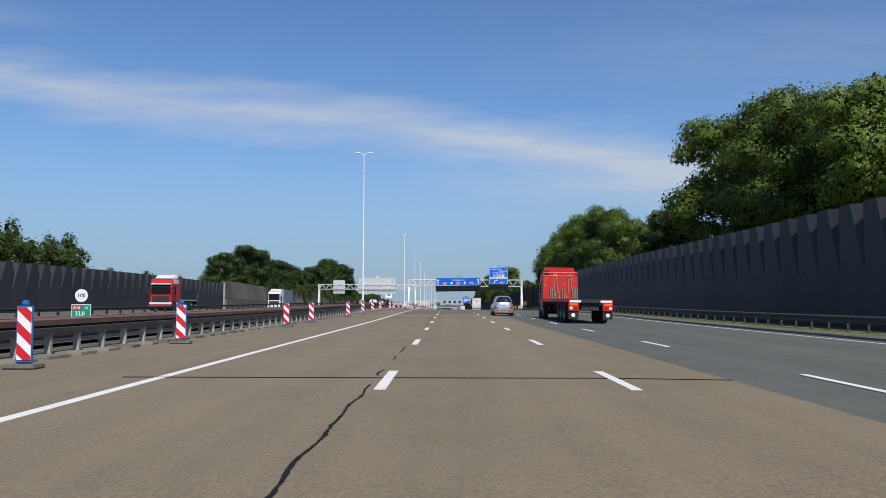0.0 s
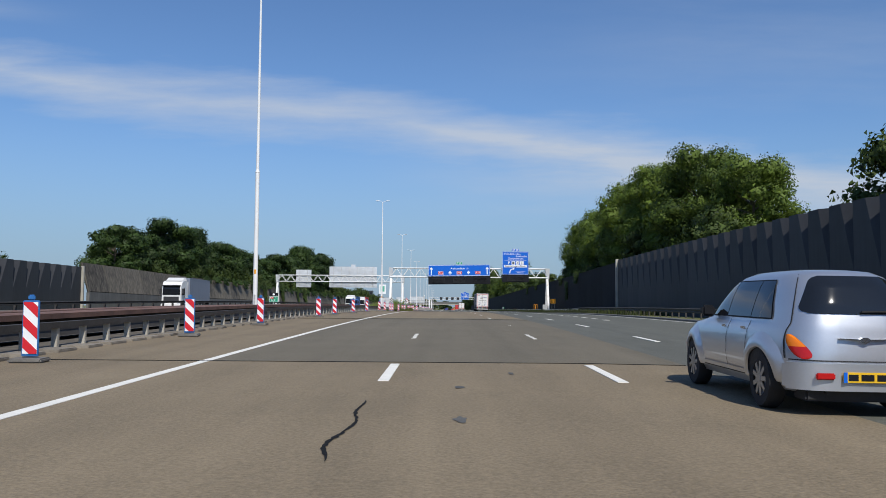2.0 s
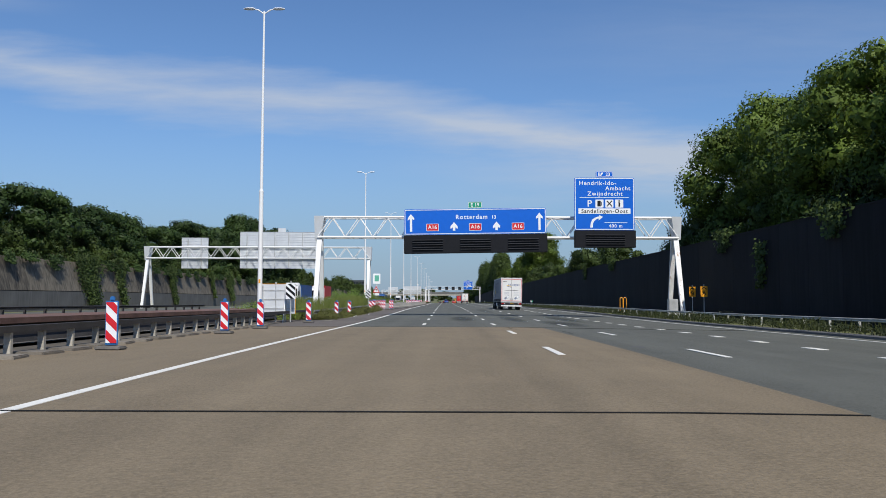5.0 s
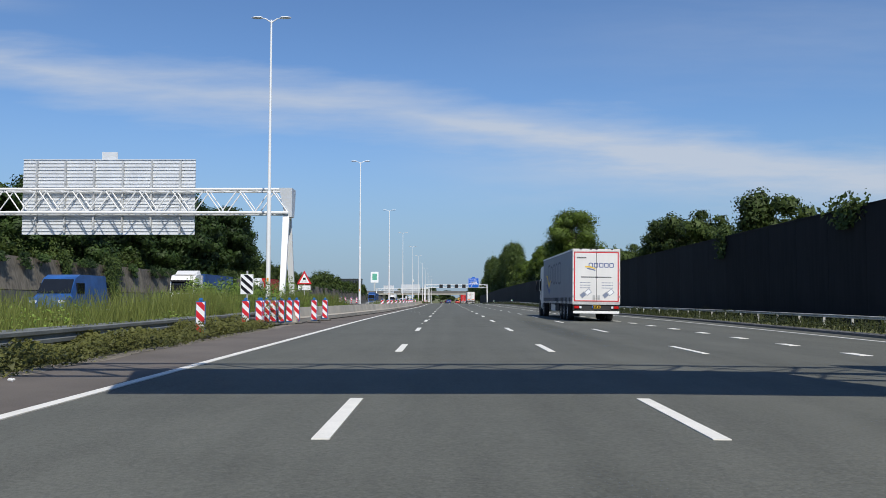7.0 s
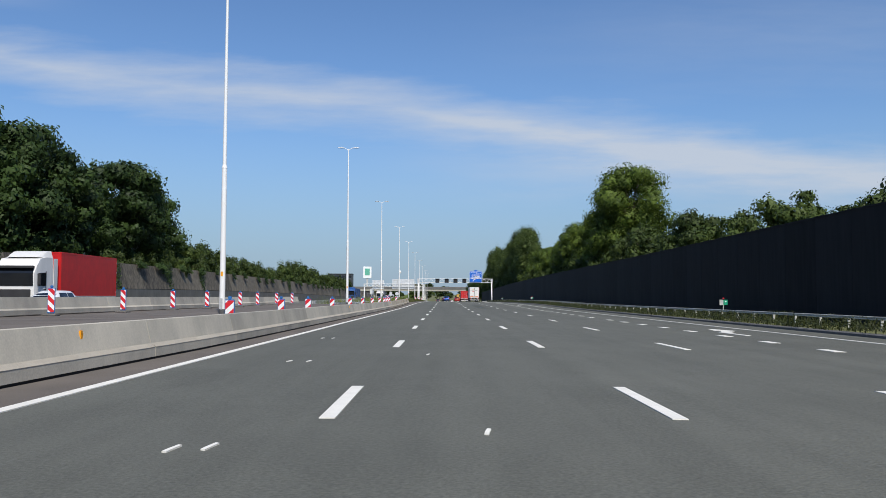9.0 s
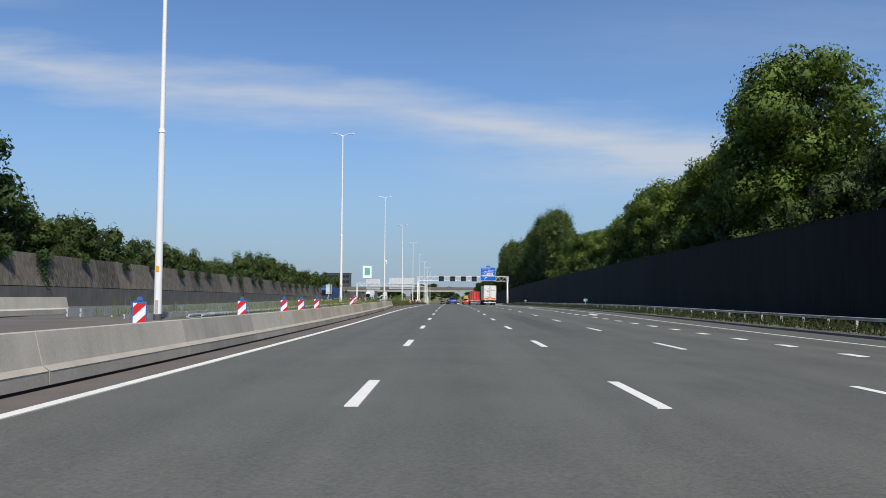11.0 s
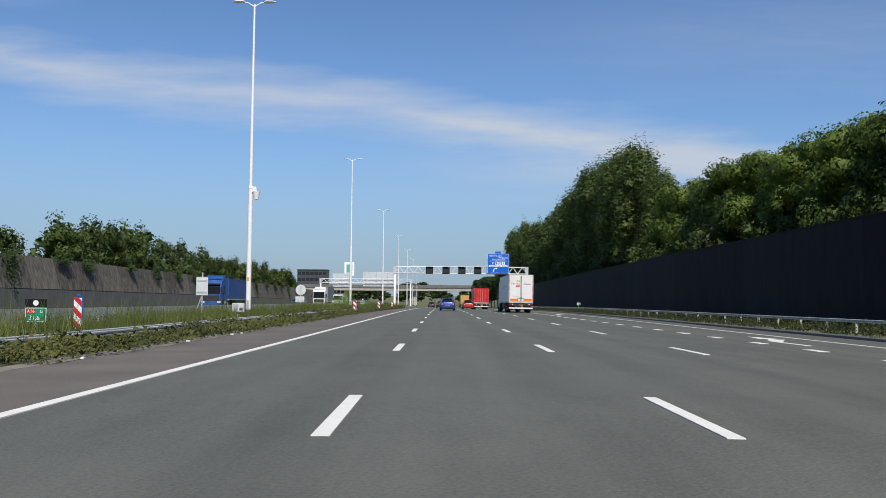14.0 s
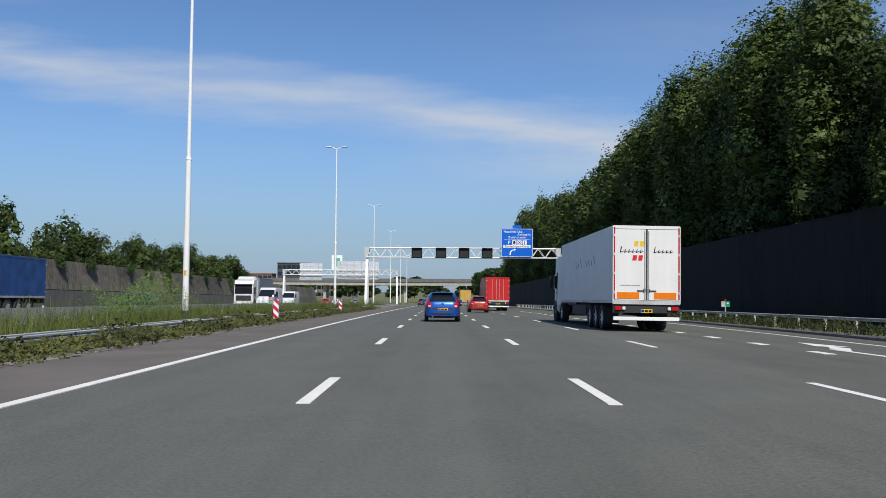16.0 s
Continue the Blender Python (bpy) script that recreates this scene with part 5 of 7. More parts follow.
class CarShape:
    """A car's skin as a stack of plan outlines: rows of height, rear end, front end, half width, squareness."""

    def __init__(self, rows):
        self.rows = rows

    def at(self, z):
        r = self.rows
        if z <= r[0][0]:
            return r[0][1:]
        for i in range(len(r) - 1):
            if r[i][0] <= z <= r[i + 1][0]:
                f = (z - r[i][0]) / (r[i + 1][0] - r[i][0])
                p = [r[min(max(k, 0), len(r) - 1)] for k in (i - 1, i, i + 1, i + 2)]
                out = []
                for c in range(1, 5):
                    lin = p[1][c] + f * (p[2][c] - p[1][c])
                    cur = p[1][c] + 0.5 * f * (p[2][c] - p[0][c] + f * (2 * p[0][c] - 5 * p[1][c] + 4 * p[2][c] - p[3][c] + f * (3 * (p[1][c] - p[2][c]) + p[3][c] - p[0][c])))
                    out.append(0.5 * lin + 0.5 * cur)
                return out
        return r[-1][1:]

    def ring(self, z, k=48, grow=0.0):
        a, b, w, n = self.at(z)
        c, h = (a + b) / 2, (b - a) / 2 + grow
        out = []
        for i in range(k):
            t = 2 * math.pi * (i + 0.5) / k
            ct, st = math.cos(t), math.sin(t)
            out.append(((w + grow) * math.copysign(abs(ct) ** (2 / n), ct), c + h * math.copysign(abs(st) ** (2 / n), st), z))
        return out

    def skin(self, zs):
        b = B()
        loft(b, [self.ring(z) for z in zs])
        return b

    def side(self, z, v, s, off):
        a, b, w, n = self.at(z)
        return (s * (w * max(0.0, 1 - abs(v) ** n) ** (1 / n) + off), (a + b) / 2 + (b - a) / 2 * v, z)

    def rear(self, z, u, off):
        a, b, w, n = self.at(z)
        return (w * u, (a + b) / 2 - (b - a) / 2 * max(0.0, 1 - abs(u) ** n) ** (1 / n) - off, z)

    def y_side(self, z, y, s, off):
        a, b, w, n = self.at(z)
        return self.side(z, max(-0.999, min(0.999, (y - (a + b) / 2) / ((b - a) / 2))), s, off)

    def patch(self, fn, p0, p1, z0, z1, n=8, m=6, trim=None):
        """A thin plate lying on the skin; fn(z, p) gives its points. trim(z fraction) gives how far each end moves in."""
        b = B()
        grid = []
        for j in range(m + 1):
            g = j / m
            z = z0 + (z1 - z0) * g
            ta, tb = trim(g) if trim else (0, 0)
            grid.append([b.verts.new(fn(z, p0 + ta + (p1 - tb - p0 - ta) * i / n)) for i in range(n + 1)])
        for r0, r1 in zip(grid, grid[1:]):
            for i in range(n):
                b.faces.new((r0[i], r0[i + 1], r1[i + 1], r1[i]))
        return b


def window_trim(g):
    """Rounded corners and a slight taper for a rear window."""
    e = max(0.0, abs(2 * g - 1) - 0.62) / 0.38
    q = 0.13 * (1 - math.sqrt(max(0.0, 1 - e * e))) + 0.10 * g
    return q, q


def car(m, paint_mat, shape, label, zs, wheels, r, belt, roof_z, side_wins, bumper, plate, group="cars on the carriageway", extra=None, rear_u=0.80, rear_z=None, mirror=None, spokes=5):
    """A car standing with its rear at y = 0: skin, windows, bumper, plate, mirrors and wheels."""
    t = thing("car", m, label, "car", group)
    S = CarShape(shape)
    part("body", S.skin(zs), paint_mat, t, smooth=True)
    zb, zt = rear_z or (belt + 0.05, roof_z - 0.13)
    part("rear_window", S.patch(lambda z, u: S.rear(z, u, 0.014), -rear_u, rear_u, zb, zt, 14, 18, window_trim), GLASS, t, "dark tinted rear window", smooth=True)
    for s in (-1, 1):
        for y0, y1, a0, a1 in side_wins:
            part("side_window", S.patch(lambda z, y: S.y_side(z, y, s, 0.013), y0, y1, belt + 0.03, roof_z - 0.12, 8, 6, lambda g: (a0 * g, a1 * g)), GLASS, t, smooth=True)
        ym = side_wins[-1][1] - 0.25
        q = S.y_side(belt, ym, s, 0)
        part("side_mirror", box(B(), *sorted((q[0] + s * 0.02, q[0] + s * 0.2)), ym - 0.05, ym + 0.07, belt, belt + 0.15, 0.03), mirror or paint_mat, t)
        for wy in wheels:
            w = S.y_side(r + 0.1, wy, 1, 0)[0]
            ar = B()
            k = 24
            rings = []
            for q in (0.3, 0.8, 1.08):
                rings.append([ar.verts.new(S.y_side(max(0.2, r + q * r * math.sin(math.pi * i / k)), wy + q * r * math.cos(math.pi * i / k), s, 0.005)) for i in range(k + 1)])
            for r0, r1 in zip(rings, rings[1:]):
                for i in range(k):
                    ar.faces.new((r0[i], r0[i + 1], r1[i + 1], r1[i]))
            part("wheel_arch", ar, CHASSIS, t)
            wheel(t, s * (w - 0.075), wy, r, 0.2, spokes=spokes)
        for y in (side_wins[0][1] + 0.03, side_wins[-1][1] - 0.95):
            q = S.y_side(belt - 0.1, y, s, 0)
            part("door_handle", box(B(), *sorted((q[0] - s * 0.02, q[0] + s * 0.03)), y, y + 0.14, belt - 0.12, belt - 0.09, 0.008), CHROME, t)
            part("door_gap", S.patch(lambda z, yy: S.y_side(z, yy, s, 0.007), y - 0.06, y - 0.048, 0.36, belt - 0.01, 1, 5), CHASSIS, t)
    # windscreen
    part("windscreen", S.patch(lambda z, u: (S.at(z)[2] * u, S.at(z)[0] + S.at(z)[1] - S.rear(z, u, 0.006)[1], z), -0.85, 0.85, belt + 0.07, roof_z - 0.1, 10, 5), GLASS, t, smooth=True)
    bz0, bz1, out = bumper
    pts_ = [p for p in S.ring((bz0 + bz1) / 2, 96, out) if p[1] < 0.30]
    pts_.sort(key=lambda p: math.atan2(p[1] - 0.31, p[0]))
    b = B()
    prism(b, [(p[0], p[1]) for p in pts_], "z", bz0, bz1)
    bmesh.ops.bevel(b, geom=[e for e in b.edges if abs(e.verts[0].co.z - e.verts[1].co.z) < 1e-6], offset=0.025, segments=2, affect="EDGES")
    part("bumper", b, paint_mat, t, smooth=True)
    part("valance", box(B(), -0.6, 0.6, 0.06, 0.4, bz0 - 0.12, bz0 + 0.01, 0.02), CHASSIS, t)
    number_plate(t, plate[0], plate[1])
    if extra:
        extra(t, S)
    return t


def lamp_patch(t, S, s, u0, u1, z0, z1, material, off, name="tail_lamp", label=""):
    a, b = sorted((s * u0, s * u1))
    return part(name, S.patch(lambda z, u: S.rear(z, u, off), a, b, z0, z1, 6, 5), material, t, label, smooth=True)


def hatch_extra(t, S):
    for s in (-1, 1):
        lamp_patch(t, S, s, 0.62, 0.97, 0.70, 0.92, TAIL_RED, 0.012)
        lamp_patch(t, S, s, 0.80, 0.99, 0.92, 1.12, TAIL_RED, 0.012)
        lamp_patch(t, S, s, 0.66, 0.80, 0.74, 0.80, LENS, 0.016, "reverse_lamp")
    part("badge", box(B(), -0.08, 0.08, -0.02, 0.0, 0.88, 0.92, 0.01), CHROME, t)
    part("exhaust", tube(B(), (-0.5, 0.0, 0.24), (-0.5, 0.2, 0.24), 0.04, n=10), CHROME, t)
    part("roof_spoiler", box(B(), -0.52, 0.52, 0.22, 0.6, 1.405, 1.44, 0.015), SIGN_BLACK, t)
    part("diffuser", S.patch(lambda z, u: S.rear(z, u, 0.05), -0.72, 0.72, 0.27, 0.42, 10, 3), CHASSIS, t, "dark lower bumper insert", smooth=True)
    # shade above the plate, laid on the flat skin as a dark patch
    part("tailgate_shade", S.patch(lambda z, u: S.rear(z, u, 0.004), -0.55, 0.55, 0.60, 0.70, 8, 2), CHASSIS, t, "dark recess round the plate")


HATCH = [(0.20, 0.14, 4.1, 0.76, 5), (0.34, 0.01, 4.27, 0.87, 5.5), (0.58, 0.0, 4.28, 0.895, 6), (0.76, 0.02, 4.2, 0.895, 6), (0.88, 0.05, 3.95, 0.88, 6), (0.96, 0.09, 3.3, 0.845, 6), (1.18, 0.24, 2.95, 0.75, 6), (1.36, 0.38, 2.55, 0.655, 5), (1.44, 0.50, 2.3, 0.57, 4.5), (1.475, 0.72, 2.0, 0.42, 4), (1.485, 1.0, 1.7, 0.22, 3)]
HATCH_Z = [0.20, 0.24, 0.29, 0.34, 0.42, 0.5, 0.58, 0.67, 0.76, 0.82, 0.88, 0.92, 0.96, 1.02, 1.10, 1.18, 1.27, 1.36, 1.41, 1.44, 1.46, 1.475, 1.485]
hatch = dict(shape=HATCH, zs=HATCH_Z, wheels=(0.78, 3.38), r=0.31, belt=0.95, roof_z=1.47, side_wins=((0.75, 1.55, 0.05, 0.02), (1.62, 2.75, 0.0, 0.35)), bumper=(0.30, 0.54, 0.035), plate=(0.62, -0.006), extra=hatch_extra, rear_u=0.84)


def road_pose(x, y, rz=0):
    return pose(x, y, gz(y) - fall(x) + 0.008, slope(y + 2), math.degrees(FALL) if x > 2.6 else 0, rz)


car(road_pose(0.9, 505.6, 0.6), BLUE, label="shiny blue five-door hatchback on the asphalt lane", **hatch)
car(road_pose(4.45, 541, 1), REDCAR, label="bright red hatchback in the middle lane", **hatch)
car(road_pose(0.2, 566, 1), DARKCAR, label="dark grey hatchback driving ahead", **hatch)
for x, y, mt, lb in ((-2.5, 640, DARKCAR, "dark car far ahead on the motorway"), (1.0, 690, WHITECAR, "white car far ahead on the motorway"), (4.3, 735, SILVER, "silver car far ahead on the motorway")):
    car(road_pose(x, y, 1), mt, label=lb, **hatch)

# the tall silver retro-style car
RETRO = [(0.24, 0.16, 4.1, 0.74, 5), (0.36, 0.03, 4.24, 0.81, 5), (0.58, 0.0, 4.28, 0.85, 4.6), (0.78, 0.02, 4.2, 0.845, 4.4), (0.90, 0.04, 3.95, 0.815, 4.4), (0.99, 0.06, 3.3, 0.765, 4.4), (1.20, 0.12, 3.0, 0.705, 4.2), (1.40, 0.22, 2.7, 0.63, 4), (1.51, 0.33, 2.45, 0.56, 3.8), (1.57, 0.50, 2.2, 0.46, 3.5), (1.595, 0.75, 1.9, 0.30, 3), (1.60, 1.0, 1.7, 0.15, 3)]
RETRO_Z = [0.24, 0.28, 0.36, 0.46, 0.58, 0.68, 0.78, 0.85, 0.90, 0.95, 0.99, 1.06, 1.13, 1.20, 1.27, 1.34, 1.40, 1.46, 1.51, 1.545, 1.57, 1.585, 1.595, 1.60]


def retro_extra(t, S):
    bd = B()
    prism(bd, [(-0.27, 0.838), (-0.05, 0.815), (-0.04, 0.80), (0.0, 0.785), (0.04, 0.80), (0.05, 0.815), (0.27, 0.838), (0.05, 0.832), (0.03, 0.85), (-0.03, 0.85), (-0.05, 0.832)], "y", -0.022, 0.03)
    part("badge", bd, CHROME, t, "small winged chrome badge")
    part("wiper", beam(B(), (0.0, 0.055, 1.125), (0.40, 0.065, 1.135), 0.018, 0.015), RUBBER, t)
    part("tailgate_gap", S.patch(lambda z, u: S.rear(z, u, 0.010), -0.84, 0.84, 0.586, 0.600, 24, 1), CHASSIS, t)
    for s in (-1, 1):
        part("tailgate_gap", S.patch(lambda z, u: S.rear(z, u, 0.011), s * 0.86, s * 0.869, 0.60, 1.53, 1, 24), CHASSIS, t)
        for z0, z1, mt, nm in ((0.605, 0.735, TAIL_RED, "tail_lamp"), (0.735, 0.865, TAIL_AMBER, "indicator")):
            # one leaning oval on the rear corner, red below and amber above
            b = B()
            rows = []
            for j in range(8):
                z = z0 + (z1 - z0) * j / 7
                half = 0.085 * math.sqrt(max(0.02, 1 - ((z - 0.735) / 0.132) ** 2))
                mid = 0.185 + 0.72 * (z - 0.735)
                rows.append([b.verts.new(S.y_side(z, mid + half * (2 * i / 8 - 1), s, 0.010 + 0.022 * math.sqrt(max(0.0, 1 - (2 * i / 8 - 1) ** 2)))) for i in range(9)])
            for p, q in zip(rows, rows[1:]):
                for i in range(8):
                    b.faces.new((p[i], p[i + 1], q[i + 1], q[i]))
            part(nm, b, mt, t, "glossy red lower half of the oval lamp" if nm == "tail_lamp" else "amber upper half of the oval lamp", smooth=True)
        part("fog_lamp", box(B(), *sorted((s * 0.54, s * 0.34)), -0.075, -0.03, 0.40, 0.47, 0.012), TAIL_RED, t)
        part("side_moulding", S.patch(lambda z, y: S.y_side(z, y, s, 0.012), 1.15, 2.95, 0.35, 0.40, 6, 1), SILVER, t)
        part("trim_line", S.patch(lambda z, y: S.y_side(z, y, s, 0.014), 1.15, 2.95, 0.335, 0.348, 6, 1), CHASSIS, t)
        # black surround that ties the side windows into one band
        part("window_surround", S.patch(lambda z, y: S.y_side(z, y, s, 0.008), 0.62, 2.95, 1.015, 1.475, 20, 12, lambda g: (0.24 * g + 0.10 * max(0, abs(2 * g - 1) - 0.6) ** 1.5, 0.42 * g)), SIGN_BLACK, t, smooth=True)
        for wy in (0.80, 3.42):
            b = B()
            rows = []
            for q, o in ((1.07, 0.02), (1.10, 0.045), (1.22, 0.052), (1.40, 0.036), (1.62, 0.0), (1.75, -0.02)):
                rows.append([b.verts.new(S.y_side(max(0.26, 0.33 + q * 0.33 * math.sin(math.pi * i / 28)), wy + q * 0.33 * math.cos(math.pi * i / 28), s, o)) for i in range(29)])
            for p, q in zip(rows, rows[1:]):
                for i in range(28):
                    b.faces.new((p[i], p[i + 1], q[i + 1], q[i]))
            part("fender", b, SILVER, t, "bulging silver fender", smooth=True)
    part("exhaust", tube(B(), (-0.38, 0.0, 0.27), (-0.38, 0.25, 0.27), 0.03, n=10), CHASSIS, t)


car(road_pose(4.5, 66.9, 0), SILVER, shape=RETRO, zs=RETRO_Z, wheels=(0.80, 3.42), r=0.33, belt=1.0, roof_z=1.58, side_wins=((0.66, 1.24, 0.20, 0.0), (1.26, 2.08, 0.0, 0.0), (2.10, 2.92, 0.0, 0.36)), bumper=(0.28, 0.57, 0.06), plate=(0.43, -0.066), label="silver retro-styled tall hatchback with oval tail lamps", extra=retro_extra, rear_u=0.84, rear_z=(1.10, 1.515), mirror=SIGN_BLACK, spokes=9)


# ---- lorries ----
def cab(t, y0, w, h, color, roof=True, z0=0.55, depth=2.25, facing=1, top_mat=None):
    """A tractor's cab from y0 on, looking along facing: raked front, doors, steps, deflectors and wheels."""
    f = facing
    hw = w / 2

    def ring(yv, zv, inset, top):
        return [(-hw + inset, yv, zv), (hw - inset, yv, zv), (hw - inset - 0.05, yv, top), (-hw + inset + 0.05, yv, top)]
    b = B()
    loft(b, [ring(y0, z0 + 0.35, 0.0, h), ring(y0 + f * 0.9, z0 + 0.35, 0.0, h), ring(y0 + f * 1.65, z0 + 0.1, 0.0, h - 0.12), ring(y0 + f * depth * 0.9, z0 - 0.1, 0.02, h - 0.55), ring(y0 + f * depth, z0 - 0.1, 0.07, h - 1.0)])
    part("cab", b, color, t)
    fy = y0 + f * depth
    ws = B()
    loft(ws, [[(-hw + 0.16, fy - f * 0.005, z0 + 1.2), (hw - 0.16, fy - f * 0.005, z0 + 1.2), (hw - 0.16, fy + f * 0.03, z0 + 1.2), (-hw + 0.16, fy + f * 0.03, z0 + 1.2)],
              [(-hw + 0.19, fy - f * 0.02, h - 1.0), (hw - 0.19, fy - f * 0.02, h - 1.0), (hw - 0.19, fy + f * 0.03, h - 1.0), (-hw + 0.19, fy + f * 0.03, h - 1.0)],
              [(-hw + 0.22, fy - f * 0.2, h - 0.70), (hw - 0.22, fy - f * 0.2, h - 0.70), (hw - 0.22, fy - f * 0.13, h - 0.66), (-hw + 0.22, fy - f * 0.13, h - 0.66)]])
    part("windscreen", ws, GLASS, t)
    a, c = sorted((fy - 0.02 * f, fy + 0.03 * f))
    part("grille", box(B(), -hw + 0.3, hw - 0.3, a, c, z0 + 0.35, z0 + 1.0, 0.02), CHASSIS, t)
    part("bumper", box(B(), -hw, hw, a - 0.06, c + 0.06, z0 - 0.25, z0 + 0.12, 0.04), color, t)
    part("sun_visor", box(B(), -hw + 0.15, hw - 0.15, *sorted((fy - f * 0.12, fy + f * 0.12)), h - 0.70, h - 0.55, 0.02), top_mat or CHASSIS, t)
    if top_mat:
        part("roof_band", box(B(), -hw - 0.006, hw + 0.006, *sorted((y0 - f * 0.01, y0 + f * 1.66)), h - 0.62, h - 0.12, 0.01), top_mat, t)
        part("bumper_band", box(B(), -hw + 0.02, hw - 0.02, *sorted((fy + 0.02 * f, fy + 0.10 * f)), z0 + 0.13, z0 + 0.33), top_mat, t)
    for s in (-1, 1):
        o = s * (hw - 0.035)
        wn_ = B()
        prism(wn_, [(y0 + f * 1.05, z0 + 1.22), (y0 + f * 2.0, z0 + 1.22), (y0 + f * 1.85, z0 + 1.98), (y0 + f * 1.05, z0 + 2.02)], "x", *sorted((o, o + s * 0.05)))
        part("side_window", wn_, GLASS, t)
        part("door_gap", box(B(), *sorted((o, o + s * 0.047)), *sorted((y0 + f * 0.96, y0 + f * 0.985)), z0 + 0.3, z0 + 2.1), CHASSIS, t)
        part("door_handle", box(B(), *sorted((o, o + s * 0.06)), *sorted((y0 + f * 1.05, y0 + f * 1.25)), z0 + 0.98, z0 + 1.03), CHASSIS, t)
        part("mirror", box(B(), *sorted((s * (hw + 0.06), s * (hw + 0.24))), *sorted((fy - f * 0.02, fy - f * 0.16)), z0 + 1.25, z0 + 1.95, 0.03), CHASSIS, t)
        part("mirror_arm", beam(B(), (s * (hw - 0.06), fy - f * 0.3, z0 + 1.9), (s * (hw + 0.15), fy - f * 0.1, z0 + 1.85), 0.04, 0.04), CHASSIS, t)
        part("headlamp", box(B(), *sorted((s * (hw - 0.08), s * (hw - 0.5))), a, c, z0 + 0.14, z0 + 0.34, 0.02), LENS, t)
        for k in range(2):
            part("step", box(B(), *sorted((s * (hw - 0.25), s * (hw + 0.01))), *sorted((y0 + f * 1.75, y0 + f * 2.2)), z0 - 0.12 + 0.25 * k, z0 - 0.06 + 0.25 * k), CHASSIS, t)
        part("side_fairing", box(B(), *sorted((s * (hw - 0.03), s * hw)), *sorted((y0 - f * 0.02, y0 - f * 0.55)), z0 + 0.4, h - 0.05, 0.01), color, t)
        part("fuel_tank", tube(B(), (s * 0.95, y0 + f * 0.05, 0.72), (s * 0.95, y0 + f * 0.85, 0.72), 0.3, n=14), GALV, t, smooth=True)
        ar = B()
        tube(ar, (s * (hw - 0.35), y0 + f * depth * 0.66, 0.52), (s * (hw + 0.006), y0 + f * depth * 0.66, 0.52), 0.62, n=20)
        part("wheel_arch", ar, CHASSIS, t)
        wheel(t, s * (hw - 0.13), y0 + f * depth * 0.66, 0.5, 0.3, GALV, 8)
        wheel(t, s * (hw - 0.16), y0 - 0.75 * f, 0.5, 0.34, GALV, 8)
    if roof:
        rf = B()
        q = lambda yv, wv, z: [(-wv, yv, h - 0.02), (wv, yv, h - 0.02), (wv - 0.12, yv, z), (-wv + 0.12, yv, z)]
        loft(rf, [q(y0 + f * 0.02, hw - 0.06, h + 0.42), q(y0 + f * 0.5, hw - 0.1, h + 0.36), q(y0 + f * 1.2, hw - 0.2, h + 0.14), q(y0 + f * 1.6, hw - 0.3, h + 0.0)])
        part("roof_deflector", rf, top_mat or color, t)
    part("tractor_frame", box(B(), -0.5, 0.5, *sorted((y0 - 1.9 * f, y0 + f * depth * 0.8)), 0.5, 0.95), CHASSIS, t)


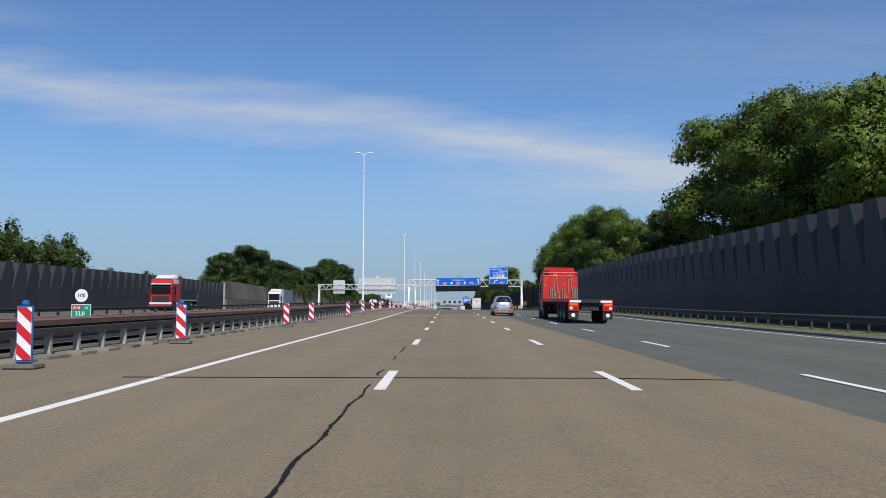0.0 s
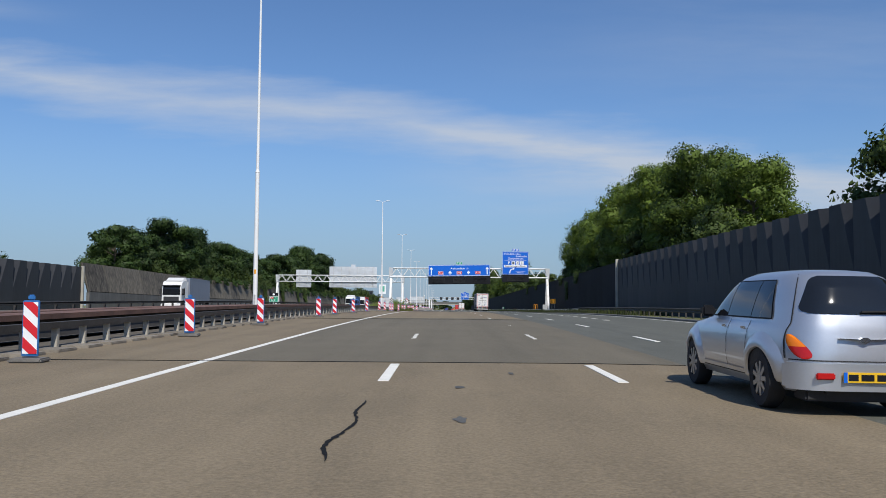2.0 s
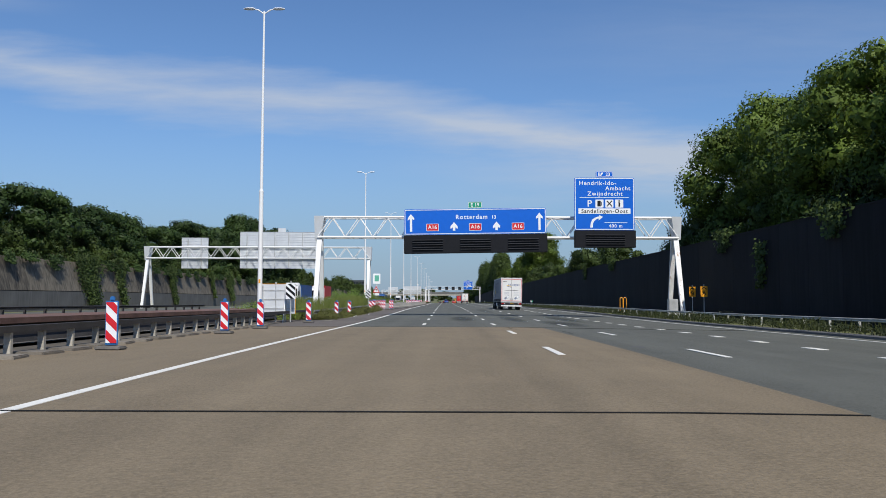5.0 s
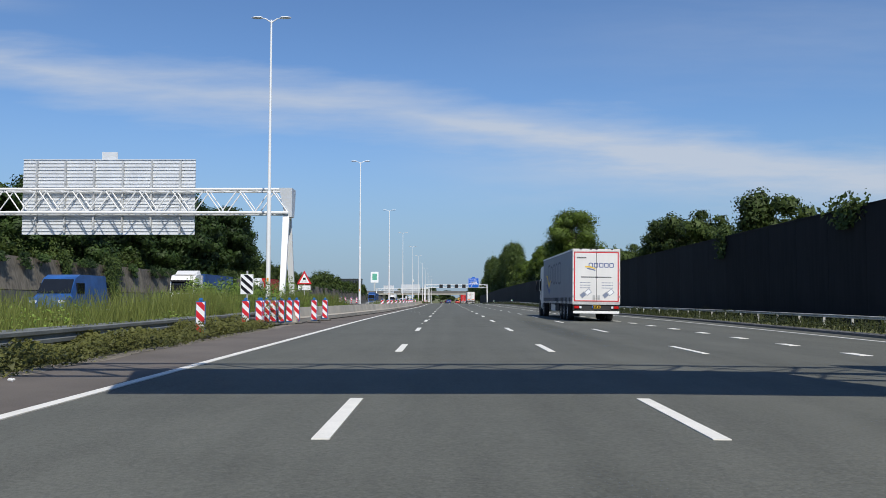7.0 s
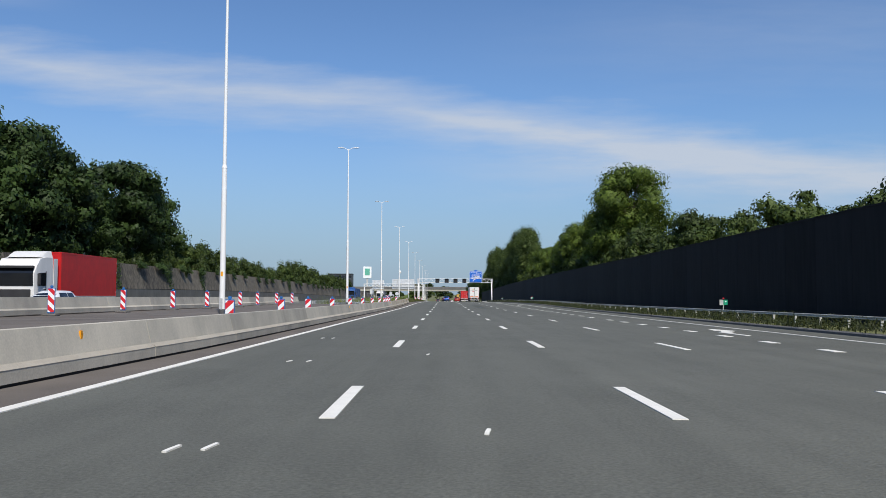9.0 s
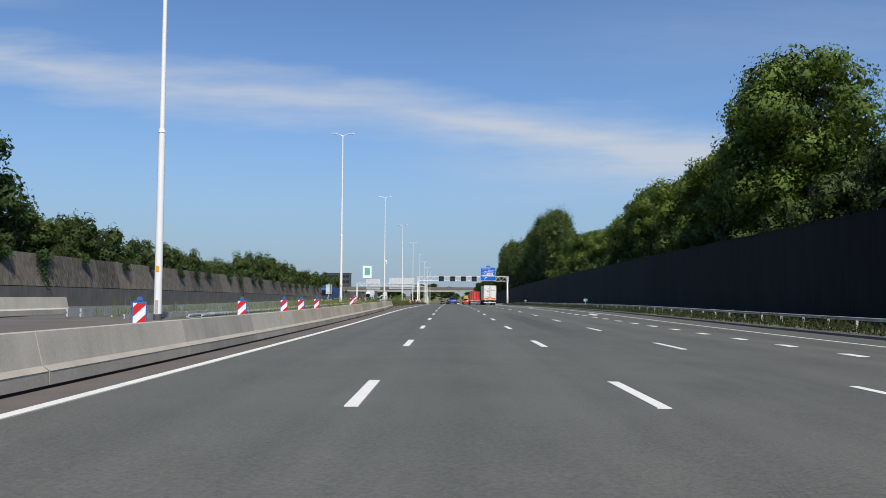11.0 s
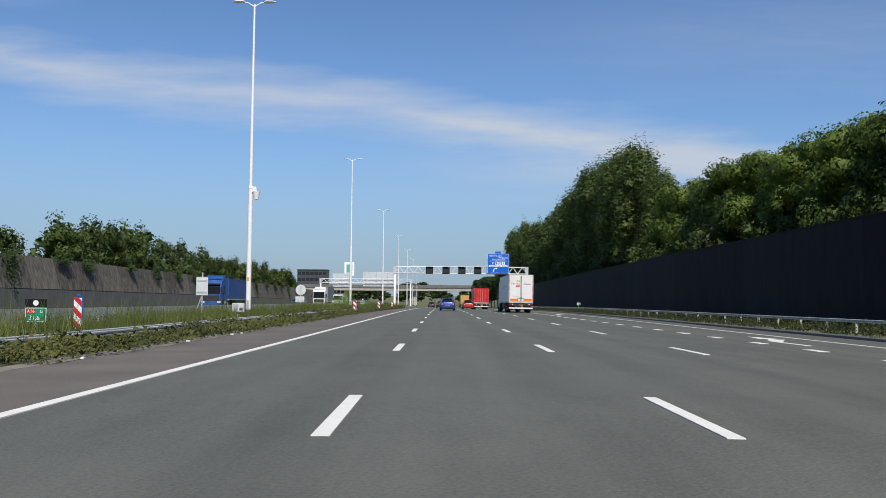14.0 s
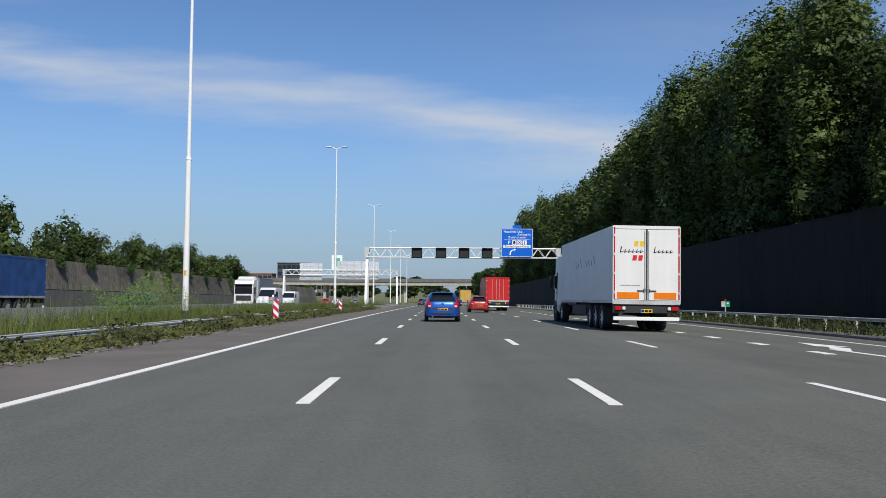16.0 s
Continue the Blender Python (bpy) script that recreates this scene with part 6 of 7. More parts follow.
def semi(m, label, body_mat, cab_mat, L=13.4, top=3.98, deck=1.12, side_mat=None, axles=(2.2, 3.5, 4.8), detail=None, rear="doors", group="lorries on the carriageway", cab_h=3.5, gap=0.9, facing=1, name="lorry", top_mat=None, locks=(0.16, 0.62)):
    """A lorry with a box trailer; the rear stands at y = 0 and the cab beyond the trailer."""
    t = thing(name, m, label, "lorry", group)
    w = 2.55
    part("trailer_body", box(B(), -w / 2, w / 2, 0.04, L, deck, top, 0.02), side_mat or body_mat, t)
    part("roof_edge", box(B(), -w / 2 - 0.015, w / 2 + 0.015, 0.02, L + 0.01, top - 0.10, top + 0.02, 0.02), body_mat, t)
    part("bottom_rail", box(B(), -w / 2 - 0.015, w / 2 + 0.015, 0.05, L, deck - 0.06, deck + 0.06), GALV, t)
    for s in (-1, 1):
        part("rear_door", box(B(), min(s * 0.01, s * 1.22), max(s * 0.01, s * 1.22), -0.02, 0.035, deck + 0.07, top - 0.12, 0.008), body_mat, t)
        for x in locks:
            part("locking_bar", tube(B(), (s * x, -0.045, deck + 0.1), (s * x, -0.045, top - 0.18), 0.016, n=6), GALV, t)
        for k in range(4):
            z = deck + 0.35 + k * (top - deck - 0.7) / 3
            part("hinge", box(B(), *sorted((s * 1.20, s * 1.29)), -0.045, 0.03, z - 0.05, z + 0.05), GALV, t)
        part("corner_post", box(B(), *sorted((s * 1.225, s * 1.285)), -0.03, 0.06, deck - 0.05, top, 0.01), body_mat, t)
        part("mudflap", box(B(), *sorted((s * 0.72, s * 1.18)), 1.45, 1.48, 0.28, 0.85), RUBBER, t)
        part("side_guard", box(B(), *sorted((s * 1.2, s * 1.25)), 5.6, L - 3.4, 0.5, 0.95), CHASSIS, t)
        part("tail_lamp", box(B(), *sorted((s * 0.94, s * 1.20)), -0.06, 0.02, deck - 0.32, deck - 0.17, 0.02), TAIL_RED, t)
        part("reverse_lamp", box(B(), *sorted((s * 0.80, s * 0.92)), -0.06, 0.02, deck - 0.31, deck - 0.18, 0.02), LENS, t)
        for y in axles:
            wheel(t, s * 1.08, y, 0.5, 0.36, GALV, 8)
    part("header", box(B(), -w / 2, w / 2, -0.03, 0.05, top - 0.11, top + 0.02, 0.01), body_mat, t)
    part("rear_sill", box(B(), -w / 2, w / 2, -0.04, 0.1, deck - 0.1, deck + 0.06, 0.01), GALV, t)
    part("rear_beam", box(B(), -w / 2 + 0.02, w / 2 - 0.02, 0.02, 0.15, deck - 0.42, deck - 0.11, 0.01), CHASSIS, t)
    part("underrun_bar", box(B(), -w / 2 + 0.03, w / 2 - 0.03, -0.02, 0.1, 0.42, 0.56, 0.01), WHITE_STEEL, t)
    part("trailer_frame", box(B(), -0.55, 0.55, 0.15, L - 0.3, 0.72, deck - 0.06), CHASSIS, t)
    number_plate(t, 0.78, 0.0, 0.45, 0.14)
    cab(t, L + gap, 2.45, cab_h, cab_mat, top_mat=top_mat)
    if detail:
        detail(t, L, top, deck)
    return t


def tape(t, top, deck, material):
    for s in (-1, 1):
        part("reflective_tape", box(B(), *sorted((s * 1.15, s * 1.21)), -0.028, -0.021, deck + 0.12, top - 0.16), material, t)
    part("reflective_tape", box(B(), -1.21, 1.21, -0.029, -0.022, deck + 0.08, deck + 0.13), material, t)
    part("reflective_tape", box(B(), -1.21, 1.21, -0.029, -0.022, top - 0.19, top - 0.14), material, t)


def swoosh(t, pts_up, pts_dn, m, y0, y1, name, material):
    b = B()
    prism(b, pts_up + pts_dn[::-1], "y", y0, y1)
    return part(name, b, material, t, m=m)


def curtain_detail(t, L, top, deck):
    tape(t, top, deck, SIGN_RED)
    # rear print: swoosh, plain outlines in place of the name, fine address bars and two tilted squares
    swoosh(t, [(-0.62, 2.98), (-0.3, 2.98), (-0.05, 2.86)], [(-0.62, 2.92), (-0.3, 2.90), (-0.05, 2.80)], None, -0.028, -0.0215, "print_swoosh", LOGO_YELLOW)
    swoosh(t, [(-0.5, 2.88), (-0.25, 2.85), (-0.05, 2.76)], [(-0.5, 2.83), (-0.25, 2.79), (-0.05, 2.72)], None, -0.028, -0.0215, "print_swoosh", LOGO_NAVY)
    for k in range(5):
        rim(0.24, 0.26, 0.07, 0.045, 0.0, LOGO_NAVY, face(-0.30 + 0.28 * k, 3.04, -0.0185), t)
    bars(t, -0.82, 0.82, 2.36, 2.42, -0.022, 16, SIGN_BLACK)
    bars(t, -1.05, -0.55, 3.40, 3.48, -0.022, 6, SIGN_BLACK)
    for k in range(3):
        bars(t, -0.9, -0.32, 2.07 - 0.14 * k, 2.11 - 0.14 * k, -0.022, 8, LOGO_GREY)
        bars(t, 0.28, 0.9, 2.07 - 0.14 * k, 2.11 - 0.14 * k, -0.022, 8, LOGO_GREY)
    for x in (-0.72, 0.50):
        for dxx, dzz, rz, mt in ((0, 0, 38, GALV), (0.27, 0.16, 38, LOGO_GREY)):
            sq = part("print_square", box(B(), -0.16, 0.16, -0.13, 0.13, 0, 0.004), mt, t, m=pose(x + dxx, -0.0225, 1.42 + dzz, 90, 0, 0) @ pose(0, 0, 0, 0, 0, rz))
            part("square_edge", box(B(), -0.13, 0.13, -0.10, 0.10, 0.0045, 0.006), SIGN_WHITE if dxx else LOGO_GREY, sq)
    part("door_gap", box(B(), -0.012, 0.012, -0.0235, -0.0205, deck + 0.14, top - 0.2), CHASSIS, t)
    for s in (-1, 1):
        part("door_handle", box(B(), *sorted((s * 0.06, s * 0.2)), -0.04, -0.0205, deck + 0.16, deck + 0.42, 0.01), GALV, t)
    for x in (-0.85, -0.3, 0.0, 0.85):
        part("marker_lamp", box(B(), x - 0.06, x + 0.06, -0.05, 0.0, top - 0.02, top + 0.045, 0.01), SIGN_BLACK, t)
    # side print on the curtain: plain rounded outlines and a swoosh
    for y, w, h in ((10.2, 1.1, 1.35), (8.9, 1.0, 1.1), (7.75, 0.9, 1.3), (6.6, 0.95, 1.3), (5.25, 1.25, 1.35)):
        rim(w, h, 0.3, 0.13, 0.0, LOGO_DARK, pose(-1.2755, y, 2.75, 90, 0, -90), t)
    for pts_, mt, lift in (([(11.9, 2.75), (11.2, 2.55), (10.3, 1.85), (9.2, 2.45), (10.3, 2.2), (11.1, 2.75)], LOGO_YELLOW, 0.003), ([(11.7, 2.1), (10.6, 1.75), (10.2, 1.45), (9.6, 1.75), (10.5, 1.95), (11.2, 2.2)], LOGO_NAVY, 0.0045)):
        part("print_swoosh", prism(B(), pts_, "x", -1.279 - lift, -1.278), mt, t)
    bm_ = mesh_of("strap", box(B(), -0.012, 0.012, -0.025, 0.025, -0.28, 0.18), CHASSIS)
    for s in (-1, 1):
        for k in range(24):
            part("strap", bm_, None, t, m=pose(s * 1.292, 0.5 + k * (L - 1) / 23, deck + 0.1))
    part("tool_box", box(B(), -1.26, -1.2, 7.2, 9.2, 0.45, 0.92, 0.02), TRUCKWHITE, t)


def boxvan_detail(t, L, top, deck):
    for s in (-1, 1):
        part("reflective_tape", box(B(), *sorted((s * 1.20, s * 1.25)), -0.036, -0.031, deck + 0.1, top - 0.05), TAIL_RED, t)
        part("reflector_panel", box(B(), *sorted((s * 0.28, s * 1.12)), -0.034, -0.0205, deck + 0.12, deck + 0.36), TAIL_AMBER, t, "orange reflective panel")
    part("door_gap", box(B(), -0.035, 0.035, -0.024, -0.0205, deck + 0.08, top - 0.12), CHASSIS, t)
    for x, z, mt in ((-0.40, 3.32, LOGO_YELLOW), (-0.18, 3.32, LOGO_YELLOW), (-0.46, 2.78, SIGN_RED), (-0.24, 2.78, SIGN_RED)):
        b = B()
        prism(b, [(-0.09, -0.1), (0.07, -0.1), (0.1, 0.1), (-0.06, 0.1)], "z", 0, 0.004)
        part("print_square", b, mt, t, m=pose(x, -0.021, z, 90))
    # plain slanting strokes in place of the two painted names
    for x0, n in ((-1.0, 6), (0.28, 5)):
        for k in range(n):
            h = 0.24 if k == 0 else 0.13
            st = B()
            prism(st, [(-0.025, 0), (0.02, 0), (0.06, h), (0.03, h)], "z", 0, 0.003)
            prism(st, [(0.02, 0), (0.12, 0.05), (0.13, 0.08), (0.01, 0.03)], "z", 0, 0.003)
            part("print_stroke", st, SIGN_BLACK, t, m=pose(x0 + 0.15 * k, -0.021, 2.97, 90))
    bars(t, -1.0, -0.25, 1.72, 1.76, -0.021, 14, LOGO_GREY)
    for s in (-1, 1):
        part("door_handle", box(B(), *sorted((s * 0.1, s * 0.36)), -0.05, -0.0205, deck + 0.40, deck + 0.44), CHASSIS, t)
        part("keeper", box(B(), *sorted((s * 0.05, s * 0.12)), -0.05, -0.0205, deck + 0.36, deck + 0.5), CHASSIS, t)
    b = B()
    for k, (u, v) in enumerate(((3.4, 3.9), (4.1, 4.5), (4.7, 5.1), (5.3, 5.7), (6.6, 7.1), (7.3, 7.7), (7.9, 8.3))):
        prism(b, [(u, 2.62), (u + 0.12, 2.62), (v, 3.05 if k in (0, 4) else 2.9), (v - 0.14, 3.05 if k in (0, 4) else 2.9)], "x", -1.281, -1.2755)
    part("print_stroke", b, LOGO_GREY, t)


semi(road_pose(8.3, 247.8, 0.3), "grey curtain-sided lorry trailer with red edging and white rear doors", TRUCKWHITE, TRUCKWHITE, side_mat=CURTAIN, detail=curtain_detail, locks=(), top=3.90, deck=1.0)
semi(road_pose(8.5, 495.6, 0.5), "white box lorry with orange reflectors and double rear doors", TRUCKWHITE, TRUCKWHITE, side_mat=TRUCKWHITE, detail=boxvan_detail, L=12.6, locks=(0.075,))
semi(road_pose(7.3, 558, 1.0), "red box lorry far ahead on the motorway", TRUCKRED, TRUCKRED, L=9, top=3.7)
semi(road_pose(7.4, 668, 1.0), "ochre box lorry far ahead on the motorway", TRUCKYELLOW, TRUCKYELLOW, L=9, top=3.8)


def flatbed(m):
    t = thing("flatbed_lorry", m, "red tractor with a black flatbed trailer, stakes and straps", "lorry", "lorries on the carriageway")
    L = 13.2
    part("deck", box(B(), -1.27, 1.27, 0, L, 1.18, 1.38, 0.01), CHASSIS, t, "black flat deck")
    part("deck_rail", box(B(), -1.29, -1.271, 0, L, 1.24, 1.33), TRUCKRED, t)
    part("trailer_frame", box(B(), -0.5, 0.5, 0.2, L, 0.75, 1.17), CHASSIS, t)
    for s in (-1, 1):
        for y in (2.0, 3.35, 4.7):
            wheel(t, s * 1.08, y, 0.5, 0.36, GALV, 8)
        part("lamp_board", box(B(), *sorted((s * 0.68, s * 1.26)), -0.06, 0.0, 0.72, 1.36, 0.01), TRUCKRED, t)
        part("reflector_panel", box(B(), *sorted((s * 0.75, s * 1.2)), -0.075, -0.061, 1.03, 1.14), TAIL_AMBER, t)
        part("white_panel", box(B(), *sorted((s * 0.55, s * 1.2)), -0.075, -0.061, 1.20, 1.32), SIGN_WHITE, t)
        part("tail_lamp", box(B(), *sorted((s * 0.75, s * 1.0)), -0.08, -0.061, 0.8, 0.95), TAIL_RED, t)
        part("reverse_lamp", box(B(), *sorted((s * 1.03, s * 1.2)), -0.08, -0.061, 0.8, 0.95), LENS, t)
        part("mudflap", box(B(), *sorted((s * 0.7, s * 1.25)), 0.02, 0.05, 0.25, 0.70), RUBBER, t)
        part("limit_disc", tube(B(), (s * 0.98, 0.015, 0.48), (s * 0.98, 0.005, 0.48), 0.11, n=16), SIGN_WHITE, t)
    y0 = L
    # headboard with stakes and straps
    part("headboard", box(B(), -1.25, 1.25, y0 - 0.08, y0 + 0.02, 1.38, 3.02, 0.01), SCRAPED, t, "scraped and faded red headboard")
    for z in (3.08, 3.32):
        part("headboard_rail", tube(B(), (-1.25, y0 - 0.06, z), (1.25, y0 - 0.06, z), 0.03, n=8), TRUCKRED, t)
    for x in (-1.22, -0.62, 0.0, 0.62, 1.22):
        part("headboard_post", box(B(), x - 0.03, x + 0.03, y0 - 0.09, y0 - 0.03, 2.9, 3.34), TRUCKRED, t)
    for x, h in ((-0.72, 2.22), (-0.60, 2.20), (-0.43, 2.05), (-0.12, 1.98), (0.12, 2.2), (0.28, 2.16), (0.86, 2.24), (0.97, 2.2), (1.08, 2.26), (1.19, 2.2)):
        part("stake", box(B(), x - 0.042, x + 0.042, y0 - 0.2, y0 - 0.11, 1.38, h, 0.008), STAKE, t)
    for x in (-0.50, -0.32, 0.52, 0.74):
        # a twisted rope that hangs from a knot on the upper rail
        b = B()
        for turn in (0, math.pi):
            prev = None
            for k in range(25):
                a = turn + k * 0.75
                p = Vector((x + 0.10 * (k / 24) * (1 if x in (-0.32, 0.74) else 0.3) + 0.016 * math.cos(a), y0 - 0.15 + 0.016 * math.sin(a), 3.12 - 0.05 * k))
                if prev:
                    tube(b, prev, p, 0.021, n=5)
                prev = p
        part("rope", b, ROPE, t, "tan lashing rope hanging in a twist")
    for x in (-0.40, 0.64):
        kn = B()
        for j in range(3):
            tube(kn, (x - 0.11 + 0.03 * j, y0 - 0.13, 3.07 + 0.04 * j), (x + 0.12 - 0.02 * j, y0 - 0.13, 3.10 + 0.035 * j), 0.032, n=7)
        part("knot", kn, ROPE, t, "rope knot on the headboard rail")
    cab(t, L + 0.7, 2.5, 3.30, TRUCKRED, True)
    part("cab_rear_wall", box(B(), -1.22, 1.22, L + 0.62, L + 0.72, 1.0, 3.16, 0.02), SCRAPED, t)
    for k in range(14):
        part("air_intake_rib", box(B(), -1.27, -1.0, L + 0.5, L + 0.62, 1.5 + 0.13 * k, 1.58 + 0.13 * k, 0.01), CHASSIS, t)
    part("roof_fairing", box(B(), -1.26, -0.72, L + 0.55, L + 1.25, 3.20, 3.50, 0.06), CHASSIS, t, "dark grey corner of the roof fairing")
    return t


flatbed(road_pose(8.15, 47.2, 0))


# oncoming traffic on the far carriageway
def oncoming(x, y, label, body, cabm, L=12, top=3.9, top_mat=None):
    return semi(pose(x, y, gz(y) + 0.008, -slope(y), 0, 180), label, body, cabm, L=L, top=top, group="oncoming lorries", top_mat=top_mat)


oncoming(-31.0, 91 + 9, "red and white tractor with low dark trailer on oncoming carriageway", CHASSIS, TRUCKRED, 6, 2.2, TRUCKWHITE)
oncoming(-33.0, 161 + 12, "white lorry with a grey trailer on the oncoming carriageway", CURTAIN, TRUCKWHITE, 9)
oncoming(-25.0, 309 + 14, "red box lorry on the oncoming carriageway", TRUCKRED, TRUCKWHITE, 9)
oncoming(-25.0, 282 + 15, "blue lorry with a white cab on the oncoming carriageway", TRUCKBLUE, TRUCKWHITE, 11, 3.6)
oncoming(-26.5, 505 + 15, "blue lorry with a blue trailer on the oncoming carriageway", TRUCKBLUE, TRUCKBLUE, 12, 3.6)
oncoming(-23.0, 566 + 14, "grey box lorry with a white cab on the oncoming carriageway", CURTAIN, TRUCKWHITE, 9, 3.8)


def van(m, label, color):
    t = thing("van", m, label, "van", "oncoming vans")
    b = loft(B(), [[(-0.95, y, 0.3), (0.95, y, 0.3), (0.98, y, 1.2), (0.85, y, z), (-0.85, y, z), (-0.98, y, 1.2)] for y, z in ((0, 2.35), (0.1, 2.4), (3.4, 2.4), (3.9, 2.2), (4.5, 1.4), (5.1, 1.15), (5.25, 0.9))])
    part("body", b, color, t, smooth=True)
    ws = B()
    loft(ws, [[(-0.78, 3.95, 2.1), (0.78, 3.95, 2.1), (0.78, 4.0, 2.15), (-0.78, 4.0, 2.15)], [(-0.86, 4.5, 1.42), (0.86, 4.5, 1.42), (0.86, 4.56, 1.44), (-0.86, 4.56, 1.44)]])
    part("windscreen", ws, GLASS, t)
    for s in (-1, 1):
        part("side_window", box(B(), *sorted((s * 0.9, s * 0.985)), 3.1, 3.95, 1.4, 1.95), GLASS, t)
        part("headlamp", box(B(), *sorted((s * 0.55, s * 0.9)), 5.05, 5.24, 0.85, 1.05, 0.02), LENS, t)
        for y in (1.0, 4.3):
            wheel(t, s * 0.86, y, 0.34, 0.22)
    part("bumper", box(B(), -0.95, 0.95, 5.1, 5.32, 0.32, 0.65, 0.04), CHASSIS, t)
    return t


for x, y, lb, c in ((-18.3, 563, "white van on the oncoming carriageway", WHITECAR), (-22.3, 600, "white van on the oncoming carriageway", WHITECAR), (-20, 250, "blue van on the oncoming carriageway", TRUCKBLUE), (-26, 620, "white van on the oncoming carriageway", WHITECAR)):
    van(pose(x, y, gz(y) + 0.008, -slope(y), 0, 180), lb, c)
for x, y, mt, lb in ((-22, 311, WHITECAR, "white car on the oncoming carriageway"), (-19, 268, SILVER, "silver car on the oncoming carriageway"), (-18.5, 520, DARKCAR, "dark car on the oncoming carriageway"), (-22, 640, REDCAR, "red car on the oncoming carriageway"), (-18.4, 665, SILVER, "silver car on the oncoming carriageway"), (-26, 690, WHITECAR, "white car on the oncoming carriageway"), (-18.6, 700, DARKCAR, "dark car on the oncoming carriageway")):
    h2 = dict(hatch)
    h2["group"] = "oncoming cars"
    car(pose(x, y, gz(y) + 0.008, -slope(y), 0, 180), mt, label=lb, **h2)

# ---- trees and plants ----
rng = np.random.default_rng(7)
LUSH = leaf_mat("lush_weed_leaves", (0.034, 0.074, 0.012), (0.205, 0.295, 0.050))


def leaf_mesh(name, pts, normals, size, material, long=1.5, sides=4, rounded_by=0.0):
    """Small leaf blades at the given points, one island each; three-sided where they are many."""
    n = len(pts)
    nr = normals + rng.normal(0, 0.45, (n, 3))
    if rounded_by:
        nr = normals + rng.normal(0, 0.38, (n, 3))
    nr /= np.linalg.norm(nr, axis=1)[:, None] + 1e-9
    a = np.cross(nr, rng.normal(0, 1, (n, 3)))
    a /= np.linalg.norm(a, axis=1)[:, None] + 1e-9
    b = np.cross(nr, a)
    s = (size * rng.uniform(0.6, 1.35, n))[:, None]
    v = np.empty((n, sides, 3))
    if sides == 3:
        v[:, 0], v[:, 1], v[:, 2] = pts - a * s * long / 2, pts + b * s * 0.9 + nr * s * 0.15, pts + a * s * long / 2
    else:
        v[:, 0], v[:, 2] = pts - a * s * long / 2, pts + a * s * long / 2
        v[:, 1], v[:, 3] = pts + b * s * 0.5 + nr * s * 0.18, pts - b * s * 0.5 + nr * s * 0.18
    me = bpy.data.meshes.new(name)
    me.vertices.add(n * sides)
    me.vertices.foreach_set("co", v.reshape(-1))
    me.loops.add(n * sides)
    me.loops.foreach_set("vertex_index", np.arange(n * sides, dtype=np.int32))
    me.polygons.add(n)
    me.polygons.foreach_set("loop_start", np.arange(0, n * sides, sides, dtype=np.int32))
    me.update(calc_edges=True)
    if rounded_by:
        # the leaves of a clump take the light like the clump that they make up
        q = nr * (1 - rounded_by) + normals * rounded_by
        q /= np.linalg.norm(q, axis=1)[:, None] + 1e-9
        flip = np.sign(np.einsum("ij,ij->i", np.cross(v[:, 1] - v[:, 0], v[:, 2] - v[:, 0]), q))
        if (flip < 0).any():
            v[flip < 0] = v[flip < 0][:, ::-1]
            me.vertices.foreach_set("co", v.reshape(-1))
        me.normals_split_custom_set_from_vertices(np.repeat(q, sides, axis=0))
    me.materials.append(material)
    return me


def lobes(n, h, base, r, kind):
    out = []
    for k in range(n):
        if kind == "poplar":
            u = (k + rng.uniform(0, 1)) / n
            z = base + (h - base) * (0.03 + 0.9 * u)
            env = r * (0.45 + 0.9 * math.sin(math.pi * min(1, 0.18 + 0.82 * u)) ** 0.8) * 0.75
            a = rng.uniform(0, 2 * math.pi)
            d = env * rng.uniform(0.25, 0.8)
            out.append((d * math.cos(a), d * math.sin(a), z, r * rng.uniform(0.20, 0.38), r * rng.uniform(0.5, 0.95)))
        elif kind == "bushy":
            # young stems that each end in an upright shoot
            u = rng.uniform(0, 1)
            a = rng.uniform(0, 2 * math.pi)
            d = r * rng.uniform(0.1, 0.9)
            z = base + (h - base) * (0.1 + 0.78 * u * (1 - 0.45 * (d / r) ** 2))
            q = r * rng.uniform(0.13, 0.27)
            out.append((d * math.cos(a), d * math.sin(a), z, q, q * rng.uniform(1.0, 2.0)))
        else:
            u = rng.uniform(0, 1)
            z = base + (h - base) * (0.06 + 0.8 * u)
            env = r * math.sqrt(max(0.05, 1 - (2 * (0.15 + 0.8 * u) - 1) ** 2))
            a = rng.uniform(0, 2 * math.pi)
            d = env * rng.uniform(0.3, 0.85)
            q = r * rng.uniform(0.19, 0.38)
            out.append((d * math.cos(a), d * math.sin(a), z, q, q * rng.uniform(0.6, 0.95)))
    return out


def crown_points(n, lob):
    w = np.array([l[3] ** 2 for l in lob])
    idx = rng.choice(len(lob), n, p=w / w.sum())
    L = np.array(lob)[idx]
    d = rng.normal(0, 1, (n, 3))
    d /= np.linalg.norm(d, axis=1)[:, None]
    inner = rng.uniform(0, 1, n) > 0.86
    rad = np.where(inner, rng.uniform(0.3, 0.72, n), rng.uniform(0.80, 1.06, n))
    wob = 1 + 0.22 * np.sin(d[:, 0] * 5 + L[:, 2]) * np.cos(d[:, 1] * 6 + L[:, 0])
    p = L[:, :3] + d * (rad * wob)[:, None] * np.stack([L[:, 3], L[:, 3], L[:, 4]], 1)
    return p, d, np.where(inner, 2.6, 1.0)


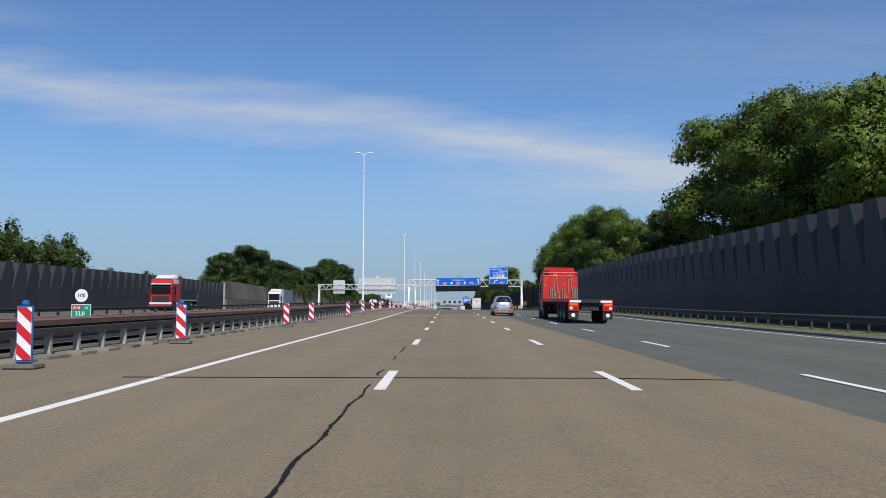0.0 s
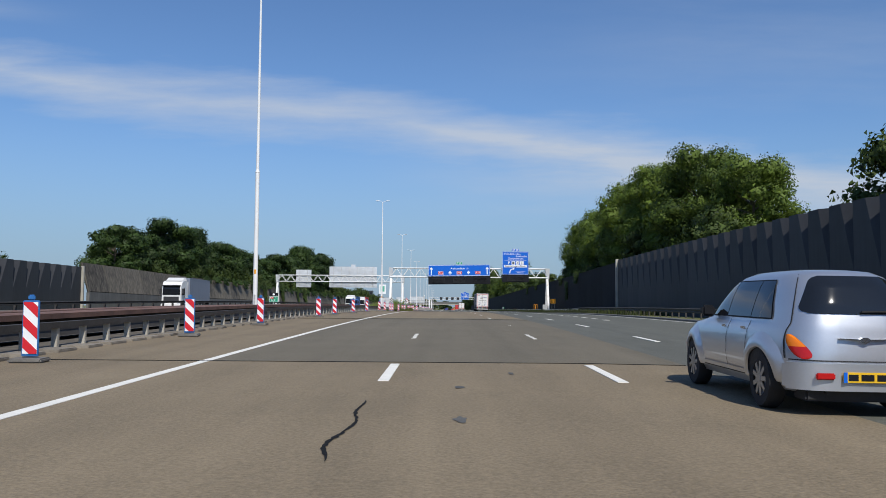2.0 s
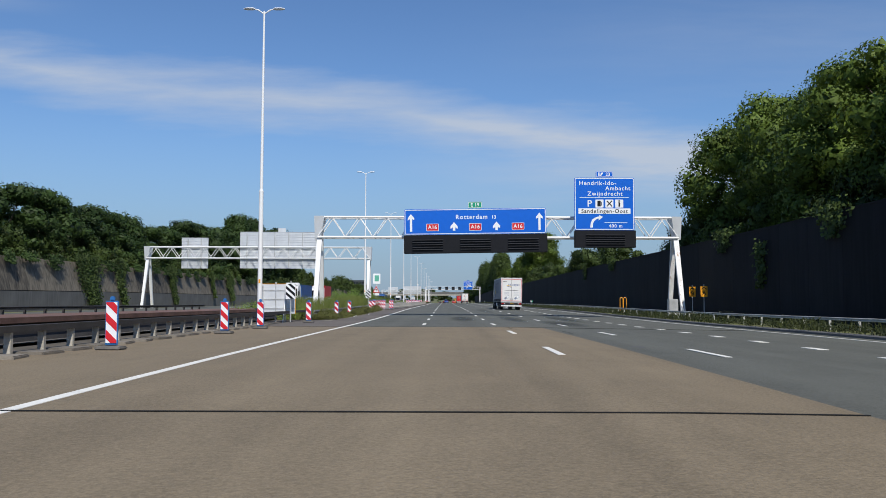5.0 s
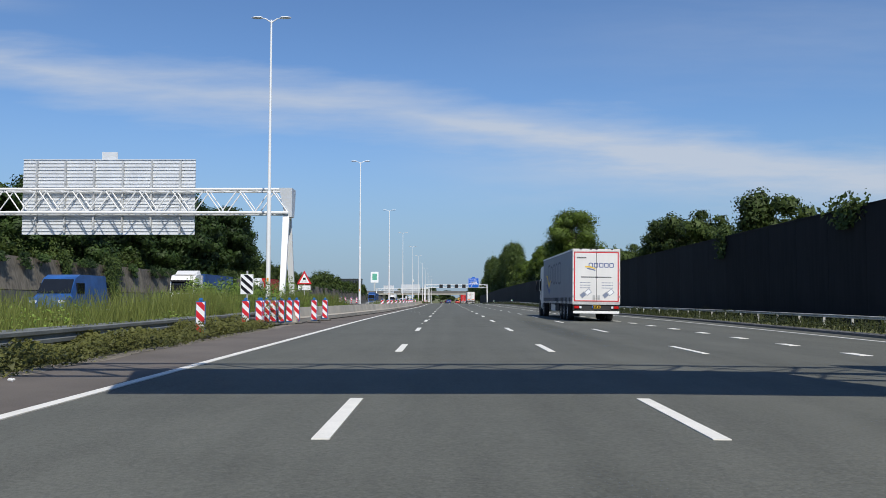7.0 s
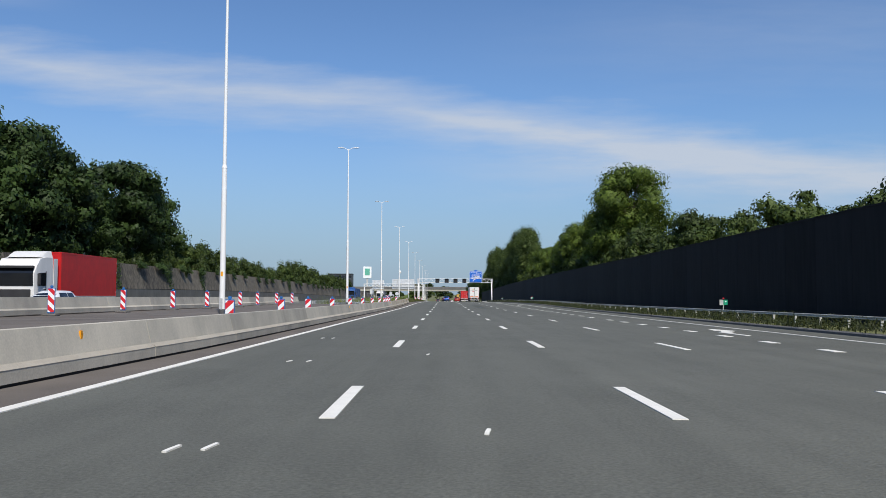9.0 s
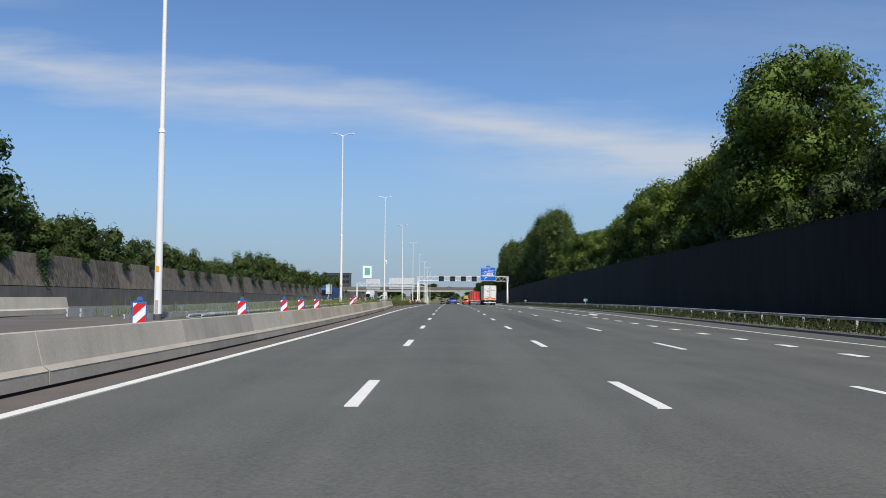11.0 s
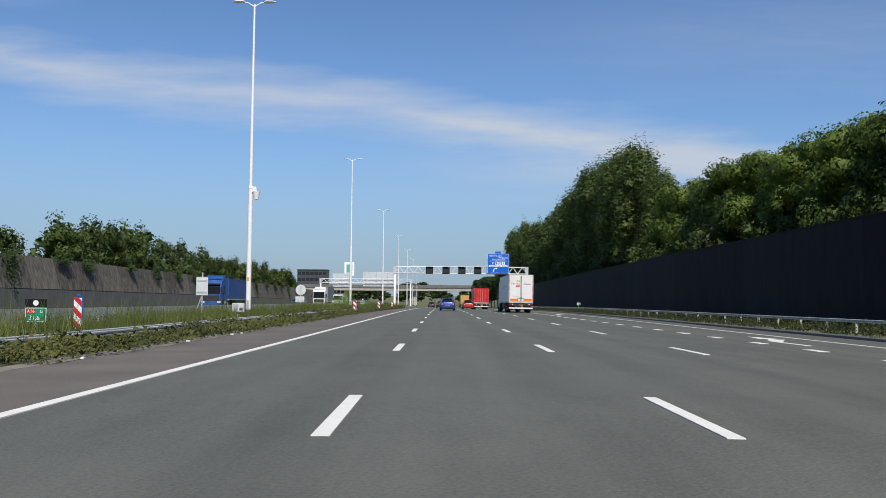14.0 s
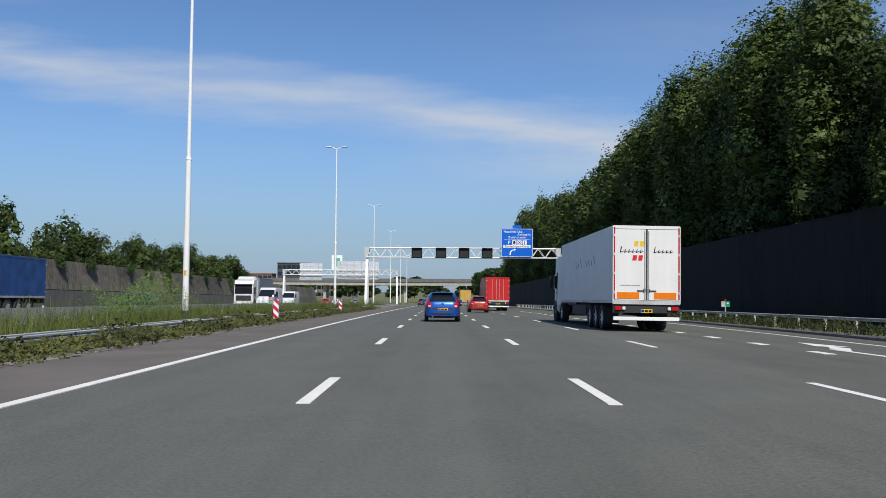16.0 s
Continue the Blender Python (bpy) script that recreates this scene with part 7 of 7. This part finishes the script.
def make_tree(name, h, r, base, nl, leaves, size, leafm, kind, trunk_r):
    """One tree standing at the origin, kept as a pattern: a trunk mesh with limbs and a crown mesh."""
    lob = lobes(nl, h, base, r, kind)
    tr = B()
    prev, rad = Vector((0, 0, -0.3)), trunk_r
    top = base + (h - base) * (0.8 if kind == "poplar" else 0.55)
    for k in range(1, 6):
        p = Vector((0.12 * r * noise.noise((k, h, 1)), 0.12 * r * noise.noise((k, h, 5)), top * k / 5))
        tube(tr, prev, p, rad, rad * 0.8, 8, False)
        prev, rad = p, rad * 0.8
    for l in lob[:: 2]:
        z = max(base * 0.6, l[2] - 0.35 * math.hypot(l[0], l[1]) - 0.3 * l[4])
        z = min(z, top * 0.95)
        tube(tr, (0, 0, z), (l[0], l[1], l[2]), trunk_r * 0.3, trunk_r * 0.08, 5, False)
    trunk = mesh_of("trunk", tr, BARK, True)
    p, d, grow = crown_points(leaves, lob)
    return trunk, leaf_mesh("crown", p, d, size * grow, leafm, 1.5, 3, 0.7)


NEAR_OAKS = [make_tree("oak", 18, 5.6, 5.2, 54, 27000, 0.165, LEAF, "oak", 0.28) for _ in range(4)]
OAKS = [make_tree("oak", 18, 5.6, 5.2, 46, 24000, 0.185, LEAF, "oak", 0.28) for _ in range(4)]
OAKS_FAR = [make_tree("oak", 18, 5.6, 4.4, 42, 10500, 0.26, LEAF_DARK, "oak", 0.28) for _ in range(3)]
SMALL = [make_tree("small", 10, 3.6, 2.6, 44, 5600, 0.19, SHRUB, "bushy", 0.14) for _ in range(5)]
SMALL_NEAR = [make_tree("small", 10, 3.6, 4.0, 26, 6000, 0.18, SHRUB, "oak", 0.14) for _ in range(3)]
POPS = [make_tree("poplar", 24, 4.0, 5.0, 64, 11000, 0.26, POPLAR, "poplar", 0.26) for _ in range(3)]
POPS_NEAR = [make_tree("poplar", 24, 4.0, 5.0, 80, 31000, 0.155, POPLAR, "poplar", 0.26) for _ in range(3)]
DISTANT = [make_tree("small", 10, 3.6, 1.0, 20, 1300, 0.45, SHRUB, "oak", 0.14) for _ in range(2)]


def plant_tree(pats, x, y, scale, label, group, wide=1.0):
    tm, cm = pats[random.randrange(len(pats))]
    t = thing("tree", pose(x, y, gz(min(y, 745)) - 0.1, 0, 0, random.uniform(0, 360)) @ Matrix.Diagonal((scale * wide, scale * wide, scale, 1)), label, "tree", group)
    part("trunk", tm, None, t)
    part("crown", cm, None, t)
    return t


def row(pats, x, y0, y1, step, hrel, label, group, jitter=1.5, wide=1.0, vary=0.12):
    y = y0
    own = random.Random(int(y0 * 10 + x * 7))
    while y < y1:
        plant_tree(pats, x + own.uniform(-jitter, jitter), y + own.uniform(-1, 1), hrel * own.uniform(1 - vary, 1 + vary), label, group, wide)
        y += step


RG, LG = "trees behind the dark barrier", "trees behind the weathered barrier"
OAK_L, POP_L, SM_L = "broad leafy deciduous tree behind the noise barrier", "tall slender poplar behind the noise barrier", "bushy young tree behind the noise barrier"
row(NEAR_OAKS, 29.5, 60, 74, 6.5, 1.02, OAK_L, RG, vary=0.05)
row(NEAR_OAKS, 29.5, 79, 91, 6, 1.18, OAK_L, RG, vary=0.05)
row(SMALL_NEAR, 27, 97, 111, 5.5, 1.2, SM_L, RG, 0.8)
row(NEAR_OAKS, 28.5, 138, 147, 6, 0.9, OAK_L, RG, 0.8, vary=0.03)
row(NEAR_OAKS, 28.5, 152, 196, 7.3, 1.06, OAK_L, RG, 1.5, vary=0.06)
row(NEAR_OAKS, 29, 200.5, 225, 7.5, 1.09, OAK_L, RG, 1.0, vary=0.05)
row(SMALL_NEAR, 25.5, 131, 236, 8, 0.95, SM_L, RG)
row(SMALL_NEAR, 25.5, 268, 338, 6, 0.95, SM_L, RG, 1.0, vary=0.2)
row(SMALL_NEAR, 26, 342, 380, 6, 0.95, SM_L, RG, 1.0)
row(NEAR_OAKS, 27.5, 384.5, 390, 4, 1.17, OAK_L, RG, 0.8, vary=0.04)
row(OAKS, 27.5, 396, 420, 6, 0.91, OAK_L, RG, 0.8, vary=0.03)
row(OAKS, 27.5, 422, 441, 6.5, 0.90, OAK_L, RG, 0.8, vary=0.03)
row(OAKS, 27.5, 446, 449, 6, 0.85, OAK_L, RG, 0.3, vary=0.02)
row(OAKS, 27.5, 454, 466, 5, 0.75, OAK_L, RG, 0.8, vary=0.04)
row(OAKS, 27.5, 469, 500, 6, 0.82, OAK_L, RG, 1.0, vary=0.04)
row(SMALL, 24.0, 342, 640, 9.5, 0.85, SM_L, RG, 0.8)
row(POPS_NEAR, 26.5, 508, 514, 5.2, 0.72, POP_L, RG, 0.5, 1.35, 0.04)
row(POPS_NEAR, 26.5, 518, 532, 5.2, 0.90, POP_L, RG, 1.0, 1.4, 0.04)
row(POPS_NEAR, 26.5, 535, 572, 6.4, 0.96, POP_L, RG, 1.0, 1.4, 0.05)
row(POPS, 26.5, 575, 640, 6.4, 0.88, POP_L, RG, 1.0, 1.4, 0.05)
row(POPS, 26.5, 645, 705, 8, 1.0, POP_L, RG, 1.5)
for k in range(11):
    plant_tree(POPS if k < 4 else OAKS_FAR, 25.5 - 0.8 * k, 710 + 7.5 * k, 0.86 - 0.05 * k if k < 4 else 0.74, POP_L if k < 4 else OAK_L, RG)
row(SMALL, -48, 60, 107, 5, 1.0, SM_L, LG)
row(SMALL, -47, 112, 166, 9, 0.62, SM_L, LG)
row(OAKS_FAR, -50, 182, 204, 6, 0.78, OAK_L, LG, wide=1.1, vary=0.05)
row(OAKS_FAR, -50, 207, 236, 6, 0.92, OAK_L, LG, wide=1.1, vary=0.05)
row(OAKS_FAR, -50, 240, 300, 5.6, 0.80, OAK_L, LG, wide=1.15, vary=0.06)
row(OAKS_FAR, -50, 302, 346, 5.8, 0.94, OAK_L, LG, wide=1.15, vary=0.06)
row(OAKS_FAR, -50, 350, 410, 7, 1.2, OAK_L, LG, vary=0.08)
row(SMALL, -45.5, 188, 420, 11, 0.85, SM_L, LG)
row(OAKS_FAR, -50, 413, 417, 5, 0.86, OAK_L, LG, 0.5, vary=0.02)
row(SMALL, -47, 420, 440, 5.5, 1.2, SM_L, LG, 1.5, vary=0.15)
row(SMALL, -46, 444, 494, 5.5, 0.9, SM_L, LG, 1.5, vary=0.2)
row(SMALL, -47, 512, 541, 5, 1.2, SM_L, LG, 1.2)
row(SMALL, -46, 546, 672, 5.5, 1.0, SM_L, LG, 1.5, vary=0.22)


def stuff(name, me, label, category):
    ob = new(name, me)
    return tagged(ob, label, category, kind="stuff")


def blades(name, n, xf, y0, y1, h0, h1, material, width=0.03, clump=0.0):
    """Standing grass blades, each a bent narrow leaf of two quads."""
    y = rng.uniform(y0, y1, n)
    x = xf(n)
    keep = np.ones(n, bool)
    if clump:
        f = np.array([noise.noise((a * 0.35, b * 0.22, 3.0)) for a, b in zip(x, y)])
        keep = f + rng.uniform(-0.5, 0.5, n) > -clump
        x, y, f = x[keep], y[keep], f[keep]
        hs = (h0 + (h1 - h0) * rng.uniform(0, 1, len(x))) * (1 + 0.5 * f)
    else:
        hs = h0 + (h1 - h0) * rng.uniform(0, 1, n)
    n = len(x)
    z = np.array([gz(b) for b in y]) - 0.07
    a = rng.uniform(0, 2 * np.pi, n)
    lean = rng.uniform(0.05, 0.38, n) * hs
    w = width * rng.uniform(0.6, 1.5, n)
    ax, ay = np.cos(a), np.sin(a)
    b_ = rng.uniform(0, 2 * np.pi, n)
    v = np.empty((n, 6, 3))
    for i, (f, q, ww) in enumerate(((0, 0, 1.0), (0.55, 0.35, 0.9), (1.0, 1.0, 0.25))):
        for j, s in enumerate((-1, 1)):
            v[:, i * 2 + j, 0] = x + lean * q * np.cos(b_) + s * ax * w * ww
            v[:, i * 2 + j, 1] = y + lean * q * np.sin(b_) + s * ay * w * ww
            v[:, i * 2 + j, 2] = z + hs * f
    faces = np.array([[0, 1, 3, 2], [2, 3, 5, 4]])
    idx = (np.arange(n)[:, None, None] * 6 + faces[None]).reshape(-1)
    me = bpy.data.meshes.new(name)
    me.vertices.add(n * 6)
    me.vertices.foreach_set("co", v.reshape(-1))
    me.loops.add(len(idx))
    me.loops.foreach_set("vertex_index", idx.astype(np.int32))
    me.polygons.add(n * 2)
    me.polygons.foreach_set("loop_start", np.arange(0, n * 8, 4, dtype=np.int32))
    me.update(calc_edges=True)
    me.materials.append(material)
    return me


def weeds(name, n, xf, y0, y1, h0, h1, size, material, lump=0.5):
    """Low leafy weeds heaped along a strip."""
    y = rng.uniform(y0, y1, n)
    x = xf(n)
    f = np.array([noise.noise((a * 0.8, b * 0.45, 9.0)) for a, b in zip(x, y)])
    hs = np.clip((h0 + h1) / 2 + (h1 - h0) * lump * f, 0.05, None)
    z = np.array([gz(b) for b in y]) - 0.05 + hs * np.sqrt(rng.uniform(0, 1, n))
    nrm = np.stack([rng.normal(0, 0.5, n), rng.normal(-0.3, 0.5, n), np.ones(n)], 1)
    return leaf_mesh(name, np.stack([x, y, z], 1), nrm, size, material, 1.6, 3)


stuff("tall_grass", blades("tall_grass", 50000, lambda n: rng.uniform(-13.4, -8.3, n), 196, 242, 0.25, 1.45, GRASS, 0.008, 0.2), "tall green grass and seed stalks in the median", "grass")
stuff("tall_grass", blades("tall_grass", 16000, lambda n: rng.uniform(-13.4, -7.6, n), 352, 425, 0.15, 1.1, GRASS, 0.007, 0.02), "thin tall grass behind the concrete barrier", "grass")
stuff("tall_grass", blades("tall_grass", 70000, lambda n: rng.uniform(-13.4, -8.3, n), 425, 610, 0.12, 0.78, GRASS, 0.008, 0.12), "tall green grass and seed stalks in the median", "grass")
stuff("grass_stalks", blades("grass_stalks", 7000, lambda n: rng.uniform(-13.4, -8.3, n), 425, 610, 0.6, 1.35, GRASS, 0.006, 0.0), "sparse tall seed stalks in the median", "grass")
stuff("tall_grass", blades("tall_grass", 22000, lambda n: -13.0 + 6.0 * rng.uniform(0, 1, n) ** 0.8, 240, 270, 0.4, 1.5, GRASS, 0.012, 0.4), "lush tall grass behind the concrete barrier", "grass")
stuff("roadside_weeds", weeds("roadside_weeds", 70000, lambda n: -8.2 + 1.75 * np.abs(rng.normal(0, 0.5, n)).clip(0, 1.0), 194, 235, 0.04, 0.66, 0.034, WEED, 0.9), "low leafy weeds growing over the kerb", "weeds")
stuff("roadside_weeds", weeds("roadside_weeds", 105000, lambda n: -8.2 + 1.6 * np.abs(rng.normal(0, 0.5, n)).clip(0, 1.0), 420, 575, 0.05, 0.5, 0.036, WEED, 0.9), "low leafy weeds growing over the kerb", "weeds")
stuff("verge_grass", blades("verge_grass", 22000, lambda n: rng.uniform(15.3, 19.6, n), 130, 560, 0.1, 0.5, VERGE_LEAF, 0.025, 0.3), "rough grass at the foot of the barrier", "grass")
stuff("verge_weeds", weeds("verge_weeds", 70000, lambda n: 15.1 + 3.6 * rng.uniform(0, 1, n) ** 1.5, 150, 560, 0.02, 0.6, 0.065, VERGE_LEAF, 0.9), "rough weeds at the foot of the barrier", "weeds")
stuff("lush_weeds", weeds("lush_weeds", 22000, lambda n: -12.5 + 5.6 * rng.uniform(0, 1, n), 238, 266, 0.3, 1.5, 0.065, LUSH, 0.9), "lush green weeds behind the concrete barrier", "weeds")
stuff("climbing_weeds", weeds("climbing_weeds", 17000, lambda n: rng.normal(-8.1, 0.28, n), 196, 235, -0.1, 0.8, 0.055, WEED, 0.9), "leafy weeds climbing over the guard rail", "weeds")
stuff("climbing_weeds", weeds("climbing_weeds", 10000, lambda n: rng.normal(-8.15, 0.25, n), 424, 560, -0.1, 0.7, 0.06, WEED, 0.9), "leafy weeds climbing over the guard rail", "weeds")
stuff("median_weeds", weeds("median_weeds", 52000, lambda n: rng.uniform(-13.4, -8.4, n), 195, 262, 0.1, 1.15, 0.052, LUSH, 0.9), "leafy weeds among the median grass", "weeds")
stuff("median_weeds", weeds("median_weeds", 70000, lambda n: rng.uniform(-13.4, -7.9, n), 352, 600, 0.05, 0.6, 0.05, WEED, 0.9), "leafy weeds among the median grass", "weeds")
stuff("broad_leaved_weeds", weeds("broad_leaved_weeds", 24000, lambda n: -8.3 + 2.05 * rng.uniform(0, 1, n) ** 1.25, 420, 560, 0.02, 0.62, 0.085, WEED, 1.0), "broad-leaved weeds at the foot of the guard rail", "weeds")
stuff("broad_leaved_weeds", weeds("broad_leaved_weeds", 12000, lambda n: -8.4 + 1.85 * rng.uniform(0, 1, n) ** 1.25, 195, 235, 0.02, 0.6, 0.075, WEED, 1.0), "broad-leaved weeds at the foot of the guard rail", "weeds")
stuff("tall_weeds", weeds("tall_weeds", 26000, lambda n: rng.uniform(-13.6, -9.0, n), 241, 263, 0.6, 2.5, 0.075, LUSH, 1.0), "head-high leafy weeds round the gantry foot", "weeds")
tall = weeds("tall_shrub", 8000, lambda n: rng.normal(-10.2, 0.6, n), 491.5, 498.5, 0.9, 2.3, 0.035, LUSH, 0.9)
stuff("median_shrub", tall, "loose yellow-green shrub in the median", "shrub")


# ivy and branches that hang over the barriers
def hanging(x, y, z0, drop, width, n, material, side, lean=0.0):
    u = rng.uniform(0, 1, n) ** 1.5
    yy = y + rng.normal(0, 1, n) * width * (1 - 0.6 * u) + 0.25 * width * np.sin(u * 9)
    zz = gz(y) + z0 - drop * u + 0.25 * rng.normal(0, 1, n) * (1 - u)
    xx = x + side * np.abs(rng.normal(0.10, 0.16, n)) + side * lean * u
    nrm = np.stack([np.full(n, side * 1.0), rng.normal(-0.4, 0.3, n), rng.normal(0.4, 0.3, n)], 1)
    return leaf_mesh("leaves", np.stack([xx, yy, zz], 1), nrm, 0.17, material, 1.3)


iv = []
for k in range(76):
    y = 197 + (4.2 * k if k < 50 else 210 + 10 * (k - 50)) + random.uniform(-3, 3)
    big = random.random()
    iv.append((-41.15, y, 5.4, random.uniform(0.4, 1.5) if big < 0.8 or y < 320 else random.uniform(2.5, 4.4), random.uniform(0.4, 1.1), int(220 + 360 * big), LEAF_DARK, 1, 0.5))
for y, width, drop in ((241.4, 1.7, 5.4), (250.8, 0.8, 5.6), (271.4, 0.85, 5.6), (293, 0.5, 4.5), (305.5, 1.2, 5.0)):
    iv.append((-41.0, y, 5.9, drop, width, int(1500 + 2600 * width), SHRUB, 1, 0.85))
for x, y, z0, drop, width, n, mt, s, ln in iv:
    o = tagged(new("ivy", hanging(x, y, z0, drop, width, n, mt, s, ln)), "dark green ivy hanging over the slanted barrier", "ivy", "ivy on the weathered barrier", "stuff")
for y, z0, drop, width in ((196, 4.6, 2.6, 0.5), (203, 6.0, 1.4, 1.0), (243, 5.9, 1.3, 1.2), (262, 6, 2.0, 0.6), (186, 6.0, 1.6, 0.9)):
    tagged(new("ivy", hanging(19.8, y, z0, drop, width, 420, SHRUB, -1)), "green ivy hanging on the black barrier", "ivy", "ivy on the black barrier", "stuff")

# dusty rim where the weeds end
for y0, y1 in ((193, 240), (418, 600)):
    b = B()
    rows = []
    for k in range(int((y1 - y0) / 0.5) + 1):
        y = y0 + 0.5 * k
        rows.append([b.verts.new((-6.95, y, gz(y) + 0.004)), b.verts.new((-6.42 + 0.22 * noise.noise((0.3, y * 0.5, 2.0)) + 0.1 * noise.noise((5, y * 2.1, 1.0)), y, gz(y) + 0.0085))])
    for p, q in zip(rows, rows[1:]):
        b.faces.new((p[0], p[1], q[1], q[0]))
    part("sand_edge", b, SAND, road, "pale sand along the weeds")

# litter along the weeds
lit = mesh_of("litter", box(B(), -0.06, 0.05, -0.035, 0.035, 0, 0.045, 0.015), SIGN_WHITE)
for x, y in ((-6.35, 205), (-6.4, 207), (-6.3, 404), (-6.35, 409.5), (-6.4, 428), (-6.35, 432.5), (-6.3, 433.5), (-6.4, 421.5), (-6.1, 214)):
    ob = part("litter", lit, None, None, m=on(x, y, 0.005, random.uniform(0, 180)))
    tagged(ob, "small scrap of white litter on the asphalt edge", "litter", "litter along the median")

# yellow tube hoops behind the guard rail
for x in (18.05, 18.4):
    hoop = thing("steel_hoop", on(x, 229.9), "narrow yellow painted steel hoop behind the guard rail", "hoop", "yellow hoops by the barrier")
    b = B()
    path = [(-0.15, 0, -0.1), (-0.15, 0, 1.3), (-0.11, 0, 1.42), (-0.05, 0, 1.46), (0.05, 0, 1.46), (0.11, 0, 1.42), (0.15, 0, 1.3), (0.15, 0, -0.1)]
    for p, q in zip(path, path[1:]):
        tube(b, p, q, 0.035, n=8)
    part("bent_tube", b, SIGN_YELLOW, hoop, smooth=True)

# ---- far buildings ----
def office(x, y, w, d, z0, h, label, floors, mat_wall, bays):
    t = thing("office_building", pose(x, y, z0), label, "building")
    part("wall", box(B(), -w / 2, w / 2, 0, d, 0, h), mat_wall, t)
    part("roof", box(B(), -w / 2 - 0.3, w / 2 + 0.3, -0.3, d + 0.3, h, h + 0.6), mat_wall, t)
    wm = mesh_of("window", box(B(), 0, w / bays * 0.82, -0.06, 0.0, 0, h / floors * 0.5), GLASS)
    for f in range(floors):
        for b in range(bays):
            part("window", wm, None, t, m=pose(-w / 2 + w * (b + 0.09) / bays, -0.002, h * (f + 0.25) / floors))
    return t


zf = gz(745) - 0.2
DARKWALL = mat("dark_facade", (0.05, 0.055, 0.06), 0.5, var=0.15, scale=0.2, bump=0)
BRICKWALL = mat("brown_facade", (0.22, 0.13, 0.09), 0.8, var=0.15, scale=0.3, bump=0)
office(-92, 1015, 21, 14, zf, 22, "dark glass office block beyond the trees", 5, DARKWALL, 7)
office(-120, 1010, 30, 14, zf, 15, "low brown office block beyond the trees", 4, BRICKWALL, 10)
office(-66, 1030, 26, 12, zf, 9, "long grey warehouse beyond the bridge", 2, PLINTH, 9)
PALE_GREEN = mat("pale_green_sign", (0.12, 0.42, 0.30), 0.5, var=0.2, scale=0.4, bump=0)
tot = thing("price_totem", pose(-80, 1150, zf), "tall green and white roadside totem sign", "totem sign")
part("post", box(B(), -0.9, 0.9, 0, 0.8, 0, 21), GALV, tot)
part("white_panel", box(B(), -4.3, 4.3, -0.6, 1.2, 21, 33, 0.1), SIGN_WHITE, tot)
part("green_panel", box(B(), -2.4, 2.6, -0.75, -0.61, 24, 31.0), PALE_GREEN, tot)
row(DISTANT, -20, 1000, 1060, 12, 1.4, "distant leafy tree beyond the bridge", "distant trees", 30, 1.3)
row(DISTANT, 30, 900, 1060, 20, 1.4, "distant leafy tree beyond the bridge", "distant trees", 12, 1.3)
row(DISTANT, -150, 900, 1060, 22, 1.3, "distant leafy tree beyond the bridge", "distant trees", 25, 1.3)
for k in range(34):
    plant_tree(DISTANT, -150 + 9 * k + random.uniform(-3, 3), 905 + random.uniform(-14, 14), random.uniform(0.75, 1.15), "distant leafy tree beyond the bridge", "distant trees", 1.5)
